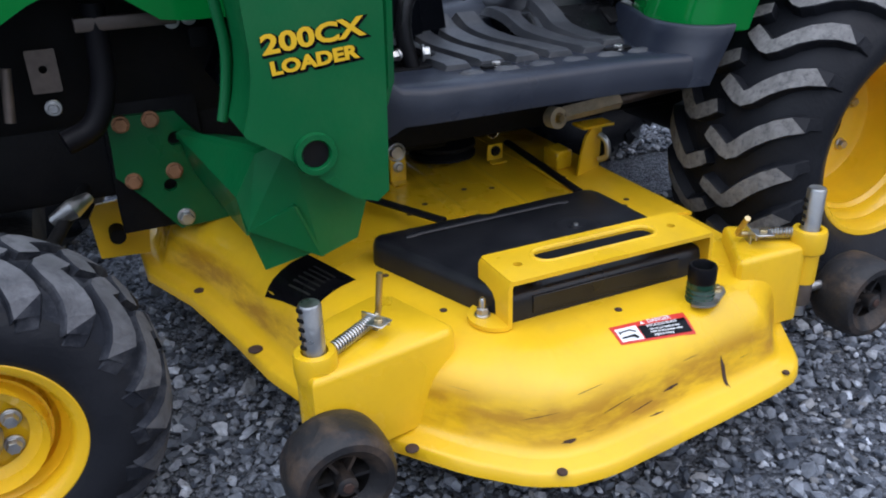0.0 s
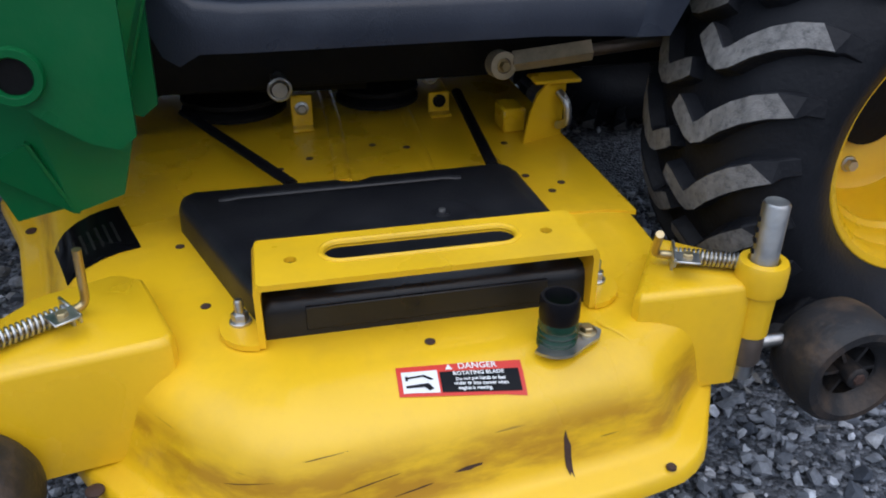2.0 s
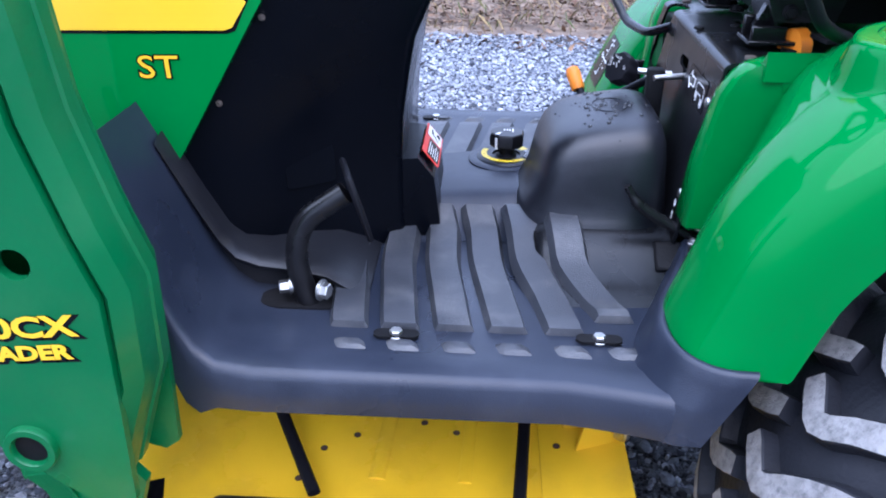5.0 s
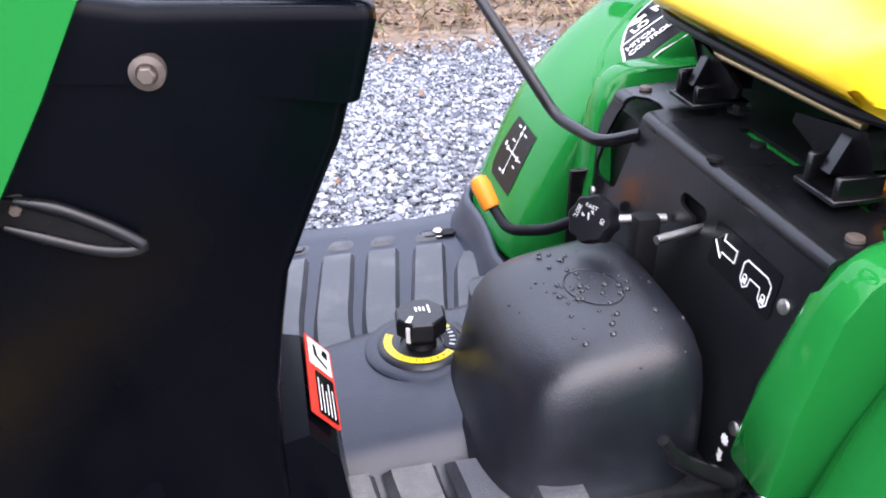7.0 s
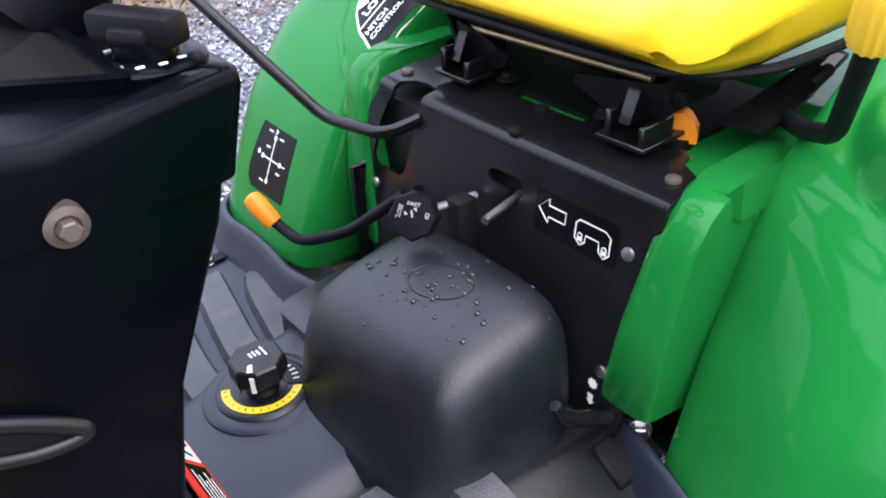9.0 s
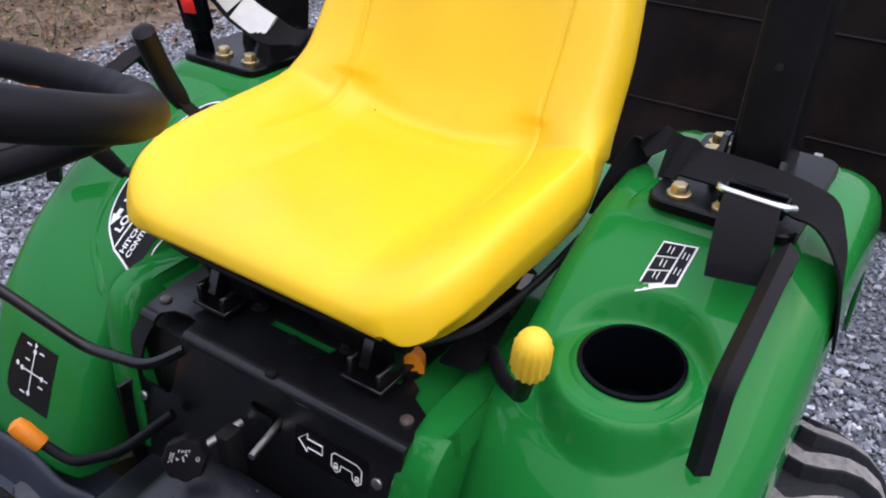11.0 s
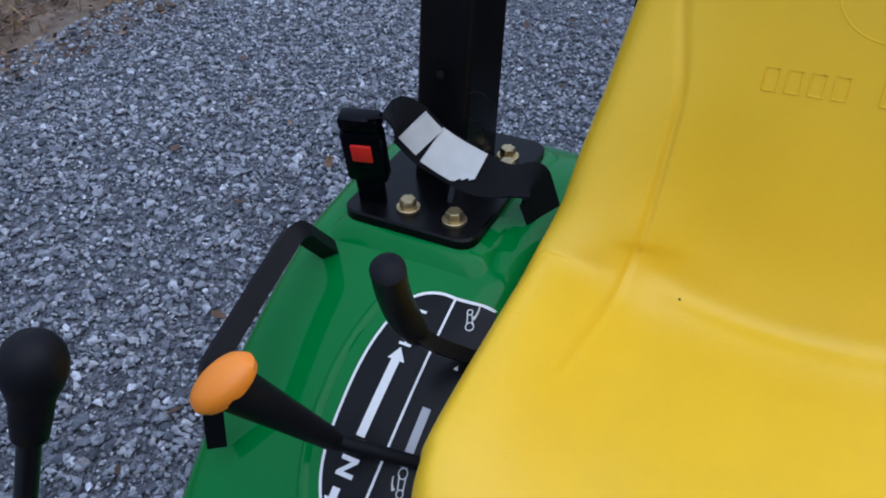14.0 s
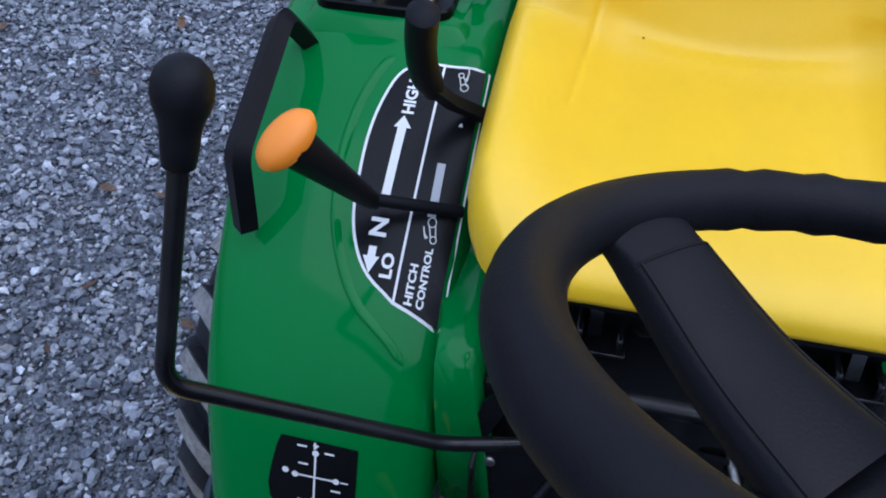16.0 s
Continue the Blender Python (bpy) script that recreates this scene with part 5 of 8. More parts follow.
    part("drive_shaft", tube([(-0.90, -0.10, 0.335), (-0.60, -0.10, 0.325)], 0.03, 18), DARK, tractor)
    # clutch pedal
    ped = part("brake_pedal", tube(rounded([(-0.735, -0.305, 0.490), (-0.752, -0.305, 0.560), (-0.742, -0.300, 0.608), (-0.690, -0.292, 0.642)], 0.035), 0.0135, 16), GLOSS_BLACK, tractor, "black bent-tube brake pedal arm")
    pm = frame_at((-0.676, -0.302, 0.638), (0.27, -0.95, 0.0), (-0.27, -0.05, 0.95))
    part("pedal_pad", turned(box(-0.034, 0.034, -0.042, 0.042, -0.0035, 0.0035, 0.003, 1), pm), GRIP, ped, "ribbed pedal pad")
    part("pedal_bolt", hex_bolt((-0.722, -0.312, 0.524), (0.9, -0.3, 0), 0.010, 0.009, 1.3), ZINC, ped)
    part("pedal_bolt", hex_bolt((-0.758, -0.304, 0.524), (-0.9, -0.3, 0), 0.008, 0.012, 1.2), ZINC, ped)
    # flat dark plate on the floor for the shade in the pedal's opening
    part("pedal_slot", plate(stadium(-0.800, -0.698, -0.300, 0.022), [], lambda u, v, d: Vector((u, v, 0.5045 - d)), 0.003), DARK, tractor)


def laid_path(pts, tree, direction=(0, 0, -1), lift=0.0003):
    out = []
    for p in pts:
        hit, nrm, _, _ = tree.ray_cast(p, Vector(direction))
        out.append(hit + Vector(direction) * -lift if hit is not None else p)
    return out


DROP = pbr("water_drop", (0.02, 0.021, 0.024), 0.05, var=0.02, bump=0.0, spread=0.01)


def build_tower():
    # rear edge (x, z) of the dash tower
    rear = [(-0.639, 0.495), (-0.642, 0.560), (-0.642, 0.620), (-0.639, 0.680), (-0.629, 0.745), (-0.6215, 0.785), (-0.601, 0.832), (-0.581, 0.874), (-0.562, 0.938), (-0.560, 0.947)]
    front = [(-1.02, 0.495), (-0.985, 0.560), (-0.95, 0.620), (-0.92, 0.680), (-0.88, 0.745), (-0.86, 0.785), (-0.835, 0.832), (-0.81, 0.874), (-0.77, 0.938), (-0.765, 0.947)]
    def tower_loop(xr, xf, z, grow=0.0):
        f = min(1, max(0, (z - 0.60) / 0.22))
        f = f * f * (3 - 2 * f)
        hr, hm = 0.133 + 0.021 * f + grow, 0.246 - 0.002 * f + grow
        xm = xr - 0.198 + 0.088 * f
        r = 0.010
        loop = [Vector((xm, -hm, z))]
        for k in range(7):
            a = math.pi / 2 * k / 6
            loop.append(Vector((xr - r + r * math.sin(a) + grow, -hr + r - r * math.cos(a), z)))
        for k in range(7):
            a = math.pi / 2 * k / 6
            loop.append(Vector((xr - r + r * math.cos(a) + grow, hr - r + r * math.sin(a), z)))
        return loop + [Vector((xm, hm, z)), Vector((xf, hm + 0.004, z)), Vector((xf, -hm - 0.004, z))]
    rings = [tower_loop(xr, xf, z) for (xr, z), (xf, _) in zip(rear, front)]
    for p in rings[-1]:
        p.z += 0.30 * max(0, min(0.14, -0.59 - p.x))
    tower = part("dash_tower", loft(rings), TOWER_BLACK, tractor, "tall black plastic dash tower", sharp=70)
    # upper cap, set proud of the tower below, its top rising to the front
    cap = []
    for f, g in ((0.0, -0.004), (0.012, 0.003), (0.45, 0.0032), (0.80, 0.0035), (0.93, 0.003), (0.98, 0.000), (1.0, -0.008)):
        xr = -0.571 + 0.015 * min(f, 0.8)
        lp = tower_loop(xr, -0.775, 0.90, g)
        low = lambda p: 0.898 + 0.48 * max(0, min(0.12, -0.58 - p.x))
        high = lambda p: 0.9555 + 0.30 * max(0, min(0.16, xr - 0.03 - p.x))
        cap.append([Vector((p.x, p.y, low(p) + (high(p) - low(p)) * f)) for p in lp])
    part("dash_cap", loft(cap, cap1=False), TOWER_BLACK, tower, "smooth black dash cap", sharp=50)
    dash = [(-0.775, 0.996, 0.236), (-0.72, 0.984, 0.234), (-0.69, 0.9765, 0.233), (-0.667, 0.971, 0.226), (-0.64, 0.9650, 0.203), (-0.61, 0.9585, 0.178), (-0.585, 0.954, 0.157), (-0.566, 0.951, 0.135)]
    rows = [[Vector((x, y, z - 0.004)) for y in (-w, -w * 0.5, 0, w * 0.5, w)] + [Vector((x, w, 0.93)), Vector((x, -w, 0.93))] for x, z, w in dash]
    part("dash_top", loft(rows), PLASTIC, tower, "black moulded dash top", sharp=35)
    m = frame_at((-0.657, -0.010, 0.9695), (0, 1, 0), (-1, 0, 0.21))
    part("gauge_bezel", plate(rrect(-0.148, 0.148, -0.050, 0.052, 0.008), [rrect(-0.139, 0.139, -0.043, 0.045, 0.006)], lambda u, v, d: m @ Vector((u, v, 0.0035 - d)), 0.008), TOWER_BLACK, tower)
    part("gauge_face", flat_shape([rrect(-0.139, 0.139, -0.043, 0.045, 0.006)], m, 0.0012), GLASS_DARK, tower, "shiny dark instrument glass")
    sc = Vector((-0.589, -0.122, 0.9555))
    dial = part("light_switch", revolve([(0.029, -0.004), (0.029, 0.002), (0.026, 0.0045), (0.016, 0.005), (0.015, 0.012), (0.001, 0.012)], 36, Matrix.Translation(sc)), TOWER_BLACK, tower, "round black light switch")
    sw = B()
    box(-0.027, 0.024, -0.009, 0.009, 0.010, 0.026, 0.004, 2, sw)
    box(-0.012, 0.012, -0.013, 0.013, 0.010, 0.020, 0.004, 2, sw)
    part("switch_bar", turned(sw, Matrix.Translation(sc) @ pose(0, 0, 0, 0, 0, -62)), GRIP, dial)
    for k in range(7):
        part("switch_print", turned(box(-0.002, 0.002, -0.0011, 0.0011, 0, 0.0006), Matrix.Translation(sc + Vector((0.0215 * math.cos(k * 0.5 + 2.2), 0.0215 * math.sin(k * 0.5 + 2.2), 0.0047)))), WHITE, dial)
    part("throttle_slot", turned(box(-0.03, 0.03, -0.004, 0.004, -0.002, 0.003, 0.001, 1), frame_at((-0.59, 0.08, 0.957), (0, 1, 0), (-1, 0, 0))), DARK, tower)
    part("fixing_washer", revolve([(0.0078, -0.006), (0.0078, 0.0010), (0.0048, 0.002), (0.0043, 0.001)], 28, axis_to((-0.670, -0.2465, 0.951), (0, -1, 0))), WASHER, tower, "dull fixing washer and bolt")
    part("fixing_bolt", hex_bolt((-0.670, -0.2475, 0.951), (0, -1, 0), 0.004, 0.004, 0), WASHER, tower)
    for x, z in ((-0.738, 0.893), (-0.780, 0.827), (-0.839, 0.729), (-0.902, 0.627)):
        part("side_screw", hex_bolt((x, -0.2465, z), (0, -1, 0), 0.0028, 0.003, 1.4), WASHER, tower)
        part("screw_lug", box(x - 0.02, x + 0.006, -0.2465, -0.17, z - 0.009, z + 0.009, 0.003, 1), TOWER_BLACK, tower)
    # moulded finger recess, its shade laid on as a flat dark plate, and raised rectangle
    hollow = [(-0.752, 0.900), (-0.738, 0.8975), (-0.720, 0.8910), (-0.702, 0.8800), (-0.690, 0.8705), (-0.688, 0.8670), (-0.694, 0.8655), (-0.708, 0.8680), (-0.726, 0.8755), (-0.745, 0.8845), (-0.752, 0.888)]
    part("finger_hollow_shade", plate(hollow, [], lambda u, v, d: Vector((u, -0.2478 + d, v)), 0.002), DARK, tower)
    part("moulded_rim", tube(smooth_path([(u, -0.2475, v) for u, v in hollow[1:10]], 4), [0.0022, 0.0026, 0.003] + [0.0035] * 27 + [0.003, 0.0026, 0.0022], 12), GLOSS_BLACK, tower, sharp=80)
    pad = frame_at((-0.752, -0.1925, 0.634), (0.877, 0.48, 0.03), (-0.03, -0.01, 1))
    part("moulded_panel", plate(rrect(-0.032, 0.032, -0.026, 0.022, 0.006), [], lambda u, v, d: pad @ Vector((u, v, 0.0045 - d)), 0.008), TOWER_BLACK, tower)
    # small pedestal with the warning label
    rows = []
    for z, x1 in ((0.495, -0.588), (0.555, -0.596), (0.590, -0.600), (0.618, -0.622)):
        rows.append([Vector((x, y, z)) for x, y in ((-0.66, -0.128), (x1, -0.118), (x1, 0.02), (-0.66, 0.034))])
    part("tower_pedestal", loft(rows), TOWER_BLACK, tower, sharp=20)
    lm = frame_at((-0.609, -0.037, 0.6085), (0, 1, 0.0), (-0.5, 0, 0.62))
    part("warning_label", plate(rrect(-0.056, 0.056, -0.019, 0.016, 0.003), [], lambda u, v, d: lm @ Vector((u, v, 0.0015 - d)), 0.0012), RED, tower, "small red and white warning label")
    part("label_white", flat_shape([rrect(0.012, 0.052, -0.016, 0.013, 0.002)], lm, 0.0022), WHITE, tower)
    part("label_black", flat_shape([rrect(-0.052, 0.006, -0.016, 0.007, 0.002)], lm, 0.0022), DECAL_BLACK, tower)
    for k in range(5):
        part("print_bar", flat_shape([[(-0.048, 0.0040 - 0.0042 * k), (-0.004 - 0.006 * (k % 3), 0.0040 - 0.0042 * k), (-0.004 - 0.006 * (k % 3), 0.0054 - 0.0042 * k), (-0.048, 0.0054 - 0.0042 * k)]], lm, 0.0026), WHITE, tower)
    part("pictogram", flat_shape([[(0.018, -0.010), (0.022, -0.010), (0.030, 0.002), (0.044, 0.004), (0.044, 0.007), (0.028, 0.006)], [(0.034, -0.012), (0.046, -0.012), (0.046, -0.006), (0.036, -0.004)]], lm, 0.0028), DECAL_BLACK, tower)
    # hood side panels
    for s in (-1, 1):
        edge = [(-0.713, 0.945), (-0.783, 0.835), (-0.853, 0.722), (-0.928, 0.602)]
        out = edge + [(-0.97, 0.597), (-1.06, 0.598), (-1.09, 0.602), (-1.135, 0.634), (-1.17, 0.650), (-1.214, 0.650), (-1.251, 0.634), (-1.288, 0.612), (-1.36, 0.56), (-1.50, 0.50), (-1.78, 0.50), (-1.80, 0.86), (-1.70, 0.95), (-1.2, 0.985), (-0.76, 1.0), (-0.690, 0.985)]
        hood = part("hood_side", plate(out, [], lambda u, v, d: Vector((u, s * (0.262 - d - 0.05 * max(0, v - 0.86) ** 1.0 * 1.2), v)), 0.012), GREEN, tractor, "green hood side panel with yellow stripe")
        if s < 0:
            stripe = [(-1.70, 0.800), (-0.818, 0.816), (-0.809, 0.819), (-0.791, 0.846), (-0.797, 0.853), (-1.70, 0.842)]
            part("stripe_edge", plate([(u + (0.003 if u > -1 else 0), v + (0.0035 if v > 0.83 else -0.0035)) for u, v in stripe], [], lambda u, v, d: Vector((u, -0.2628 + d, v)), 0.0012), DECAL_BLACK, hood)
            part("stripe", plate(stripe, [], lambda u, v, d: Vector((u, -0.2636 + d, v)), 0.0012), LETTER_YELLOW, hood, "yellow hood stripe")
            for bold, mat_, off in ((0.0016, DECAL_BLACK, -0.2628), (0.0002, LETTER_YELLOW, -0.2636)):
                t = letters("ST", 0.036, bold)
                turned(t, frame_at((-0.897, off, 0.773), (1, 0, 0.02), (0, 0, 1)) @ Matrix.Diagonal((1.25, 1, 1, 1)))
                part("model_letters", t, mat_, hood)
            # a painted dealer mark, kept as a plain flowing stroke
            stroke = [(-0.892, -0.2632, 0.868), (-0.884, -0.2632, 0.900), (-0.878, -0.2632, 0.880), (-0.872, -0.2632, 0.898), (-0.866, -0.2632, 0.886), (-0.858, -0.2632, 0.902), (-0.852, -0.2632, 0.890), (-0.846, -0.2632, 0.912), (-0.842, -0.2632, 0.894), (-0.834, -0.2632, 0.908), (-0.829, -0.2632, 0.898), (-0.822, -0.2632, 0.913), (-0.816, -0.2632, 0.903), (-0.809, -0.2632, 0.912), (-0.798, -0.2632, 0.918)]
            part("dealer_mark", ribbon(smooth_path(stroke, 5), (0.75, 0, 0.35), 0.0042, 0.0006), LETTER_YELLOW, hood)
            part("hood_emblem", flat_shape([[(-0.022, 0.008), (-0.016, 0.016), (-0.010, 0.010), (0.006, 0.006), (0.020, -0.010), (0.006, -0.002), (-0.008, -0.001), (-0.020, -0.006), (-0.014, 0.003)]], frame_at((-0.8155, -0.2632, 0.8835), (1, 0, -0.12), (0.12, 0, 1)) @ Matrix.Diagonal((0.66, 0.95, 1, 1))), LETTER_YELLOW, hood)
        tagged(hood, "green hood side panel")
    part("hood_top", loft([[Vector((x, y, z - 0.03 * (abs(y) / 0.26) ** 2)) for y in (-0.258, -0.2, -0.1, 0, 0.1, 0.2, 0.258)] + [Vector((x, y, z - 0.06)) for y in (0.25, -0.25)] for x, z in ((-0.735, 0.995), (-1.1, 1.01), (-1.6, 0.98), (-1.80, 0.90))]), GREEN, tractor, "green hood top")
    part("hood_nose", box(-1.83, -1.77, -0.25, 0.25, 0.50, 0.88, 0.02), GREEN, tractor)
    # bay filled with one block, the shade under the hood in its colour
    part("engine_block", box(-1.65, -0.92, -0.11, 0.11, 0.42, 0.90, 0.03), DARK, tractor, "engine and radiator bay, near-black for the shade under the hood")
    # hoses and brackets in the engine bay
    part("radiator_hose", tube(rounded([(-1.17, -0.17, 0.62), (-1.175, -0.18, 0.50), (-1.20, -0.19, 0.445), (-1.245, -0.20, 0.432)], 0.03), 0.018, 14), GRIP, tractor, "black rubber hose")
    part("bay_bracket", plate(rrect(-1.272, -1.232, 0.500, 0.562, 0.003), [circle(-1.252, 0.534, 0.006, 10)], lambda u, v, d: Vector((u, -0.165 + d, v)), 0.004), WASHER, tractor, "grey steel bracket")
    part("bay_rod", tube([(-1.30, -0.16, 0.54), (-1.31, -0.17, 0.465)], 0.008, 10), WASHER, tractor)
    for p in ((-1.065, -0.165, 0.585), (-1.040, -0.165, 0.588), (-1.25, -0.165, 0.478)):
        part("bay_bolt", hex_bolt(p, (0, -1, 0), 0.008, 0.008), ZINC, tractor)
    part("hydraulic_fitting", tube([(-1.285, -0.20, 0.318), (-1.255, -0.21, 0.335), (-1.23, -0.19, 0.342)], [0.010, 0.016, 0.009], 10), ZINC, tractor)
    part("bay_crossbar", box(-1.20, -1.06, -0.19, -0.165, 0.583, 0.603, 0.003), WASHER, tractor, "grey steel cross bar")
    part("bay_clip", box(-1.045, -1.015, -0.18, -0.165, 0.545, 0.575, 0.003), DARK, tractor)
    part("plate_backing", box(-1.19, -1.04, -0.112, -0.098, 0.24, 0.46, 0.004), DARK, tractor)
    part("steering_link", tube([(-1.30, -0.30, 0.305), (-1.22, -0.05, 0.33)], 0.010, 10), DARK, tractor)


def build_steering():
    c, th, R = Vector((-0.488, 0.003, 1.163)), 0.41, 0.147
    e1, e2 = Vector((math.cos(th), 0, -math.sin(th))), Vector((0, 1, 0))
    n = e2.cross(e1) * -1
    ring = [c + R * (math.cos(a) * e1 + math.sin(a) * e2) for a in (2 * math.pi * k / 96 for k in range(97))]
    rs = []
    for k in range(97):
        a = 2 * math.pi * k / 96
        grip = 0.0009 * math.sin(a * 60) if abs(math.sin(a)) < 0.55 else 0
        rs.append(0.0145 + grip)
    wheel = part("steering_wheel", tube(ring, rs, 20, caps=False), GRIP, tractor, "black rubber steering wheel rim", sharp=60)
    for a in (0.86, -0.86, math.pi):
        out = math.cos(a) * e1 + math.sin(a) * e2
        p0, p1 = c + R * out, c + 0.026 * out - n * 0.066
        pts = smooth_path([p0, p0.lerp(p1, 0.25) - n * 0.003, p0.lerp(p1, 0.6) - n * 0.006, p1], 6)
        side = n.cross(out)
        rings, tops = [], []
        for k, q in enumerate(pts):
            t = (pts[min(k + 1, len(pts) - 1)] - pts[max(k - 1, 0)]).normalized()
            high = t.cross(side).normalized()
            high = high if high.dot(n) > 0 else -high
            wide = 0.0225 + 0.016 * (k / (len(pts) - 1)) ** 1.5 + 0.018 * math.exp(-k / 1.5)
            thick = 0.0060 + 0.0050 * min(1, k / 5) + 0.003 * k / (len(pts) - 1)
            flatten = lambda a: math.copysign(abs(math.sin(a)) ** 0.6, math.sin(a))
            rings.append([q + side * wide * math.cos(a) + high * thick * flatten(a) for a in (2 * math.pi * m / 28 for m in range(28))])
            tops.append((q, high, wide, thick))
        sp = part("spoke", loft(rings), GRIP, wheel, sharp=70)
        # seams of the cover: one across, one along each edge
        on_top = lambda k, u: tops[k][0] + side * tops[k][2] * u + tops[k][1] * tops[k][3] * (1 - u * u) ** 0.3
        part("spoke_seam", tube([on_top(5, -0.97 + 1.94 * m / 24) for m in range(25)], 0.0009, 6), DARK, sp)
        for u in (-0.88, 0.88):
            part("spoke_seam", tube([on_top(k, u) for k in range(5, len(tops))], 0.0009, 6), DARK, sp)
    part("wheel_hub", revolve([(0.001, -0.036), (0.040, -0.036), (0.058, -0.020), (0.056, -0.004), (0.046, 0.001), (0.001, 0.003)], 32, axis_to(c - n * 0.062, n)), GRIP, wheel)
    part("steering_column", tube([c - n * 0.08, c - n * 0.14, Vector((-0.625, 0, 0.965))], [0.026, 0.030, 0.055], 24), TOWER_BLACK, tractor, "black steering column boot")


build_platform()
build_tower()
build_steering()

# ---- seat panel, fenders, seat, levers ----
def build_panel():
    a, b = Vector((-0.292, 0, 0.515)), Vector((-0.266, 0, 0.748))
    up = (b - a).normalized()
    inn = Vector((up.z, 0, -up.x))
    on = lambda u, v, d: a + up * v + Vector((0, u, 0)) + inn * d
    vz = lambda z: (z - 0.515) / up.z
    top = 0.766
    outer = [(-0.203, vz(top)), (-0.199, vz(0.60)), (-0.190, vz(0.515)), (0.170, vz(0.515)), (0.190, vz(0.60)), (0.196, vz(0.70)), (0.188, vz(0.74)), (0.170, vz(top))]
    ell = [(y, vz(z)) for y, z in ((-0.006, 0.733), (-0.009, 0.738), (-0.018, 0.740), (-0.046, 0.7405), (-0.051, 0.738), (-0.053, 0.732), (-0.051, 0.722), (-0.046, 0.714), (-0.041, 0.7105), (-0.035, 0.711), (-0.031, 0.714), (-0.034, 0.7205), (-0.033, 0.7235), (-0.028, 0.7245), (-0.012, 0.7255), (-0.007, 0.728))]
    cut = [(0.098, vz(top)), (0.122, vz(0.690)), (0.126, vz(0.683)), (0.133, vz(0.679)), (0.172, vz(0.678)), (0.179, vz(0.682)), (0.181, vz(0.690)), (0.167, vz(0.731)), (0.153, vz(0.756)), (0.145, vz(top))]
    face = [(-0.203, vz(top))] + outer[1:] + cut[::-1]
    pan = part("seat_panel", plate(face, [ell], on, 0.004), PANEL_BLACK, tractor, "black painted steel seat support panel")
    # solid dark box in place of the shaded hollow seen through the openings
    part("hollow_shade", box(-0.255, -0.19, -0.15, 0.19, 0.56, 0.756, 0.005), DARK, tractor, "dark box standing for the shade behind the panel")
    # folded top sheet: a short bend, then flat back to the seat's base, open round the lever and over a green strip
    bend = [(a + up * vz(top)).x, (a + up * vz(top)).z]
    fold = [(bend[0], bend[1]), (bend[0] + 0.0008, bend[1] + 0.0045), (bend[0] + 0.0035, bend[1] + 0.008), (bend[0] + 0.008, bend[1] + 0.0098), (bend[0] + 0.013, bend[1] + 0.0105)]

    def strip(y0, y1):
        return part("panel_top", loft([[Vector((x, y, z)) for x, z in fold] + [Vector((x + 0.003, y, z - 0.004)) for x, z in reversed(fold)] for y in (y0, y1)]), PANEL_BLACK, pan, sharp=50)
    strip(-0.203, 0.098)
    strip(0.145, 0.170)
    xf, zt = fold[-1]
    sheet = [(xf, -0.203), (-0.232, -0.202), (-0.214, -0.196), (-0.206, -0.182), (-0.199, -0.170), (-0.186, -0.166), (-0.176, -0.150), (-0.02, -0.150), (-0.02, 0.182), (-0.150, 0.182), (-0.205, 0.180), (-0.226, 0.176), (xf, 0.170)]
    sheet += [(xf, 0.145), (-0.240, 0.135), (-0.2365, 0.118), (-0.239, 0.101), (xf, 0.098)]
    holes = [[(-0.196, 0.034), (-0.184, 0.034), (-0.184, -0.058), (-0.196, -0.056)], [(-0.192, -0.118), (-0.180, -0.118), (-0.180, -0.146), (-0.192, -0.146)]]
    part("base_plate", plate(sheet, holes, lambda u, v, d: Vector((u, v, zt - d)), 0.0035), PANEL_BLACK, pan, "flat black seat base plate")
    part("panel_side", box(-0.300, -0.22, 0.188, 0.193, 0.52, 0.678, 0.002, 1), GLOSS_BLACK, pan)
    # screws
    nrm = -inn
    for y, z in ((-0.176, 0.722), (0.176, 0.655), (-0.168, 0.600)):
        part("panel_screw", revolve([(0.0062, 0), (0.0058, 0.002), (0.003, 0.003), (0.001, 0.003)], 16, axis_to(on(y, vz(z), 0), nrm)), ZINC, pan)
    for x, y, z in ((-0.232, 0.160, 0.777), (-0.230, -0.183, 0.777), (-0.203, -0.012, 0.777), (-0.255, -0.03, 0.777)):
        part("panel_screw", revolve([(0.007, 0), (0.0065, 0.003), (0.001, 0.0045)], 14, Matrix.Translation((x, y, z))), WASHER if abs(y) > 0.1 else DARK, pan)
    # outline lock symbols
    fm = frame_at(on(-0.118, vz(0.722), 0), (0, -1, 0), up)
    part("lock_label", flat_shape([rrect(-0.047, 0.047, -0.020, 0.020, 0.003)], fm, 0.0008), DECAL_BLACK, pan)
    def outline(pts, w=0.0008):
        return tube([fm @ Vector((u, v, 0.0014)) for u, v in pts + pts[:1]], w, 4, flat=0.2, caps=False)
    part("arrow_outline", outline([(-0.042, 0.004), (-0.030, 0.015), (-0.030, 0.009), (-0.010, 0.009), (-0.010, -0.002), (-0.030, -0.002), (-0.030, -0.008)]), WHITE, pan)
    part("lock_outline", outline([(u, v) for u, v in [(0.002, -0.008), (0.002, 0.006), (0.006, 0.010), (0.034, 0.010), (0.040, 0.006), (0.040, -0.010), (0.035, -0.015), (0.029, -0.011), (0.028, -0.002), (0.014, -0.002), (0.013, -0.009), (0.008, -0.013)]]), WHITE, pan)
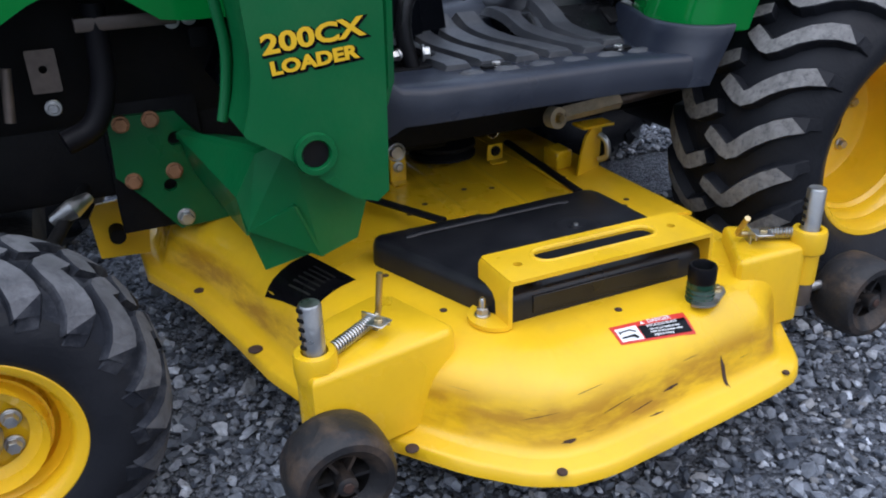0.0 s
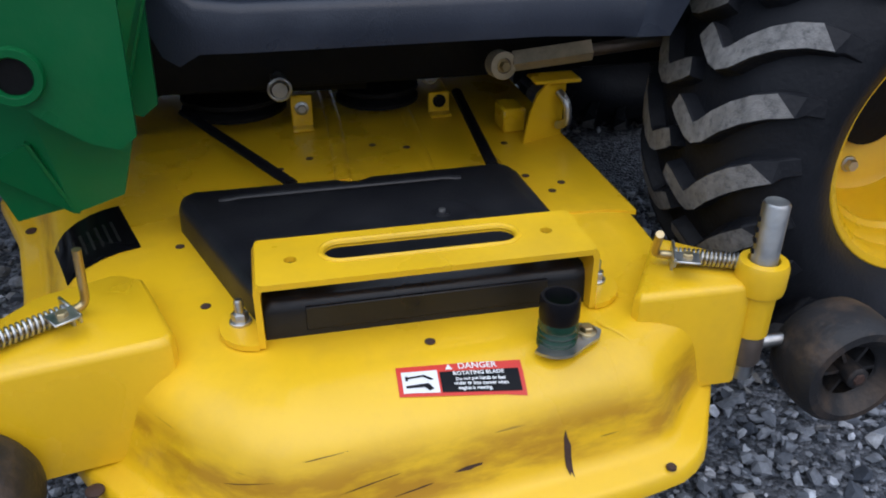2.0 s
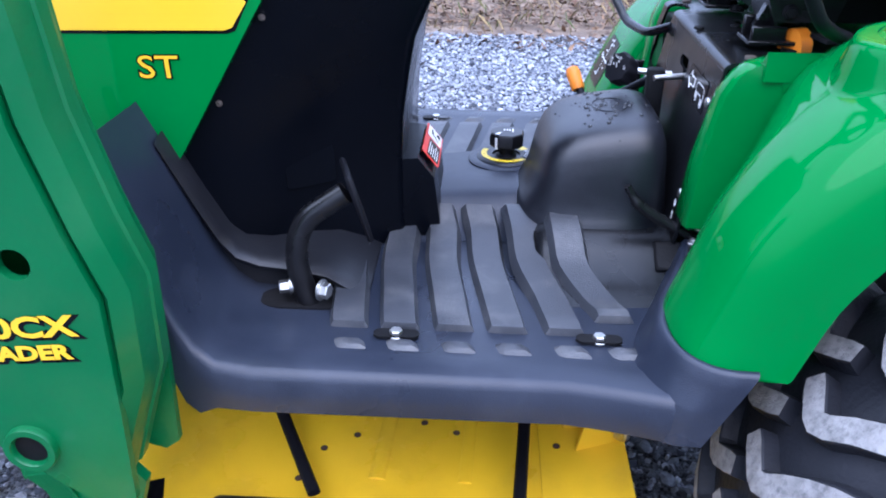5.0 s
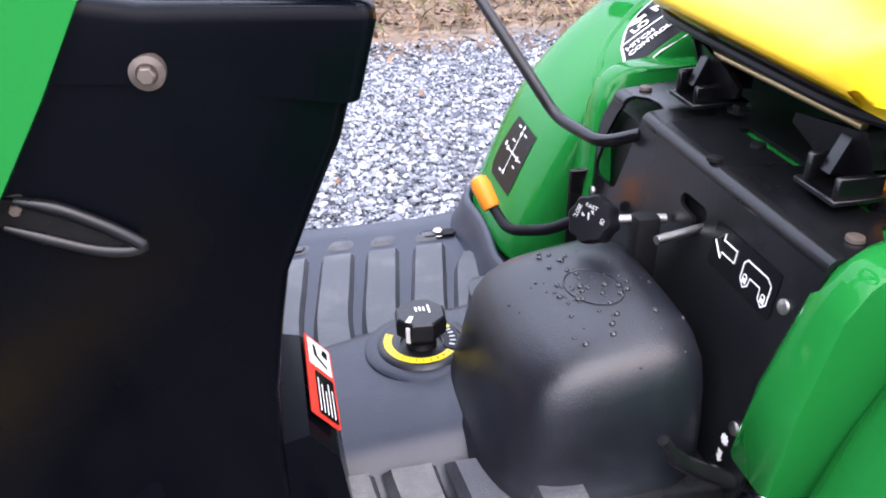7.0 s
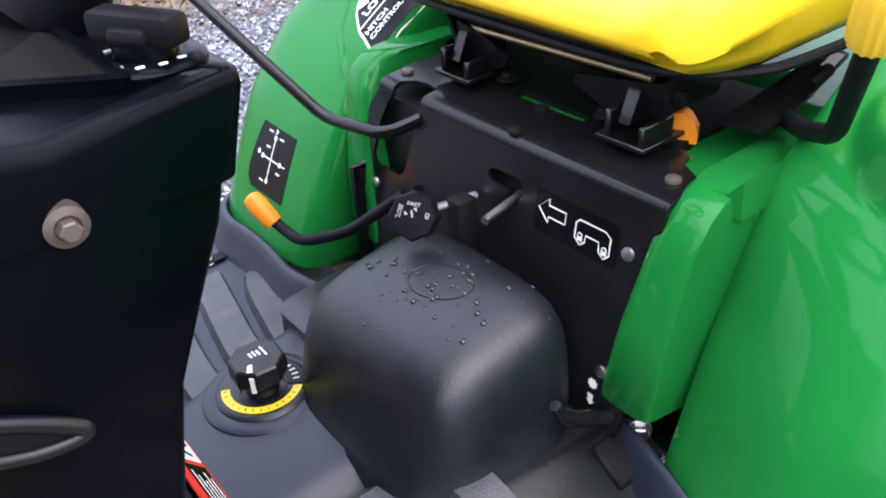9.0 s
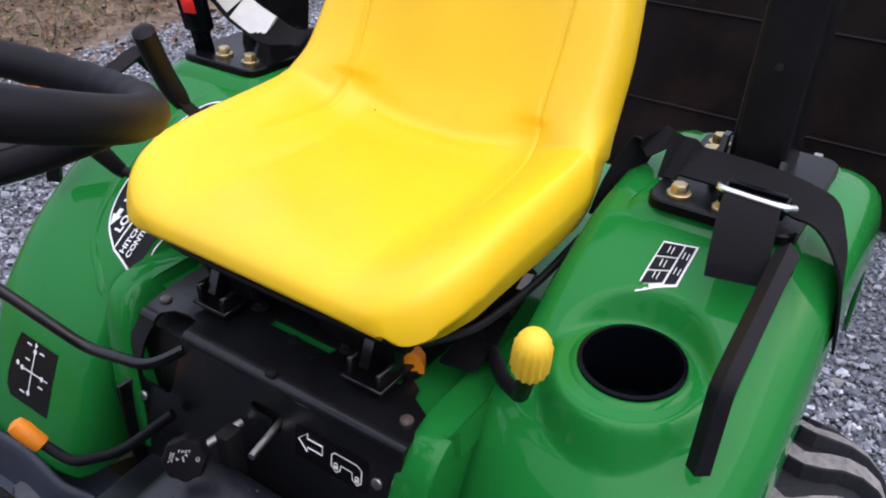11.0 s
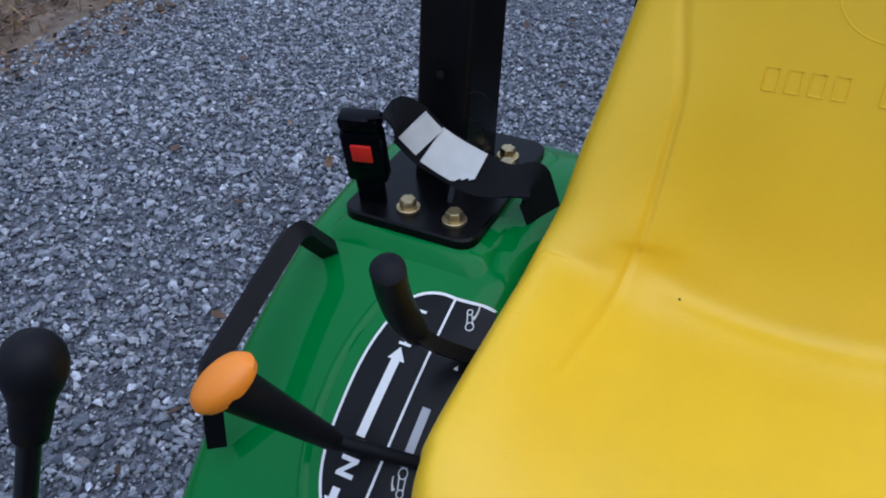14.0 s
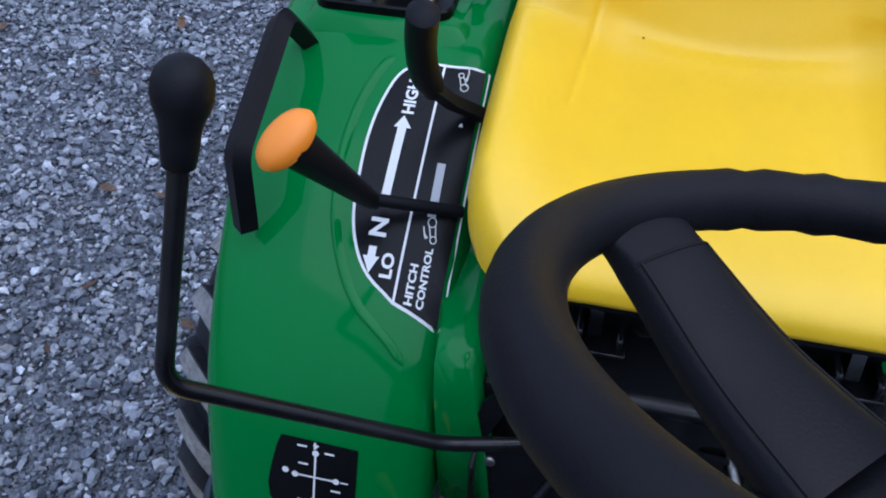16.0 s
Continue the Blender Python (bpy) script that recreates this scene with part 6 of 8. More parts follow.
    for u, v in ((0.0075, -0.006), (0.0345, -0.0085)):
        part("lock_body", flat_shape([rrect(u - 0.003, u + 0.003, v - 0.0035, v + 0.001, 0.0008)], fm, 0.0014), WHITE, pan)
        part("lock_bow", tube([fm @ Vector((u + 0.0025 * math.cos(t), v + 0.001 + 0.0032 * math.sin(t), 0.0014)) for t in (math.pi * k / 8 for k in range(9))], 0.0005, 4), WHITE, pan)
    sm = frame_at(on(-0.162, vz(0.575), 0), (0, -1, 0), up) @ Matrix.Diagonal((0.85, 0.85, 1, 1))
    part("gear_mark", flat_shape([[(0.007 * math.cos(k * math.pi / 8) * (1 if k % 2 else 0.75), 0.010 + 0.007 * math.sin(k * math.pi / 8) * (1 if k % 2 else 0.75)) for k in range(16)]], sm, 0.001), WHITE, pan)
    part("gear_mark", flat_shape([[(-0.005, -0.004), (0.003, -0.004), (0.003, -0.012), (0.006, -0.012), (0.0, -0.018), (-0.006, -0.012), (-0.003, -0.012)]], sm, 0.001), WHITE, pan)
    # flow knob
    ax = Vector((-0.66, -0.52, 0.45)).normalized()
    kc = Vector((-0.345, 0.008, 0.711))
    stem = part("knob_stem", tube([Vector((-0.275, 0.004, 0.706)), kc], 0.0045, 12), ZINC, tractor, "dark knob stem")
    part("stem_block", box(-0.310, -0.286, -0.012, 0.008, 0.640, 0.716, 0.004), DARK, stem)
    rings = []
    for r, z in ((0.014, -0.014), (0.0215, -0.011), (0.0225, 0.006), (0.0200, 0.010), (0.004, 0.0105)):
        m = axis_to(kc, ax)
        rings.append([m @ Vector((r * (1 + 0.05 * math.cos(8 * a)) * math.cos(a), r * (1 + 0.05 * math.cos(8 * a)) * math.sin(a), z)) for a in (2 * math.pi * k / 64 for k in range(64))])
    knob = part("flow_knob", loft(rings), GRIP, stem, "black scalloped control knob with white print")
    fmk = frame_at(kc + ax * 0.0112, ax.cross(Vector((0, 0, 1))) * -1, Vector((0, 0, 1)))
    for txt, u, v, rot in (("CLOSE", -0.0125, 0.004, 70), ("FAST", 0.003, 0.0135, -8), ("OPEN", 0.0135, -0.003, -110), ("SLOW", -0.004, -0.0135, 195)):
        t = letters(txt, 0.0062, 0.0001)
        turned(t, fmk @ Matrix.Diagonal((0.92, 0.92, 1, 1)) @ Matrix.Translation((u, v, 0)) @ Matrix.Rotation(radians(rot), 4, 'Z'))
        part("lettering", t, WHITE, knob)
    part("knob_mark", flat_shape([[(-0.0008, -0.006), (0.0008, -0.006), (0.0008, 0.006), (-0.0008, 0.006)]], fmk), WHITE, knob)
    for u, v, a in ((-0.006, 0.003, 20), (0.004, 0.007, 200), (0.007, -0.004, 160), (-0.003, -0.008, 20)):
        part("knob_arrow", turned(flat_shape([[(-0.0018, -0.002), (0.0018, -0.002), (0, 0.0026)]], Matrix()), fmk @ Matrix.Translation((u, v, 0)) @ Matrix.Rotation(radians(a), 4, 'Z')), WHITE, knob)
    # lock rod through the slot
    part("lock_rod", tube([(-0.250, -0.036, 0.7165), (-0.280, -0.042, 0.7155), (-0.309, -0.047, 0.714)], 0.0042, 12), ZINC, tractor, "bright steel lock rod")
    # small floor pedal lever
    lev = part("floor_lever", tube(smooth_path([(-0.352, -0.179, 0.612), (-0.335, -0.180, 0.588), (-0.300, -0.182, 0.565), (-0.262, -0.188, 0.548), (-0.236, -0.190, 0.53)], 5), [0.005] * 4 + [0.0075] * 17, 12), GLOSS_BLACK, tractor, "bent black floor lever")
    part("lever_bolt", hex_bolt((-0.262, -0.200, 0.540), (-0.7, -0.7, 0), 0.009, 0.008, 1.3), ZINC, lev)
    # orange-gripped floor lever at the far side
    lev = part("range_lever", tube(rounded([(-0.285, 0.110, 0.668), (-0.335, 0.150, 0.625), (-0.366, 0.205, 0.600), (-0.369, 0.245, 0.602), (-0.384, 0.275, 0.634)], 0.02), 0.0065, 12), GRIP, tractor, "black bent lever with an orange grip")
    d = Vector((-0.012, 0.024, 0.030)).normalized()
    p = Vector((-0.374, 0.252, 0.608))
    part("orange_grip", tube([p, p + d * 0.004, p + d * 0.030, p + d * 0.040, p + d * 0.043], [0.0105, 0.0115, 0.0125, 0.0105, 0.004], 18), ORANGE, lev)
    # little orange tab knob
    tab = part("tab_knob", tube([(-0.166, -0.137, 0.764), (-0.166, -0.137, 0.780)], 0.015, 16), GRIP, tractor, "orange twist tab")
    part("tab_grip", plate([(-0.018, 0), (0.018, 0), (0.0185, 0.009), (0.015, 0.017), (0.004, 0.026), (-0.004, 0.027), (-0.011, 0.022), (-0.0175, 0.011)], [], lambda u, v, d: Matrix.Translation((-0.166, -0.137, 0.777)) @ pose(0, 0, 0, 0, 0, 30) @ Vector((d - 0.009, u, v)), 0.018), ORANGE, tab)
    # seat mounting hardware
    part("seat_deck", box(-0.210, 0.42, -0.245, 0.245, 0.755, 0.7705, 0.002), GREEN, tractor, "green seat deck")
    for y in (0.100, -0.118):
        pl = plate([(-0.215, 0.800), (-0.150, 0.792), (-0.150, 0.832), (-0.188, 0.840), (-0.203, 0.828)], [], lambda u, v, d: Vector((u, y + d - 0.006, v)), 0.012)
        bk = part("seat_bracket", pl, GLOSS_BLACK, tractor, "black seat pivot bracket")
        face = [(-0.045, 0.812), (-0.052, 0.823), (-0.138, 0.838), (-0.142, 0.832), (-0.142, 0.796), (-0.130, 0.788), (-0.075, 0.797)] if y < 0 else [(0.040, 0.812), (0.050, 0.800), (0.088, 0.788), (0.106, 0.800), (0.112, 0.834), (0.104, 0.839), (0.060, 0.826)]
        part("bracket_face", plate(face, [], lambda u, v, d: Vector((-0.206 + 0.3 * (0.838 - v) + d, u, v)), 0.005), GLOSS_BLACK, bk)
        ye = -0.146 if y < 0 else 0.114
        part("bracket_cheek", plate([(-0.212, 0.842), (-0.200, 0.812), (-0.130, 0.812), (-0.120, 0.845), (-0.16, 0.850)], [], lambda u, v, d: Vector((u, ye + d - 0.003, v)), 0.006), GLOSS_BLACK, bk)
        part("bracket_bolt", hex_bolt((-0.184, ye + (-0.003 if y < 0 else 0.003), 0.824), (0, -1 if y < 0 else 1, 0), 0.007, 0.005, 1.3), DARK, bk)
        u = B()
        box(-0.225, -0.165, y - 0.030, y + 0.022, 0.784, 0.789, 0.001, 1, u)
        box(-0.222, -0.180, y - 0.026, y - 0.020, 0.784, 0.806, 0.002, 1, u)
        box(-0.222, -0.180, y + 0.010, y + 0.016, 0.784, 0.812, 0.002, 1, u)
        part("bracket_clip", u, GLOSS_BLACK, bk)
        part("bracket_bolt", hex_bolt((-0.185, y + (0.045 if y < 0 else -0.045), 0.784), (0, 0, 1), 0.007, 0.006), DARK, bk)
    part("pivot_rod", tube([(-0.198, 0.104, 0.832), (-0.206, -0.137, 0.842)], 0.0034, 12), BRASS, tractor, "brassy seat pivot rod")
    # near-black block, the shade under the seat in its colour
    part("seat_frame", box(-0.155, 0.12, -0.125, 0.100, 0.806, 0.850, 0.006), DARK, tractor, "seat frame, near-black for the shade under the seat")


FENDER_PROFILE = smooth_path([(-0.344, 0, 0.534), (-0.337, 0, 0.562), (-0.316, 0, 0.612), (-0.284, 0, 0.678), (-0.247, 0, 0.735), (-0.198, 0, 0.787), (-0.130, 0, 0.832), (-0.055, 0, 0.874), (0.010, 0, 0.903), (0.060, 0, 0.920), (0.16, 0, 0.930), (0.26, 0, 0.922), (0.34, 0, 0.880), (0.405, 0, 0.80), (0.44, 0, 0.70)], 4)


def build_fender(s):
    sec = [(0.228, 0.20), (0.229, 0.13), (0.230, 0.075), (0.2315, 0.040), (0.235, 0.016), (0.242, 0.004), (0.256, 0.0), (0.274, 0.0)]
    sec += [(0.30 + 0.0125 * k, -0.001) for k in range(8)]
    sec += [(0.404, 0.0), (0.420, 0.0015), (0.434, 0.005), (0.446, 0.0115), (0.455, 0.021), (0.4605, 0.034), (0.4635, 0.050), (0.465, 0.070), (0.466, 0.104), (0.4615, 0.106)]
    bm = B()
    rows = []
    n = len(FENDER_PROFILE)
    for i, p in enumerate(FENDER_PROFILE):
        t = (FENDER_PROFILE[min(i + 1, n - 1)] - FENDER_PROFILE[max(i - 1, 0)]).normalized()
        inn = Vector((t.z, 0, -t.x))
        front = max(0, min(1, (-0.05 - p.x) / 0.25))
        row = []
        for y, d in sec:
            back = 0.010 * front * max(0, (y - 0.38) / 0.08) ** 2 + 0.035 * front * max(0, (0.28 - y) / 0.045) ** 2 * 0.5
            d2 = d if y < 0.3 or p.x > -0.1 else d * (0.85 + 0.15 * (1 - front))
            q = p + inn * (d2 + 0.6 * back)
            if s > 0:
                q.x -= 0.014 * max(0, min(1, (0.80 - p.z) / 0.10))
            if y < 0.25 and front > 0.4:
                q = p + inn * min(d2, 0.12)
                if s > 0:
                    q.x -= 0.014 * max(0, min(1, (0.80 - p.z) / 0.10))
            if s < 0:
                # the near fender's foot sweeps back towards its inner side
                q.x += 0.046 * ease((0.37 - y) / 0.13) * ease((0.82 - p.z) / 0.15) + 0.012 * ease((0.68 - p.z) / 0.12)
            wider = (0.008 + 0.016 * max(0, min(1, (p.x + 0.33) / 0.2))) * max(0, min(1, (y - 0.36) / 0.06))
            row.append(bm.verts.new((q.x + 0.4 * back, s * (y + wider), max(q.z, 0.535))))
        rows.append(row)
    cup = Vector((-0.110, -0.350))
    for a, b in zip(rows, rows[1:]):
        for i in range(len(sec) - 1):
            bm.faces.new((a[i], a[i + 1], b[i + 1], b[i]))
    if s < 0:
        near = [e for e in bm.edges if all((v.co.xy - cup).length < 0.110 and v.co.z > 0.75 for v in e.verts)]
        bmesh.ops.subdivide_edges(bm, edges=near, cuts=5, use_grid_fill=True)
        # the skin round the cup levels out into a shallow seat for it
        for v in bm.verts:
            far = (v.co.xy - cup).length
            k = max(0, min(1, (0.081 - 0.007 * (v.co.x - cup.x) / max(far, 0.001) - far) / 0.016))
            if k > 0 and v.co.z > 0.75:
                v.co.z += (0.8440 + 0.08 * (v.co.x - cup.x) - v.co.z) * k * k * (3 - 2 * k)
        bmesh.ops.delete(bm, geom=[f for f in bm.faces if (f.calc_center_median().xy - cup).length < 0.050 and f.calc_center_median().z > 0.75], context='FACES')
    fen = part("fender", bm, GREEN, tractor, "glossy green fender over the rear tyre", sharp=60)
    so = fen.modifiers.new("thickness", 'SOLIDIFY')
    so.thickness, so.offset = 0.004, 0
    tree = tree_of(fen)
    # inner front block beside the seat panel
    rows = []
    for z, x, y0, y1 in ((0.572, -0.283, 0.166, 0.222), (0.578, -0.287, 0.164, 0.228), (0.66, -0.283, 0.176, 0.233), (0.745, -0.270, 0.190, 0.238), (0.770, -0.258, 0.196, 0.240), (0.781, -0.244, 0.198, 0.240), (0.786, -0.225, 0.198, 0.240)):
        rows.append([Vector((x + dx, s * y, z)) for dx, y in ((0.014, y0), (0.003, y0 + 0.006), (0, y0 + 0.014), (0.0, y1 - 0.012), (0.004, y1 - 0.004), (0.10, y1 + 0.012), (0.10, y0))])
    part("fender_block", loft(rows), GREEN, fen, sharp=40)
    rows = [[Vector((x, s * y, z)) for y, z in ((0.199, 0.768), (0.203, 0.7835), (0.232, 0.7850), (0.244, 0.800), (0.247, 0.768))] for x in (-0.232 if s < 0 else -0.125, -0.10, 0.1, 0.40)]
    part("fender_step", loft(rows), GREEN, fen, sharp=40)
    # pad under the roll bar plate
    pad = [[Vector((x, y, z)) for x, y in rrect(0.045 - g, 0.262 + g, s * 0.355 - 0.080 - g, s * 0.355 + 0.080 + g, 0.022)] for g, z in ((0.022, 0.902), (0.012, 0.917), (0.003, 0.926), (-0.001, 0.930))]
    part("roll_bar_pad", loft(pad), GREEN, fen, sharp=60)
    # grab handle
    y = s * 0.440
    inner = 0.003 if s > 0 else 0.0
    hd = rounded([(-0.178, y - inner, 0.825), (-0.165, y - inner, 0.905), (-0.016, y, 0.957), (0.026, y - s * 0.008, 0.900)], 0.014)
    g = part("grab_handle", tube(hd, 0.0130 if s > 0 else 0.0104, 4, flat=0.9), GRIP, fen, "black plastic grab handle", sharp=30)
    if s < 0:
        cz = 0.8465
        tilt = Matrix.Translation((cup.x, cup.y, cz)) @ pose(0, 0, 0, 0, -4.5, 0) @ Matrix.Diagonal((0.92, 0.92, 1, 1))
        part("cup_boss", revolve([(0.070, -0.008), (0.064, -0.002), (0.058, 0.002), (0.054, 0.003), (0.050, 0.001)], 40, tilt, None, True, True), GREEN, fen, sharp=60)
        part("cup_holder", revolve([(0.0545, 0.001), (0.054, 0.006), (0.0495, 0.0065), (0.0475, 0.001), (0.043, -0.07), (0.001, -0.072)], 40, tilt, None, True), TOWER_BLACK, fen, "round black cup holder")
        dm = frame_at((0, 0, 1.0), (-1, 0.0, 0), (0, -1, 0))
        lab = [(0.0441, 0.3197), (0.0290, 0.3550), (-0.0191, 0.3562), (-0.0144, 0.3222)]
        lp = flat_shape([[(u, v) for u, v in lab]], dm)
        cut_fine(lp, 3)
        d = part("instruction_label", laid(lp, tree, (0, 0, -1), 0.0028, 0.1), WHITE, fen, "black and white instruction label")
        def within(a, b):
            p, q = [Vector(lab[i]).lerp(Vector(lab[j]), a) for i, j in ((0, 3), (1, 2))]
            return tuple(p.lerp(q, b))
        for a0, a1, b0, b1 in ((0.10, 0.35, 0.06, 0.60), (0.38, 0.65, 0.05, 0.61), (0.68, 0.96, 0.04, 0.62), (0.06, 0.96, 0.66, 0.94)):
            q = grid_patch(lambda a, b: within(a0 + (a1 - a0) * a, b0 + (b1 - b0) * b), dm, 8, 5)
            part("label_cell", laid(q, tree, (0, 0, -1), 0.0036, 0.1), DECAL_BLACK, d)
        for a0, b0 in ((0.26, 0.33), (0.52, 0.33), (0.82, 0.33), (0.35, 0.80), (0.72, 0.80)):
            u, v = within(a0, b0)
            for k in range(2):
                q = grid_patch(lambda a, b: (u - 0.004 + 0.008 * a, v - 0.002 + 0.004 * k + 0.0008 * b), dm, 3, 1)
                part("print_bar", laid(q, tree, (0, 0, -1), 0.0043, 0.1), WHITE, d)
        return fen
    # hitch control decal on the far fender
    dm = frame_at((0, 0, 1.05), (1, 0, 0), (0, 1, 0))
    shape = [(-0.2180, 0.2405), (-0.206, 0.287), (-0.1886, 0.316), (-0.167, 0.333), (-0.140, 0.3425), (-0.105, 0.3455), (-0.070, 0.3455), (-0.039, 0.341), (-0.008, 0.331), (0.006, 0.318), (0.0120, 0.300), (0.0120, 0.283), (0.0145, 0.2405)]
    shape = [shape[0]] + [(p.x, p.y) for p in smooth_path([(u, v, 0) for u, v in shape[1:-1]], 4)] + [shape[-1]]
    lp = flat_shape([shape], dm)
    cut_fine(lp, 5)
    d = part("hitch_decal", laid(lp, tree, (0, 0, -1), 0.0030, 0.3), WHITE, fen, "black hitch control decal with white print")
    cx, cy = -0.10, 0.290
    lp = flat_shape([[(cx + (u - cx) * 0.972, cy + (v - cy) * 0.945) for u, v in shape]], dm)
    cut_fine(lp, 5)
    part("decal_ground", laid(lp, tree, (0, 0, -1), 0.0037, 0.3), DECAL_BLACK, d)

    def strip(p, q, w, mat_=WHITE):
        p, q = Vector(p), Vector(q)
        t = (q - p)
        nn = Vector((-t.y, t.x)).normalized() * w / 2
        g0 = grid_patch(lambda a, b: tuple(p + t * a + nn * (2 * b - 1)), dm, 14, 1)
        part("decal_line", laid(g0, tree, (0, 0, -1), 0.0045, 0.3), mat_, d)
    strip((-0.205, 0.2865), (0.0115, 0.284), 0.0024)
    strip((-0.1237, 0.3136), (-0.057, 0.312), 0.0086)
    strip((-0.132, 0.2660), (-0.085, 0.2662), 0.0082, DECAL_PALE)
    for tri in ([(-0.0585, 0.3205), (-0.0585, 0.3030), (-0.0470, 0.3125)], [(-0.172, 0.3075), (-0.172, 0.3235), (-0.1855, 0.3150)], [(-0.1725, 0.3115), (-0.1640, 0.3115), (-0.1640, 0.3190), (-0.1725, 0.3190)], [(-0.0495, 0.2545), (-0.0495, 0.2575), (-0.0455, 0.2560)]):
        g0 = flat_shape([tri], dm)
        cut_fine(g0, 1)
        part("decal_arrow", laid(g0, tree, (0, 0, -1), 0.0045, 0.3), WHITE, d)
    # words set to their length and height, read towards the back of the tractor
    for txt, x, yy, length, high in (("HIGH", -0.0275, 0.3100, 0.0345, 0.0125), ("N", -0.1477, 0.3135, 0.0155, 0.0170), ("LO", -0.1775, 0.2985, 0.0200, 0.0120), ("HITCH", -0.1880, 0.2730, 0.0320, 0.0074), ("CONTROL", -0.1810, 0.2620, 0.0480, 0.0074)):
        t = letters(txt, 0.02, 0.0007)
        us, vs = [v.co.x for v in t.verts], [v.co.y for v in t.verts]
        turned(t, Matrix.Diagonal((length / (max(us) - min(us)), high / (max(vs) - min(vs)), 1, 1)) @ Matrix.Translation((-(max(us) + min(us)) / 2, -(max(vs) + min(vs)) / 2, 0)))
        cut_fine(t, 1)
        turned(t, dm @ Matrix.Translation((x, yy, 0)))
        part("lettering", laid(t, tree, (0, 0, -1), 0.0046, 0.3), WHITE, d)
    for (ax, ay, ra), (bx, by, rb), arc in (((-0.138, 0.2640, 0.0040), (-0.152, 0.2602, 0.0030), 1), ((0.0005, 0.2655, 0.0026), (-0.0120, 0.2600, 0.0038), -1)):
        for px, py, pr in ((ax, ay, ra), (bx, by, rb)):
            loop = laid_path([dm @ Vector((px + pr * math.cos(k * math.pi / 9), py + pr * math.sin(k * math.pi / 9), 0)) for k in range(19)], tree, lift=0.0045)
            part("decal_symbol", tube(loop, 0.0006, 4, caps=False), WHITE, d)
        for side in (1, -1):
            line = laid_path([dm @ Vector((ax + (bx - ax) * q, ay + side * ra * 0.8 + (by - ay + side * (rb - ra) * 0.8) * q, 0)) for q in (0.15, 0.5, 0.85)], tree, lift=0.0045)
            part("decal_symbol", tube(line, 0.0006, 4), WHITE, d)
        sweep = laid_path([dm @ Vector((ax - 0.012 * arc * 0.2 + 0.012 * math.cos(radians(a)), ay + 0.012 * arc * math.sin(radians(a)) * 0.6, 0)) for a in ((100, 120, 140, 160) if arc > 0 else (60, 85, 110, 130))], tree, lift=0.0045)
        part("decal_symbol", tube(sweep, [0.0006, 0.0007, 0.0010, 0.0018], 4), WHITE, d)
    # raised ridge round the decal
    rim = [(-0.248, 0.262), (-0.231, 0.284), (-0.212, 0.316), (-0.188, 0.3365), (-0.153, 0.3535), (-0.118, 0.361), (-0.079, 0.363), (-0.040, 0.358), (-0.004, 0.347), (0.018, 0.333)]
    path = laid_path([Vector((p.x, p.y, 1.05)) for p in smooth_path([(u, v, 0) for u, v in rim], 4)], tree, lift=0.0)
    part("moulded_ridge", tube(path, [0.001, 0.004] + [0.0075] * (len(path) - 4) + [0.004, 0.001], 14, flat=0.42), GREEN, fen, sharp=80)
    # shift pattern decal on the front ramp
    dr = Vector((0.85, 0, -0.5))
    sm = frame_at((-0.44, 0.3415, 0.709), (0, -1, 0), (0.45, 0, 1))
    jag = [(0.042, -0.045), (0.042, 0.040), (-0.036, 0.042), (-0.034, 0.034), (-0.040, 0.030), (-0.036, 0.022), (-0.043, 0.016), (-0.038, 0.006), (-0.046, 0.000), (-0.040, -0.010), (-0.048, -0.016), (-0.041, -0.026), (-0.046, -0.034), (-0.036, -0.045)]
    lp = flat_shape([jag], sm)
    cut_fine(lp, 4)
    sd = part("shift_decal", laid(lp, tree, dr, 0.003, 0.1), DECAL_BLACK, fen, "worn black shift pattern decal")
    for u0, v0, u1, v1 in ((0.0, -0.028, 0.0, 0.028), (-0.02, 0.0, 0.022, 0.0)):
        g0 = grid_patch(lambda a, b: (u0 + (u1 - u0) * a + (0.001 if u0 == u1 else 0) * (2 * b - 1), v0 + (v1 - v0) * a + (0 if u0 == u1 else 0.001) * (2 * b - 1)), sm, 8, 1)
        part("decal_line", laid(g0, tree, dr, 0.0038, 0.1), WHITE, sd)
    for u, v in ((0, 0.028), (0, -0.028), (0.022, 0), (-0.02, 0), (-0.03, 0.003)):
        part("decal_dot", laid(flat_shape([circle(u, v, 0.0035, 10)], sm), tree, dr, 0.0040, 0.1), WHITE, sd)
    for txt, u, v in (("4", 0.0, 0.0365), ("1", 0.030, 0.0)):
        t = letters(txt, 0.011, 0.0003)
        turned(t, sm @ Matrix.Translation((u, v, 0)) @ Matrix.Rotation(radians(180 if txt == "4" else -90), 4, 'Z'))
        part("lettering", laid(t, tree, dr, 0.0040, 0.1), WHITE, sd)
    for k, (u, v) in enumerate(((-0.012, 0.014), (0.022, -0.012), (-0.012, -0.030), (0.014, 0.030), (-0.014, 0.034))):
        g0 = flat_shape([[(u - 0.005, v - 0.001), (u + 0.005, v - 0.001), (u + 0.005, v + 0.0012), (u - 0.005, v + 0.0012)]], sm)
        part("print_bar", laid(g0, tree, dr, 0.0040, 0.1), WHITE, sd)
    return fen


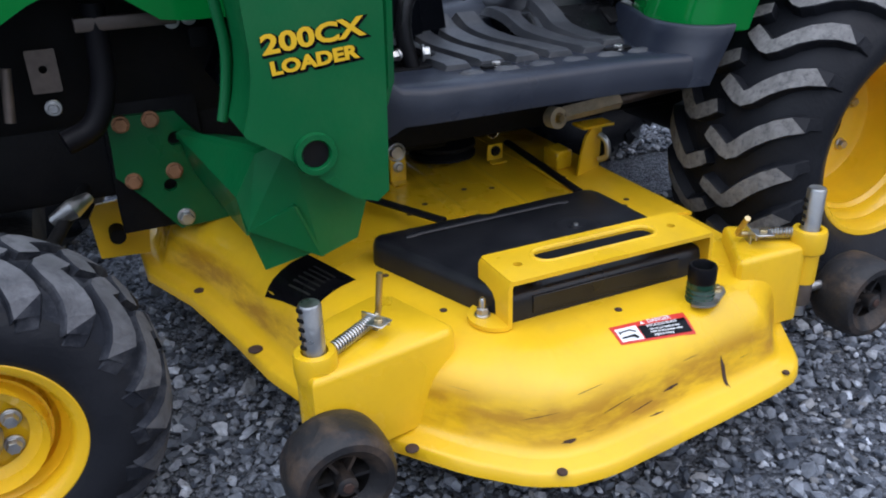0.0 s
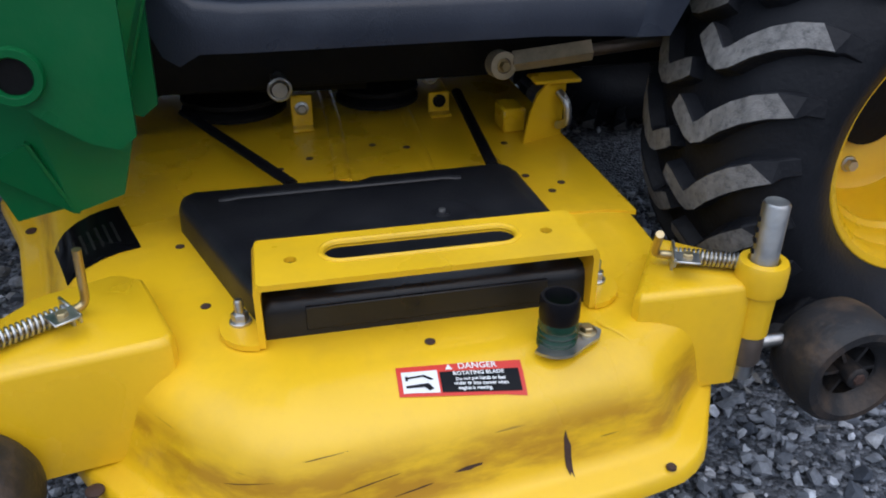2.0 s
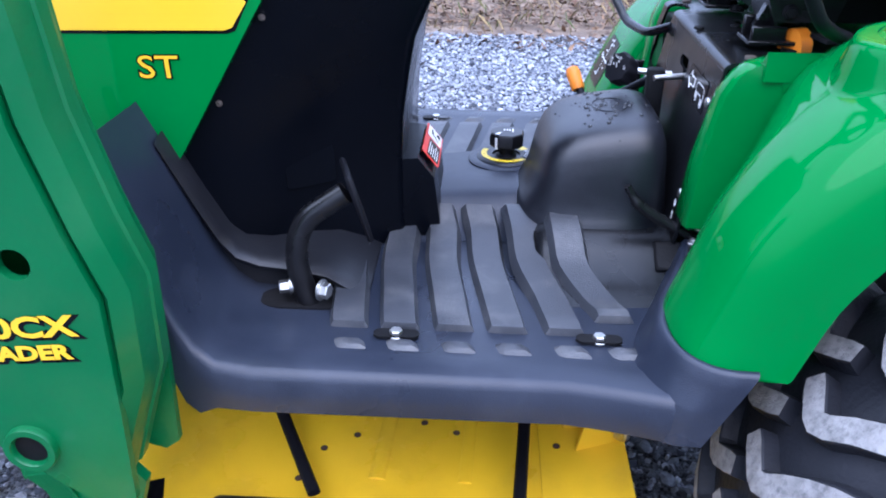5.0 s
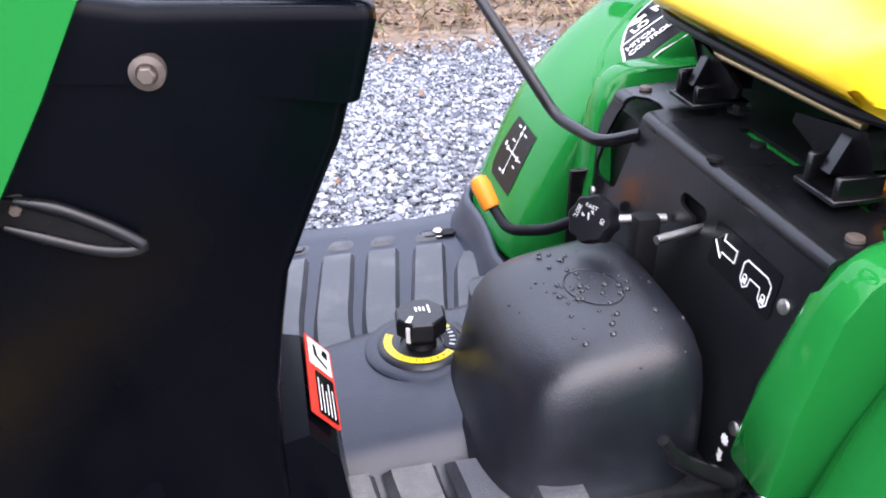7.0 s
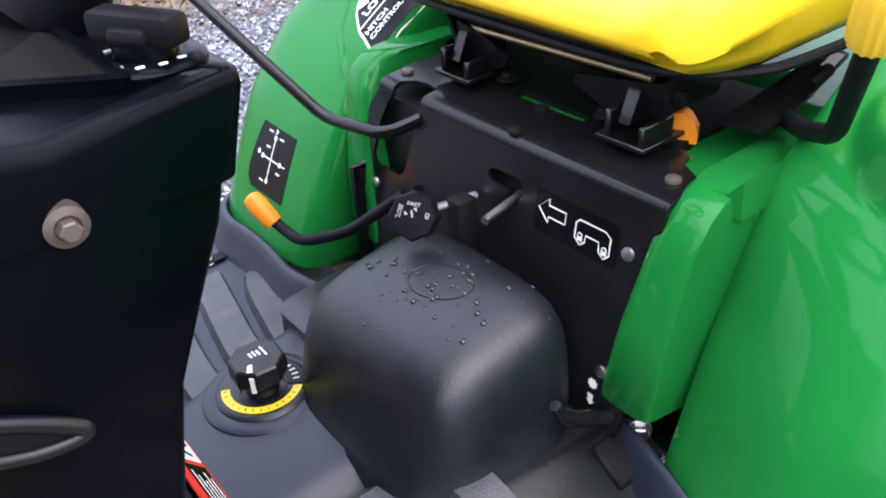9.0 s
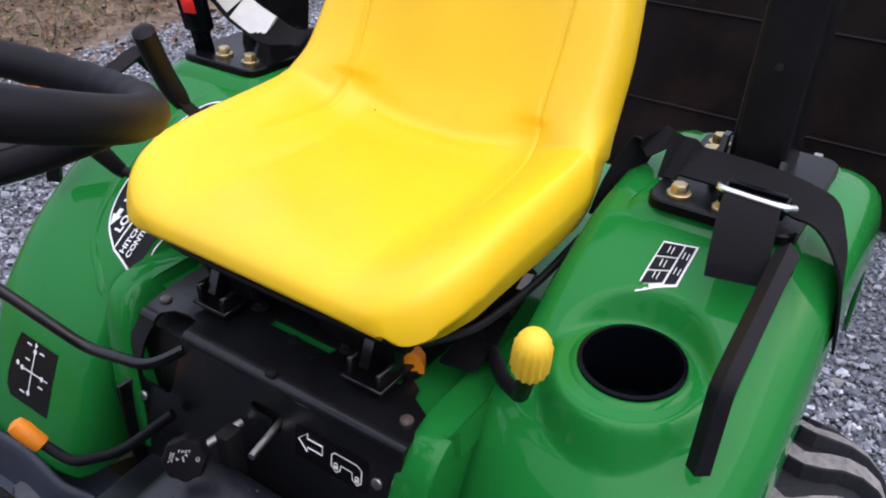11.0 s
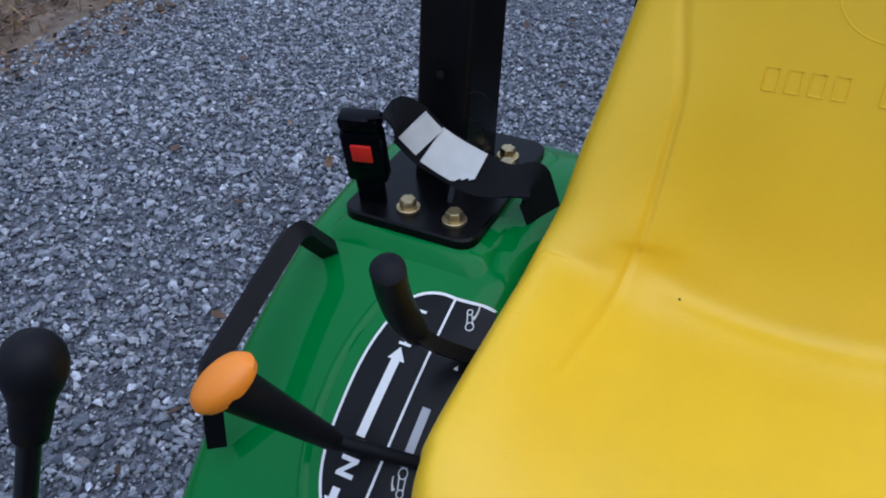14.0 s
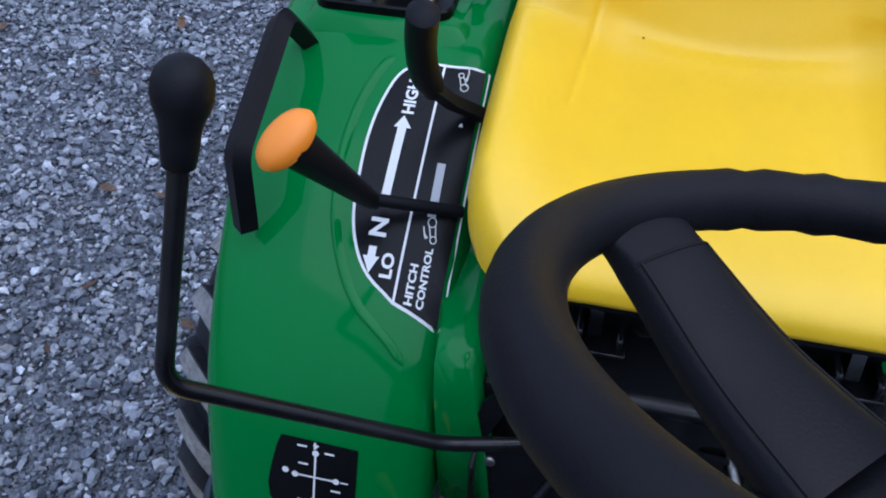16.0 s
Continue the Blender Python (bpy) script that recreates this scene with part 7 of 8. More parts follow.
def build_seat():
    # centre line (x, z), half width and bolster height, from the front lip over the cushion and up the back
    st = [(-0.2452, 0.8765, 0.23, 0.001), (-0.2465, 0.883, 0.23, 0.002), (-0.240, 0.896, 0.228, 0.007), (-0.222, 0.905, 0.226, 0.016), (-0.195, 0.910, 0.225, 0.027), (-0.155, 0.912, 0.2265, 0.037), (-0.10, 0.911, 0.2275, 0.043), (-0.05, 0.910, 0.2285, 0.0455), (0.0, 0.911, 0.229, 0.0465), (0.036, 0.914, 0.229, 0.0465), (0.060, 0.921, 0.228, 0.046), (0.077, 0.933, 0.2255, 0.044), (0.090, 0.953, 0.222, 0.040), (0.103, 0.985, 0.218, 0.030), (0.117, 1.03, 0.2145, 0.019), (0.131, 1.08, 0.2075, 0.009), (0.147, 1.14, 0.1985, -0.002), (0.161, 1.20, 0.187, -0.009), (0.173, 1.26, 0.174, -0.013), (0.185, 1.31, 0.156, -0.014), (0.20, 1.335, 0.125, -0.014)]
    c = smooth_path([(x, 0, z) for x, z, _, _ in st], 6)
    aux = smooth_path([(w, b, 0) for _, _, w, b in st], 6)
    n = len(c)
    rings = []
    for i in range(n):
        t = (c[min(i + 1, n - 1)] - c[max(i - 1, 0)]).normalized()
        nrm = Vector((-t.z, 0, t.x))
        w, b = aux[i].x, aux[i].y
        if c[i].x < -0.170:
            # front corners rounded in plan
            w = min(w, 0.145 + math.sqrt(max(0, 0.0785 ** 2 - (c[i].x + 0.170) ** 2)))
        on_back = ease((c[i].z - 0.925) / 0.06)
        up_side = max(0.0, nrm.z) * (1 - on_back)
        r, rh = 0.019 + 0.006 * on_back, 0.006 + 0.036 * up_side + 0.034 * on_back
        # stitched fold lines: along the wings of the back, and curving out over the cushion
        back_groove = 0.136 + 0.02 * ease((c[i].z - 1.08) / 0.12)
        seat_groove = 0.143 + 0.10 * max(0, 0.07 - c[i].x) + 1.1 * max(0, -0.055 - c[i].x) ** 1.15
        groove = seat_groove + (back_groove - seat_groove) * on_back
        depth = 0.0042 * ease((c[i].x + 0.125) / 0.09) * (0.75 + 0.25 * on_back)
        y0 = 0.105 - 0.02 * on_back
        half = []
        for k in range(101):
            y = (w - r) * k / 100
            q = ease((y - y0) / max(0.02, w - r - y0))
            crease = 0.0045 * math.exp(-((c[i].x - 0.070 - 1.0 * y * y) / 0.010) ** 2) * ease((0.165 - y) / 0.03) * (1 if c[i].z < 0.96 else 0)
            g = depth * math.exp(-((y - groove) / 0.0034) ** 2) * ease((w - r * 0.6 - groove) / 0.02)
            half.append((y, b * q - g - crease, 0))
        for k in range(1, 13):
            a = math.pi / 2 * k / 12
            half.append((w - r + r * math.sin(a), b, rh * (1 - math.cos(a))))
        low = 0.862
        # the rolled front edge keeps one height round the corners
        roll = 0.862 + 0.0145 * ease((-0.12 - c[i].x) / 0.10)
        side = []
        fall = Vector((0, 0, -max(0.0, nrm.z))).lerp(-nrm, on_back)
        for y, h, drop in half:
            p = c[i] + nrm * h + fall * drop
            p.z = max(p.z, min(roll, c[i].z))
            side.append((y, p))
        # under edge
        thick = 0.040 + 0.012 * ease((c[i].z - 1.0) / 0.1)
        for y, f in ((w - 0.002, 0.35), (w - 0.008, 0.8), (w - 0.022, 1.0), (w * 0.55, 1.0), (0, 1.0)):
            pan = Vector((max(c[i].x, -0.224), 0, low))
            pan = c[i].lerp(pan, f) if f < 1 else pan
            shell = c[i] + nrm * (b - rh - (thick + b - rh) * f)
            q = shell if c[i].x > 0.085 else pan.lerp(shell, ease((c[i].x - 0.03) / 0.055))
            if f < 1 and c[i].x <= 0.085:
                q = side[len(half) - 1][1].lerp(pan.lerp(shell, ease((c[i].x - 0.03) / 0.055)), f)
            side.append((y, q))
        # the back leans a little to the near side
        lean = -0.0045 * ease((c[i].z - 0.95) / 0.14)
        loop = [Vector((p.x, lean + y, p.z)) for y, p in side]
        loop += [Vector((p.x, lean - y, p.z)) for y, p in reversed(side[1:-1])]
        rings.append(loop)
    cushion = part("seat", loft(rings), VINYL, tractor, "yellow vinyl bucket seat with moulded creases", sharp=125)
    seat = cushion
    tree = tree_of(cushion)
    hit = tree.ray_cast(Vector((0.074, 0.093, 1.1)), Vector((0, 0, -1)))[0]
    part("speck", revolve([(0.0016, -0.0005), (0.001, 0.0006), (0.0001, 0.0008)], 8, axis_to(hit, (-0.4, 0, 1))), RUST, seat)
    # black edge trim under the cushion
    lip = []
    for y, x in ((0.218, 0.05), (0.222, -0.05), (0.216, -0.14), (0.205, -0.176), (0.182, -0.206), (0.145, -0.224), (0.08, -0.2285), (0, -0.229), (-0.08, -0.2285), (-0.145, -0.224), (-0.182, -0.206), (-0.205, -0.176), (-0.216, -0.14), (-0.222, -0.05), (-0.218, 0.05)):
        lip.append((x, y, 0.8575))
    part("edge_trim", tube(smooth_path(lip, 4), 0.0046, 8), GRIP, seat, "black rubber edge trim")
    part("seat_pan", box(-0.205, 0.10, -0.19, 0.19, 0.846, 0.864, 0.008), GLOSS_BLACK, seat, "black steel seat pan")
    part("back_shell", turned(box(-0.012, 0.012, -0.17, 0.17, -0.19, 0.19, 0.01), Matrix.Translation((0.195, 0, 1.10)) @ pose(0, 0, 0, 0, 11, 0)), GLOSS_BLACK, seat)
    # moulded emblem and lettering band, left plain
    for k in range(10):
        if k == 4:
            continue
        y, z = 0.066 - 0.0172 * k, 1.116 + 0.0005 * k
        ring = [Vector((0.02, y - 0.0055 * cu, z + 0.0085 * cv)) for cu, cv in ((-1, -1), (-1, 1), (1, 1), (1, -1), (-1, -1))]
        part("moulded_bar", tube(laid_path(ring, tree, (1, 0, 0), -0.0002), 0.0011, 6), VINYL, cushion)
    for ru, rv, a0, a1 in ((0.044, 0.034, 180, 360), (0.018, 0.012, 20, 200)):
        oval = [Vector((0.02, -0.010 + ru * math.cos(a), 1.188 + rv * math.sin(a))) for a in (radians(a0 + (a1 - a0) * k / 18) for k in range(19))]
        part("moulded_emblem", tube(laid_path(oval, tree, (1, 0, 0), -0.0007), 0.0012, 6), VINYL, cushion)


def build_roll_bar():
    bar = thing("roll_bar", (0.16, 0, 0.93), "black steel roll bar bolted to both fenders", "roll bar")
    for s in (-1, 1):
        yc = s * 0.362
        back = 0.0 if s > 0 else -0.018
        pl = part("base_plate", loft([[Vector((x + back, y, z)) for x, y in rrect(0.050, 0.258, yc - 0.074, yc + 0.074, 0.018)] for z in (0.930, 0.939)] + [[Vector((x + back, y, 0.941)) for x, y in rrect(0.052, 0.256, yc - 0.072, yc + 0.072, 0.017)]]), MOUNT_BLACK, bar, "black mounting plate")
        for x, y in ((0.078, 0.371), (0.078, 0.319), (0.211, 0.319), (0.186, 0.309)) if s > 0 else ((0.052, 0.364), (0.055, 0.316), (0.203, 0.309), (0.163, 0.311)):
            part("plate_bolt", hex_bolt((x, s * y, 0.941), (0, 0, 1), 0.0088, 0.0095, 1.42), BRASS, pl, "yellow zinc flange bolt")
        y0, y1 = s * 0.365 - 0.027, s * 0.365 + 0.027
        rows = []
        for z, dx in ((0.940, 0), (1.25, 0.045), (1.75, 0.10)):
            rows.append([Vector((x + dx, y, z)) for x, y in rrect(0.130, 0.220, y0 - 0.002, y1 + 0.002, 0.008)])
        post = part("post", loft(rows), MOUNT_BLACK, bar, "square black steel post", sharp=50)
        part("post_hole", revolve([(0.0045, 0), (0.0045, 0.0008), (0.001, 0.001)], 14, axis_to((0.1445, s * 0.365, 1.06), (-1, 0, 0.14))), DARK, post)
        part("post_gusset", plate([(0.105, 0.941), (0.134, 0.941), (0.140, 0.985), (0.128, 0.985)], [], lambda u, v, d: Vector((u, s * 0.335 + d, v)), 0.006), GLOSS_BLACK, bar)
    part("cross_bar", box(0.235, 0.31, -0.39, 0.39, 1.74, 1.80, 0.008), TOWER_BLACK, bar)
    belt = thing("seat_belt", (0.08, 0.39, 0.94), "black seat belt buckle with red button and silver label", "seat belt")
    m = frame_at((0.066, 0.408, 1.002), (0.25, -1, 0.0), (-0.25, 0.1, 1))
    body = part("buckle", turned(box(-0.021, 0.021, -0.030, 0.034, -0.010, 0.010, 0.005), m), TOWER_BLACK, belt, "black plastic buckle")
    part("button", turned(box(-0.0105, 0.0105, 0.000, 0.021, 0.009, 0.0125, 0.002), m), RED_BUTTON, body, "red release button")
    part("buckle_head", turned(box(-0.021, 0.021, 0.034, 0.050, -0.012, 0.009, 0.005), m), TOWER_BLACK, body)
    part("buckle_stem", turned(box(-0.015, 0.013, -0.066, -0.026, -0.006, 0.006, 0.003), m), TOWER_BLACK, body)
    strap = smooth_path([(0.065, 0.405, 1.041), (0.077, 0.390, 1.040), (0.089, 0.374, 1.033), (0.0965, 0.354, 1.0095), (0.1045, 0.334, 0.994), (0.110, 0.308, 0.981), (0.119, 0.286, 0.9745), (0.130, 0.262, 0.972)], 5)
    part("webbing", ribbon(strap, [(0.62 + 0.2 * ease((k - 18) / 12), 0.34 - 0.84 * ease((k - 3) / 8) + 0.25 * ease((k - 18) / 12), -0.4 + 0.9 * ease((k - 3) / 8) - 0.44 * ease((k - 20) / 12)) for k in range(len(strap))], 0.046, 0.002), BELT, belt, "black webbing strap")
    strap = smooth_path([(0.124, 0.275, 0.9735), (0.1285, 0.264, 0.9725), (0.1315, 0.258, 0.967), (0.137, 0.254, 0.950), (0.142, 0.248, 0.925), (0.140, 0.237, 0.895), (0.132, 0.230, 0.860)], 5)
    part("webbing", ribbon(strap, [(0.82, -0.25, 0.06)] * len(strap), 0.050, 0.002), BELT, belt, "black webbing folded down beside the seat")
    lm = smooth_path([(0.0905, 0.3690, 1.0315), (0.0935, 0.3620, 1.0220), (0.0965, 0.3545, 1.0125)], 3)
    part("silver_tag", ribbon(lm, [0.58, -0.66, 0.42], 0.036, 0.0056), SILVER_TAPE, belt, "worn silver label")
    lm = smooth_path([(0.0985, 0.3530, 1.0095), (0.1050, 0.3330, 0.9945), (0.1100, 0.3080, 0.9825)], 3)
    part("silver_tag", ribbon(lm, [0.60, -0.50, 0.55], 0.040, 0.0062), SILVER_TAPE, belt)
    part("loose_cord", tube([Vector((0.150, 0.330, 1.03)) + Vector((0.006 * math.cos(a), -0.014 * math.cos(a), 0.016 * math.sin(a))) for a in (2 * math.pi * k / 20 for k in range(21))], 0.0006, 5, caps=False), GRIP, belt)
    left = thing("seat_belt", (0.08, -0.39, 0.94), "black seat belt webbing with bright steel bar on the fender", "seat belt")
    path = smooth_path([(0.088, -0.226, 0.870), (0.100, -0.232, 0.905), (0.118, -0.243, 0.942), (0.126, -0.253, 0.962), (0.118, -0.265, 0.965), (0.108, -0.276, 0.960)], 5)
    part("webbing", ribbon(path, [(0.75, -0.62, 0.2)] * 14 + [(0.8, -0.45, 0.35)] * 4 + [(0.75, -0.2, 0.6)] * 10, 0.038, 0.0022), BELT, left, "black webbing folded over beside the seat")
    path = smooth_path([(0.104, -0.280, 0.957), (0.098, -0.305, 0.960), (0.090, -0.345, 0.963), (0.084, -0.385, 0.964), (0.074, -0.425, 0.962), (0.060, -0.455, 0.955), (0.048, -0.478, 0.925), (0.044, -0.488, 0.885), (0.058, -0.492, 0.840)], 6)
    part("webbing", ribbon(path, [(0.45, -0.1, 0.85)] * 3 + [(0.7, 0.1, 0.6)] * 4 + [(0.92, 0.18, 0.25)] * 60, 0.050, 0.0028), BELT, left, "wide black webbing strap")
    part("adjuster", turned(box(-0.031, 0.031, -0.017, 0.015, -0.007, 0.004, 0.004), frame_at((0.034, -0.393, 0.970), (0.03, -1, -0.03), (1, 0.05, 0.12))), TOWER_BLACK, left, "black strap adjuster")
    part("adjuster_rib", turned(box(-0.028, 0.028, -0.003, 0.003, 0.003, 0.008, 0.002), frame_at((0.040, -0.393, 0.971), (0.03, -1, -0.03), (1, 0.05, 0.12))), TOWER_BLACK, left)
    part("steel_bar", tube(rounded([(0.038, -0.357, 0.972), (0.021, -0.363, 0.977), (0.018, -0.423, 0.976), (0.032, -0.429, 0.971)], 0.007), 0.0038, 10), ZINC_BRIGHT, left, "bright steel adjuster bar")
    part("strap_tail", ribbon(smooth_path([(0.020, -0.394, 0.975), (0.004, -0.396, 0.970), (-0.016, -0.400, 0.958), (-0.034, -0.404, 0.938), (-0.040, -0.406, 0.922)], 4), [0.05, -1, 0.0], 0.052, 0.003), BELT, left)
    part("post_bracket", plate([(0.100, 0.941), (0.132, 0.941), (0.137, 0.968), (0.120, 0.975)], [], lambda u, v, d: Vector((u, -0.398 + d, v)), 0.005), GLOSS_BLACK, left)


RED_BUTTON = pbr("red_button_plastic", (0.72, 0.018, 0.012), 0.4, var=0.05, bump=0.0)
ZINC_BRIGHT = pbr("bright_steel", (0.80, 0.80, 0.80), 0.22, metal=1, var=0.05, bump=0.0)


def build_levers():
    # yellow-topped lever at the near fender
    lev = part("deck_lever", tube(rounded([(-0.115, -0.205, 0.800), (-0.170, -0.250, 0.822), (-0.200, -0.285, 0.840), (-0.262, -0.322, 0.935)], 0.016), 0.0075, 12), GRIP, tractor, "black flat lever with a ribbed yellow knob")
    a, b = Vector((-0.255, -0.318, 0.925)), Vector((-0.272, -0.328, 0.972))
    rings = []
    for t, r in ((0, 0.009), (0.04, 0.0135), (0.15, 0.0148), (0.7, 0.0142), (0.88, 0.0115), (0.98, 0.006), (1, 0.002)):
        m = axis_to(a.lerp(b, t), b - a)
        rings.append([m @ Vector(((r + 0.0007 * math.cos(16 * k * math.pi / 32) * (1 if t < 0.8 else 0)) * math.cos(k * math.pi / 32), (r + 0.0007 * math.cos(16 * k * math.pi / 32) * (1 if t < 0.8 else 0)) * math.sin(k * math.pi / 32), 0)) for k in range(64)])
    part("lever_knob", loft(rings), KNOB_YELLOW, lev, "ribbed yellow knob")
    gd = part("lever_guard", plate([(-0.166, -0.176), (-0.160, -0.212), (-0.130, -0.214), (0.015, -0.186), (0.020, -0.176), (-0.023, -0.166)], [], lambda u, v, d: Vector((u, v, 0.806 + 0.06 * (u + 0.16) - d)), 0.004), GLOSS_BLACK, lev)
    part("guard_label", flat_shape([[(-0.016, -0.006), (0.016, -0.006), (0.016, 0.005), (-0.016, 0.005)]], frame_at((-0.010, -0.184, 0.8166), (1, 0.2, 0.06), (-0.2, 1, 0)), 0.0006), WHITE, gd)
    part("guard_spring", tube([(-0.075, -0.200, 0.815), (-0.040, -0.196, 0.819)], 0.006, 12), DARK, gd)
    # orange-topped range lever on the far fender
    p0, p1, p3 = Vector((-0.125, 0.238, 0.838)), Vector((-0.157, 0.318, 0.868)), Vector((-0.216, 0.362, 0.975))
    lev = part("range_lever", tube([p0, p1], 0.0062, 12), GRIP, tractor, "black lever with an orange capped grip")
    d = (p3 - p1).normalized()
    part("lever_boot", tube([p1 - d * 0.01, p1, p1.lerp(p3, 0.45), p1.lerp(p3, 0.85), p3], [0.0072, 0.0095, 0.0135, 0.0175, 0.0190], 20), GRIP, lev)
    n = Vector((-0.45, 0.30, 0.85)).normalized()
    wide = Vector((0.75, -0.60, 0))
    wide = (wide - n * wide.dot(n)).normalized()
    m = frame_at(p3, wide, n.cross(wide))
    part("orange_cap", turned(revolve([(0.0195, -0.008), (0.0210, 0.0), (0.0190, 0.008), (0.0140, 0.0135), (0.007, 0.0165), (0.0005, 0.0172)], 32), m @ Matrix.Diagonal((1.42, 0.92, 0.75, 1))), ORANGE, lev, "orange rubber cap")
    # hitch lever
    lev = part("hitch_lever", tube([(-0.035, 0.236, 0.885), (-0.066, 0.262, 0.920), (-0.086, 0.280, 0.950)], 0.0115, 4, flat=0.7), GRIP, tractor, "black hitch control lever")
    part("lever_grip", tube(smooth_path([(-0.078, 0.276, 0.938), (-0.090, 0.282, 0.968), (-0.104, 0.281, 1.005), (-0.116, 0.276, 1.035), (-0.120, 0.274, 1.044)], 3), [0.010, 0.0125] + [0.0138] * 9 + [0.0105, 0.003], 16), GRIP, lev)
    # loader control stick
    js = part("loader_stick", tube(JOY, 0.0068, 12), GLOSS_BLACK, tractor, "bent black loader control rod")
    d = (JOY[-1] - JOY[-4]).normalized()
    e = JOY[-1]
    knob = ((-0.012, 0.0076), (-0.010, 0.0102), (0.004, 0.0116), (0.014, 0.0122), (0.021, 0.0142), (0.027, 0.0166), (0.034, 0.0180), (0.042, 0.0178), (0.049, 0.0152), (0.054, 0.0108), (0.057, 0.005), (0.0575, 0.001))
    part("stick_knob", tube([e + d * a for a, _ in knob], [r for _, r in knob], 24), GRIP, js, "round black rubber knob", sharp=60)


JOY = rounded([(-0.262, 0.100, 0.752), (-0.292, 0.125, 0.735), (-0.312, 0.210, 0.735), (-0.405, 0.392, 0.905), (-0.347, 0.366, 1.070)], 0.020)
build_panel()
for side in (-1, 1):
    build_fender(side)
build_seat()
build_roll_bar()
build_levers()

# ---- loader mount and the implement standing behind ----
def build_coupler():
    m = axis_to((0.440, -0.242, 0.775), (0.15, 0.1, 1))
    c = part("remote_coupler", revolve([(0.012, -0.30), (0.012, 0.0), (0.019, 0.002), (0.020, 0.030), (0.016, 0.036), (0.016, 0.044), (0.018, 0.047), (0.018, 0.062), (0.014, 0.068), (0.001, 0.069)], 20, m), WASHER, tractor, "grey capped hydraulic coupler", sharp=40)
    part("coupler_tab", turned(box(-0.003, 0.003, 0.014, 0.034, 0.042, 0.056, 0.002, 1), m), GRIP, c)


def build_loader():
    ld = thing("loader_mount", (-0.96, -0.45, 0.31), "green painted steel loader mounting tower beside the hood", "loader mount")
    outer = [(-1.007, 0.474), (-1.046, 0.500), (-1.049, 0.506), (-1.039, 0.537), (-1.033, 0.570), (-1.031, 0.600), (-1.034, 0.650), (-1.032, 0.75), (-1.03, 0.95), (-0.925, 0.95), (-0.912, 0.80), (-0.888, 0.703), (-0.868, 0.640), (-0.870, 0.52), (-0.874, 0.405), (-0.890, 0.393), (-0.916, 0.401), (-0.948, 0.424), (-0.981, 0.452)]
    outer = outer[::-1]
    y0 = -0.541
    face = part("side_plate", plate(outer, [circle(-0.937, 0.675, 0.0155, 20)], lambda u, v, d: Vector((u, y0 + d, v)), 0.010), GREEN_CAST, ld, "flat green side plate")
    part("back_plate", plate([(u + 0.012, v) for u, v in outer], [], lambda u, v, d: Vector((u, -0.450 + d, v)), 0.010), GREEN_CAST, ld)
    edge = [(-0.918, 0.95), (-0.902, 0.80), (-0.878, 0.703), (-0.858, 0.640), (-0.861, 0.54), (-0.882, 0.48), (-0.905, 0.41)]
    part("rear_web", loft([[Vector((x + dx, y, z)) for dx, y in ((-0.004, -0.536), (0.010, -0.520), (0.014, -0.500), (0.012, -0.470), (0.004, -0.445), (-0.010, -0.445), (-0.010, -0.53))] for x, z in edge]), GREEN_CAST, ld, sharp=25)
    part("web_rib", loft([[Vector((x + dx, y, z)) for dx, y in ((0.011, -0.492), (0.016, -0.487), (0.016, -0.470), (0.008, -0.465))] for x, z in edge]), GREEN_CAST, ld, sharp=25)
    lead = [(-1.03, 0.95), (-1.032, 0.75), (-1.034, 0.650), (-1.031, 0.600), (-1.033, 0.570), (-1.039, 0.537), (-1.049, 0.506)]
    part("front_web", loft([[Vector((x, y, z)) for x, z in lead] + [Vector((x + 0.010, y, z)) for x, z in reversed(lead)] for y in (-0.533, -0.49, -0.44)]), GREEN_CAST, ld)
    part("web_flange", tube(smooth_path([(-1.050, -0.445, 0.70), (-1.045, -0.445, 0.64), (-1.040, -0.445, 0.59), (-1.046, -0.445, 0.54), (-1.056, -0.447, 0.50)], 5), 0.007, 10), GREEN_CAST, ld)
    # pivot tube
    pv = axis_to((-0.967, -0.530, 0.470), (0, -1, 0))
    ring_of = lambda r, z: [pv @ Vector((r * math.cos(2 * math.pi * k / 40), r * math.sin(2 * math.pi * k / 40), z)) for k in range(40)]
    part("pivot_tube", loft([ring_of(r, z) for r, z in ((0.0265, -0.02), (0.0268, 0.016), (0.0255, 0.019), (0.0190, 0.019), (0.0175, 0.017), (0.0172, -0.04))], cap0=False, cap1=False), GREEN_CAST, ld, "round green pivot tube", sharp=50)
    part("tube_bore", loft([ring_of(r, z) for r, z in ((0.0172, 0.0120), (0.0170, 0.0116), (0.001, 0.0114))]), DARK, ld)
    # lower foot, its folded facet and the arm that runs in to the frame
    def slab(loop, back):
        bm = B()
        f = [bm.verts.new(p) for p in loop]
        g = [bm.verts.new(Vector(p) + Vector(back)) for p in loop]
        bm.faces.new(f)
        bm.faces.new(g[::-1])
        for i in range(len(f)):
            j = (i + 1) % len(f)
            bm.faces.new((f[i], g[i], g[j], f[j]))
        bmesh.ops.triangulate(bm, faces=[q for q in bm.faces if len(q.verts) > 4])
        bmesh.ops.recalc_face_normals(bm, faces=bm.faces)
        return bm
    foot = [(-1.024, -0.462, 0.456), (-0.985, -0.490, 0.475), (-0.930, -0.492, 0.440), (-0.888, -0.490, 0.380), (-0.905, -0.489, 0.324), (-0.958, -0.487, 0.306), (-0.989, -0.490, 0.386), (-1.046, -0.462, 0.352), (-1.055, -0.458, 0.400)]
    part("mount_foot", slab(foot, (0.0, 0.014, 0.0)), GREEN_CAST, ld, "bent green foot plate", sharp=12)
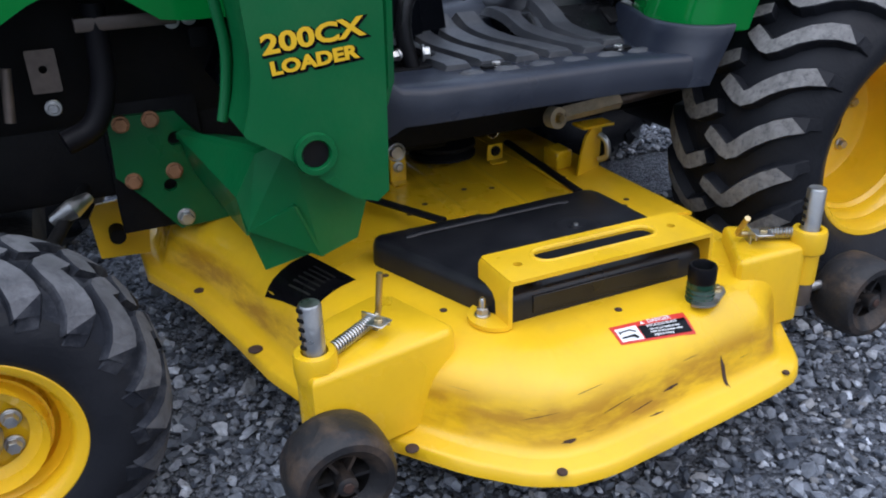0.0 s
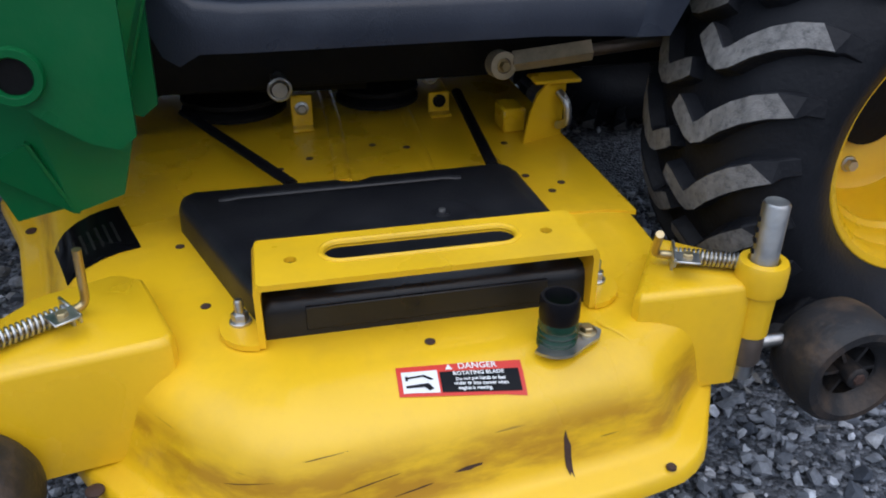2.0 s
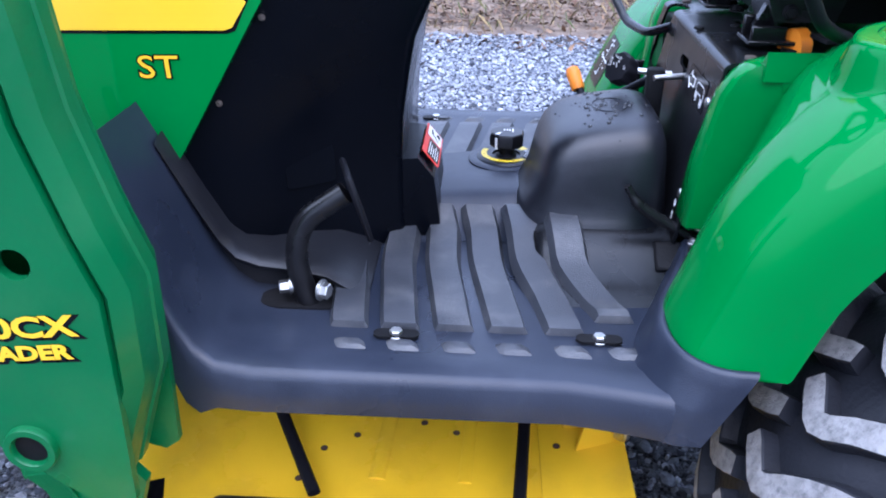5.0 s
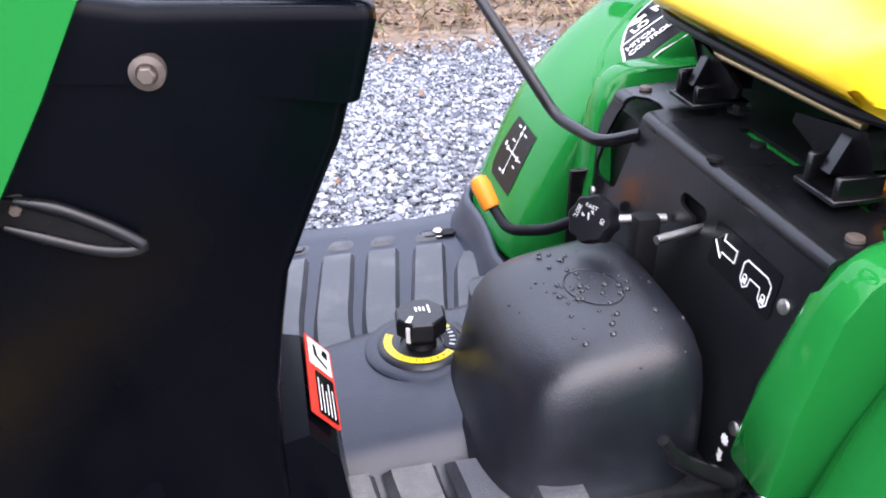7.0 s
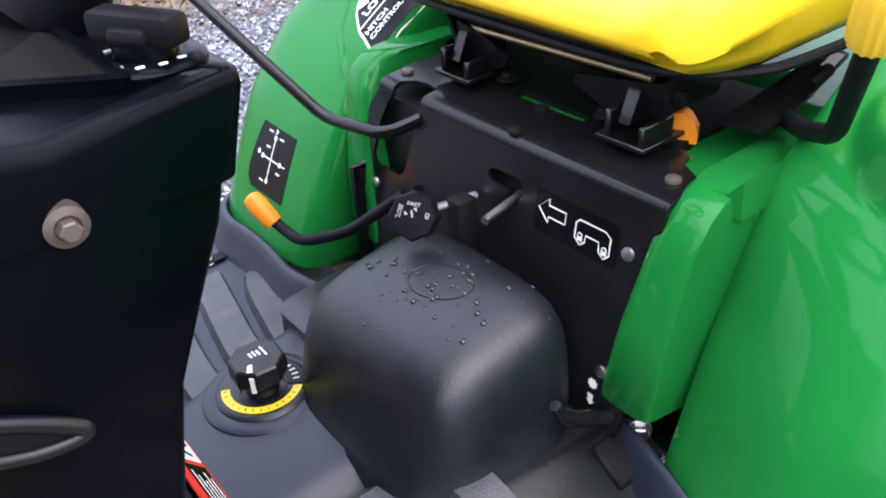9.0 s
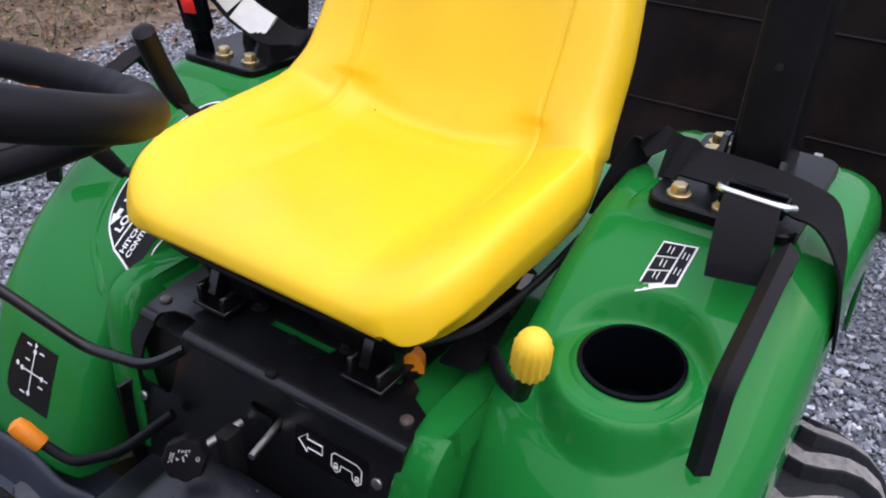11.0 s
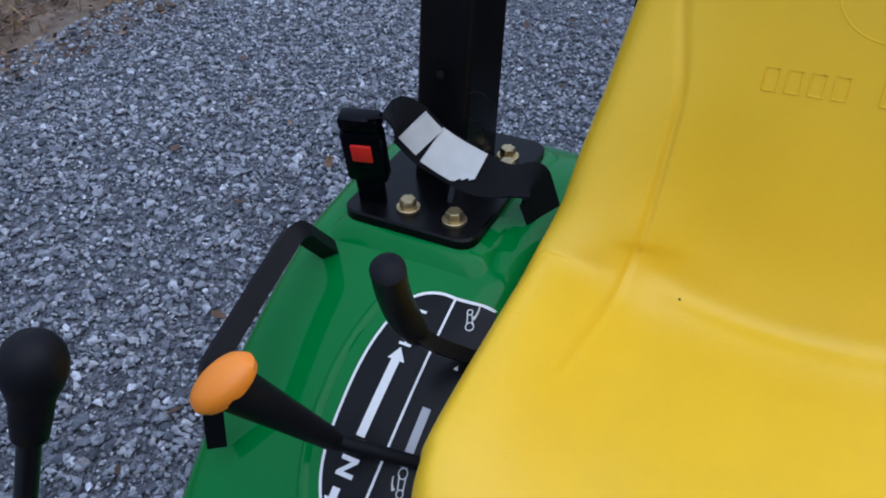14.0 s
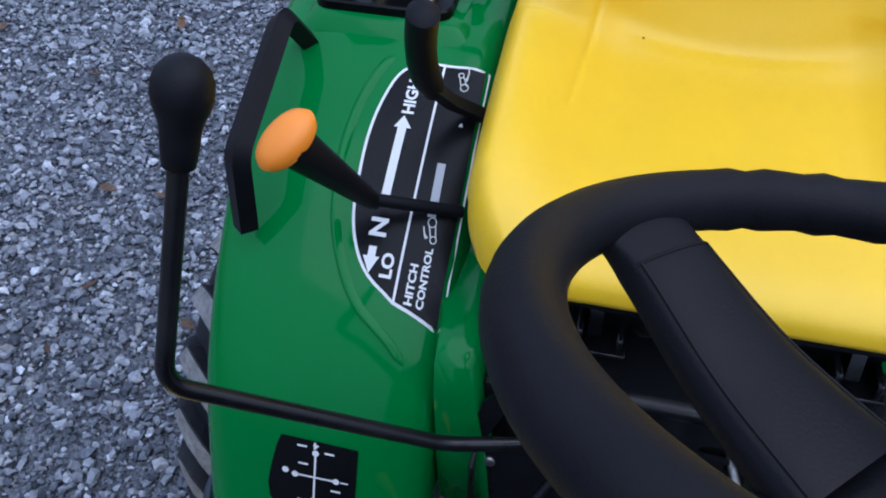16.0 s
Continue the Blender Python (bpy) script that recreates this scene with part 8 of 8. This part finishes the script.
    facet = [(-0.989, -0.488, 0.387), (-0.958, -0.485, 0.307), (-1.027, -0.455, 0.283), (-1.047, -0.460, 0.352)]
    part("foot_facet", slab([(x, y + 0.010 + (0.012 if i == 0 else 0.006 if i == 1 else 0), z) for i, (x, y, z) in enumerate(facet)], (0.004, 0.014, 0.004)), GREEN_CAST, ld, sharp=12)
    part("foot_return", slab([(-0.989, -0.490, 0.387), (-0.958, -0.487, 0.307), (-0.958, -0.455, 0.311), (-0.989, -0.455, 0.391)], (0.005, 0.0, -0.002)), GREEN_CAST, ld, sharp=12)
    arm = [(-1.024, -0.462, 0.456), (-1.055, -0.458, 0.400), (-1.048, -0.460, 0.345), (-1.035, -0.184, 0.284), (-1.068, -0.168, 0.345), (-1.086, -0.157, 0.412)]
    part("cross_arm", slab(arm, (0.012, 0.004, 0.004)), GREEN_CAST, ld, "green cross arm", sharp=20)
    part("arm_top", slab([(-1.024, -0.462, 0.456), (-1.086, -0.157, 0.412), (-1.02, -0.157, 0.400), (-0.95, -0.462, 0.456)], (0.0, 0.0, -0.010)), GREEN_CAST, ld)
    fp = [(-1.182, 0.442), (-1.08, 0.440), (-1.00, 0.33), (-0.90, 0.375), (-0.855, 0.37), (-0.86, 0.335), (-1.01, 0.245), (-1.10, 0.240), (-1.145, 0.300), (-1.185, 0.345)]
    pl = part("frame_plate", plate(fp, [circle(-1.085, 0.395, 0.012, 14), circle(-1.105, 0.318, 0.011, 14)], lambda u, v, d: Vector((u, -0.128 + d, v)), 0.012), GREEN_CAST, ld, "dark green bolted frame plate")
    for x, z in ((-1.163, 0.430), (-1.118, 0.432), (-1.160, 0.335), (-1.095, 0.342), (-0.915, 0.362), (-0.880, 0.358)):
        part("frame_bolt", hex_bolt((x, -0.128, z), (0, -1, 0), 0.0115, 0.009, 1.2), COPPER, pl, "primer-coloured bolt")
    part("frame_nut", hex_bolt((-1.089, -0.128, 0.259), (0, -1, 0), 0.012, 0.012, 1.25), ZINC, pl)
    # lettering with a black shadow
    for bold, mat_, off, dx, dz in ((0.0026, DECAL_BLACK, 0.0008, 0.0018, -0.0018), (0.0010, LETTER_YELLOW, 0.0016, 0, 0)):
        for txt, x, z, sz, wid in (("200CX", -0.956, 0.609, 0.0305, 1.38), ("LOADER", -0.957, 0.5815, 0.0212, 1.30)):
            t = letters(txt, sz, bold)
            turned(t, frame_at((x + dx, y0 - off, z + dz), (1, 0, 0.09), (0.12, 0, 1)) @ Matrix.Diagonal((wid, 1, 1, 1)))
            part("lettering", t, mat_, face)
    part("caution_label", plate(rrect(-1.000, -0.965, 0.745, 0.790, 0.004), [], lambda u, v, d: Vector((u, y0 - 0.001 + d, v)), 0.0008), ORANGE, face)


def build_panel_behind():
    im = thing("trailer_gate", (1.9, -0.9, 0.05), "dark rusted sheet-steel trailer gate standing on the gravel", "trailer gate")
    out = [(0.62, 0.06), (0.62, 0.74), (0.50, 0.86), (-2.2, 0.92), (-2.2, 0.06)]
    sh = part("gate_sheet", plate(out, [], lambda u, v, d: Vector((1.90 + d + 0.10 * (v - 0.06), u, v)), 0.02), PANEL_RUST, im, "dark rusty sheet")
    for z in (0.30, 0.62):
        part("gate_rib", tube([(1.895 + 0.10 * (z - 0.06), 0.60, z), (1.895 + 0.10 * (z - 0.06), -2.2, z)], 0.008, 8, flat=0.6), PANEL_RUST, im)
    part("gate_foot", box(1.90, 1.94, 0.45, 0.55, -0.01, 0.08), PANEL_RUST, im)
    part("gate_foot", box(1.90, 1.94, -2.0, -1.9, -0.01, 0.08), PANEL_RUST, im)
    part("reflector", plate(rrect(-0.215, -0.190, 0.240, 0.258, 0.003), [], lambda u, v, d: Vector((1.905 + d, u, v)), 0.006), SILVER_TAPE, im, "small pale reflector")
    part("red_lamp", revolve([(0.006, 0), (0.0055, 0.004), (0.001, 0.005)], 14, axis_to((1.905, 0.02, 0.20), (-1, 0, 0))), RED, im)


build_coupler()
build_loader()
build_panel_behind()
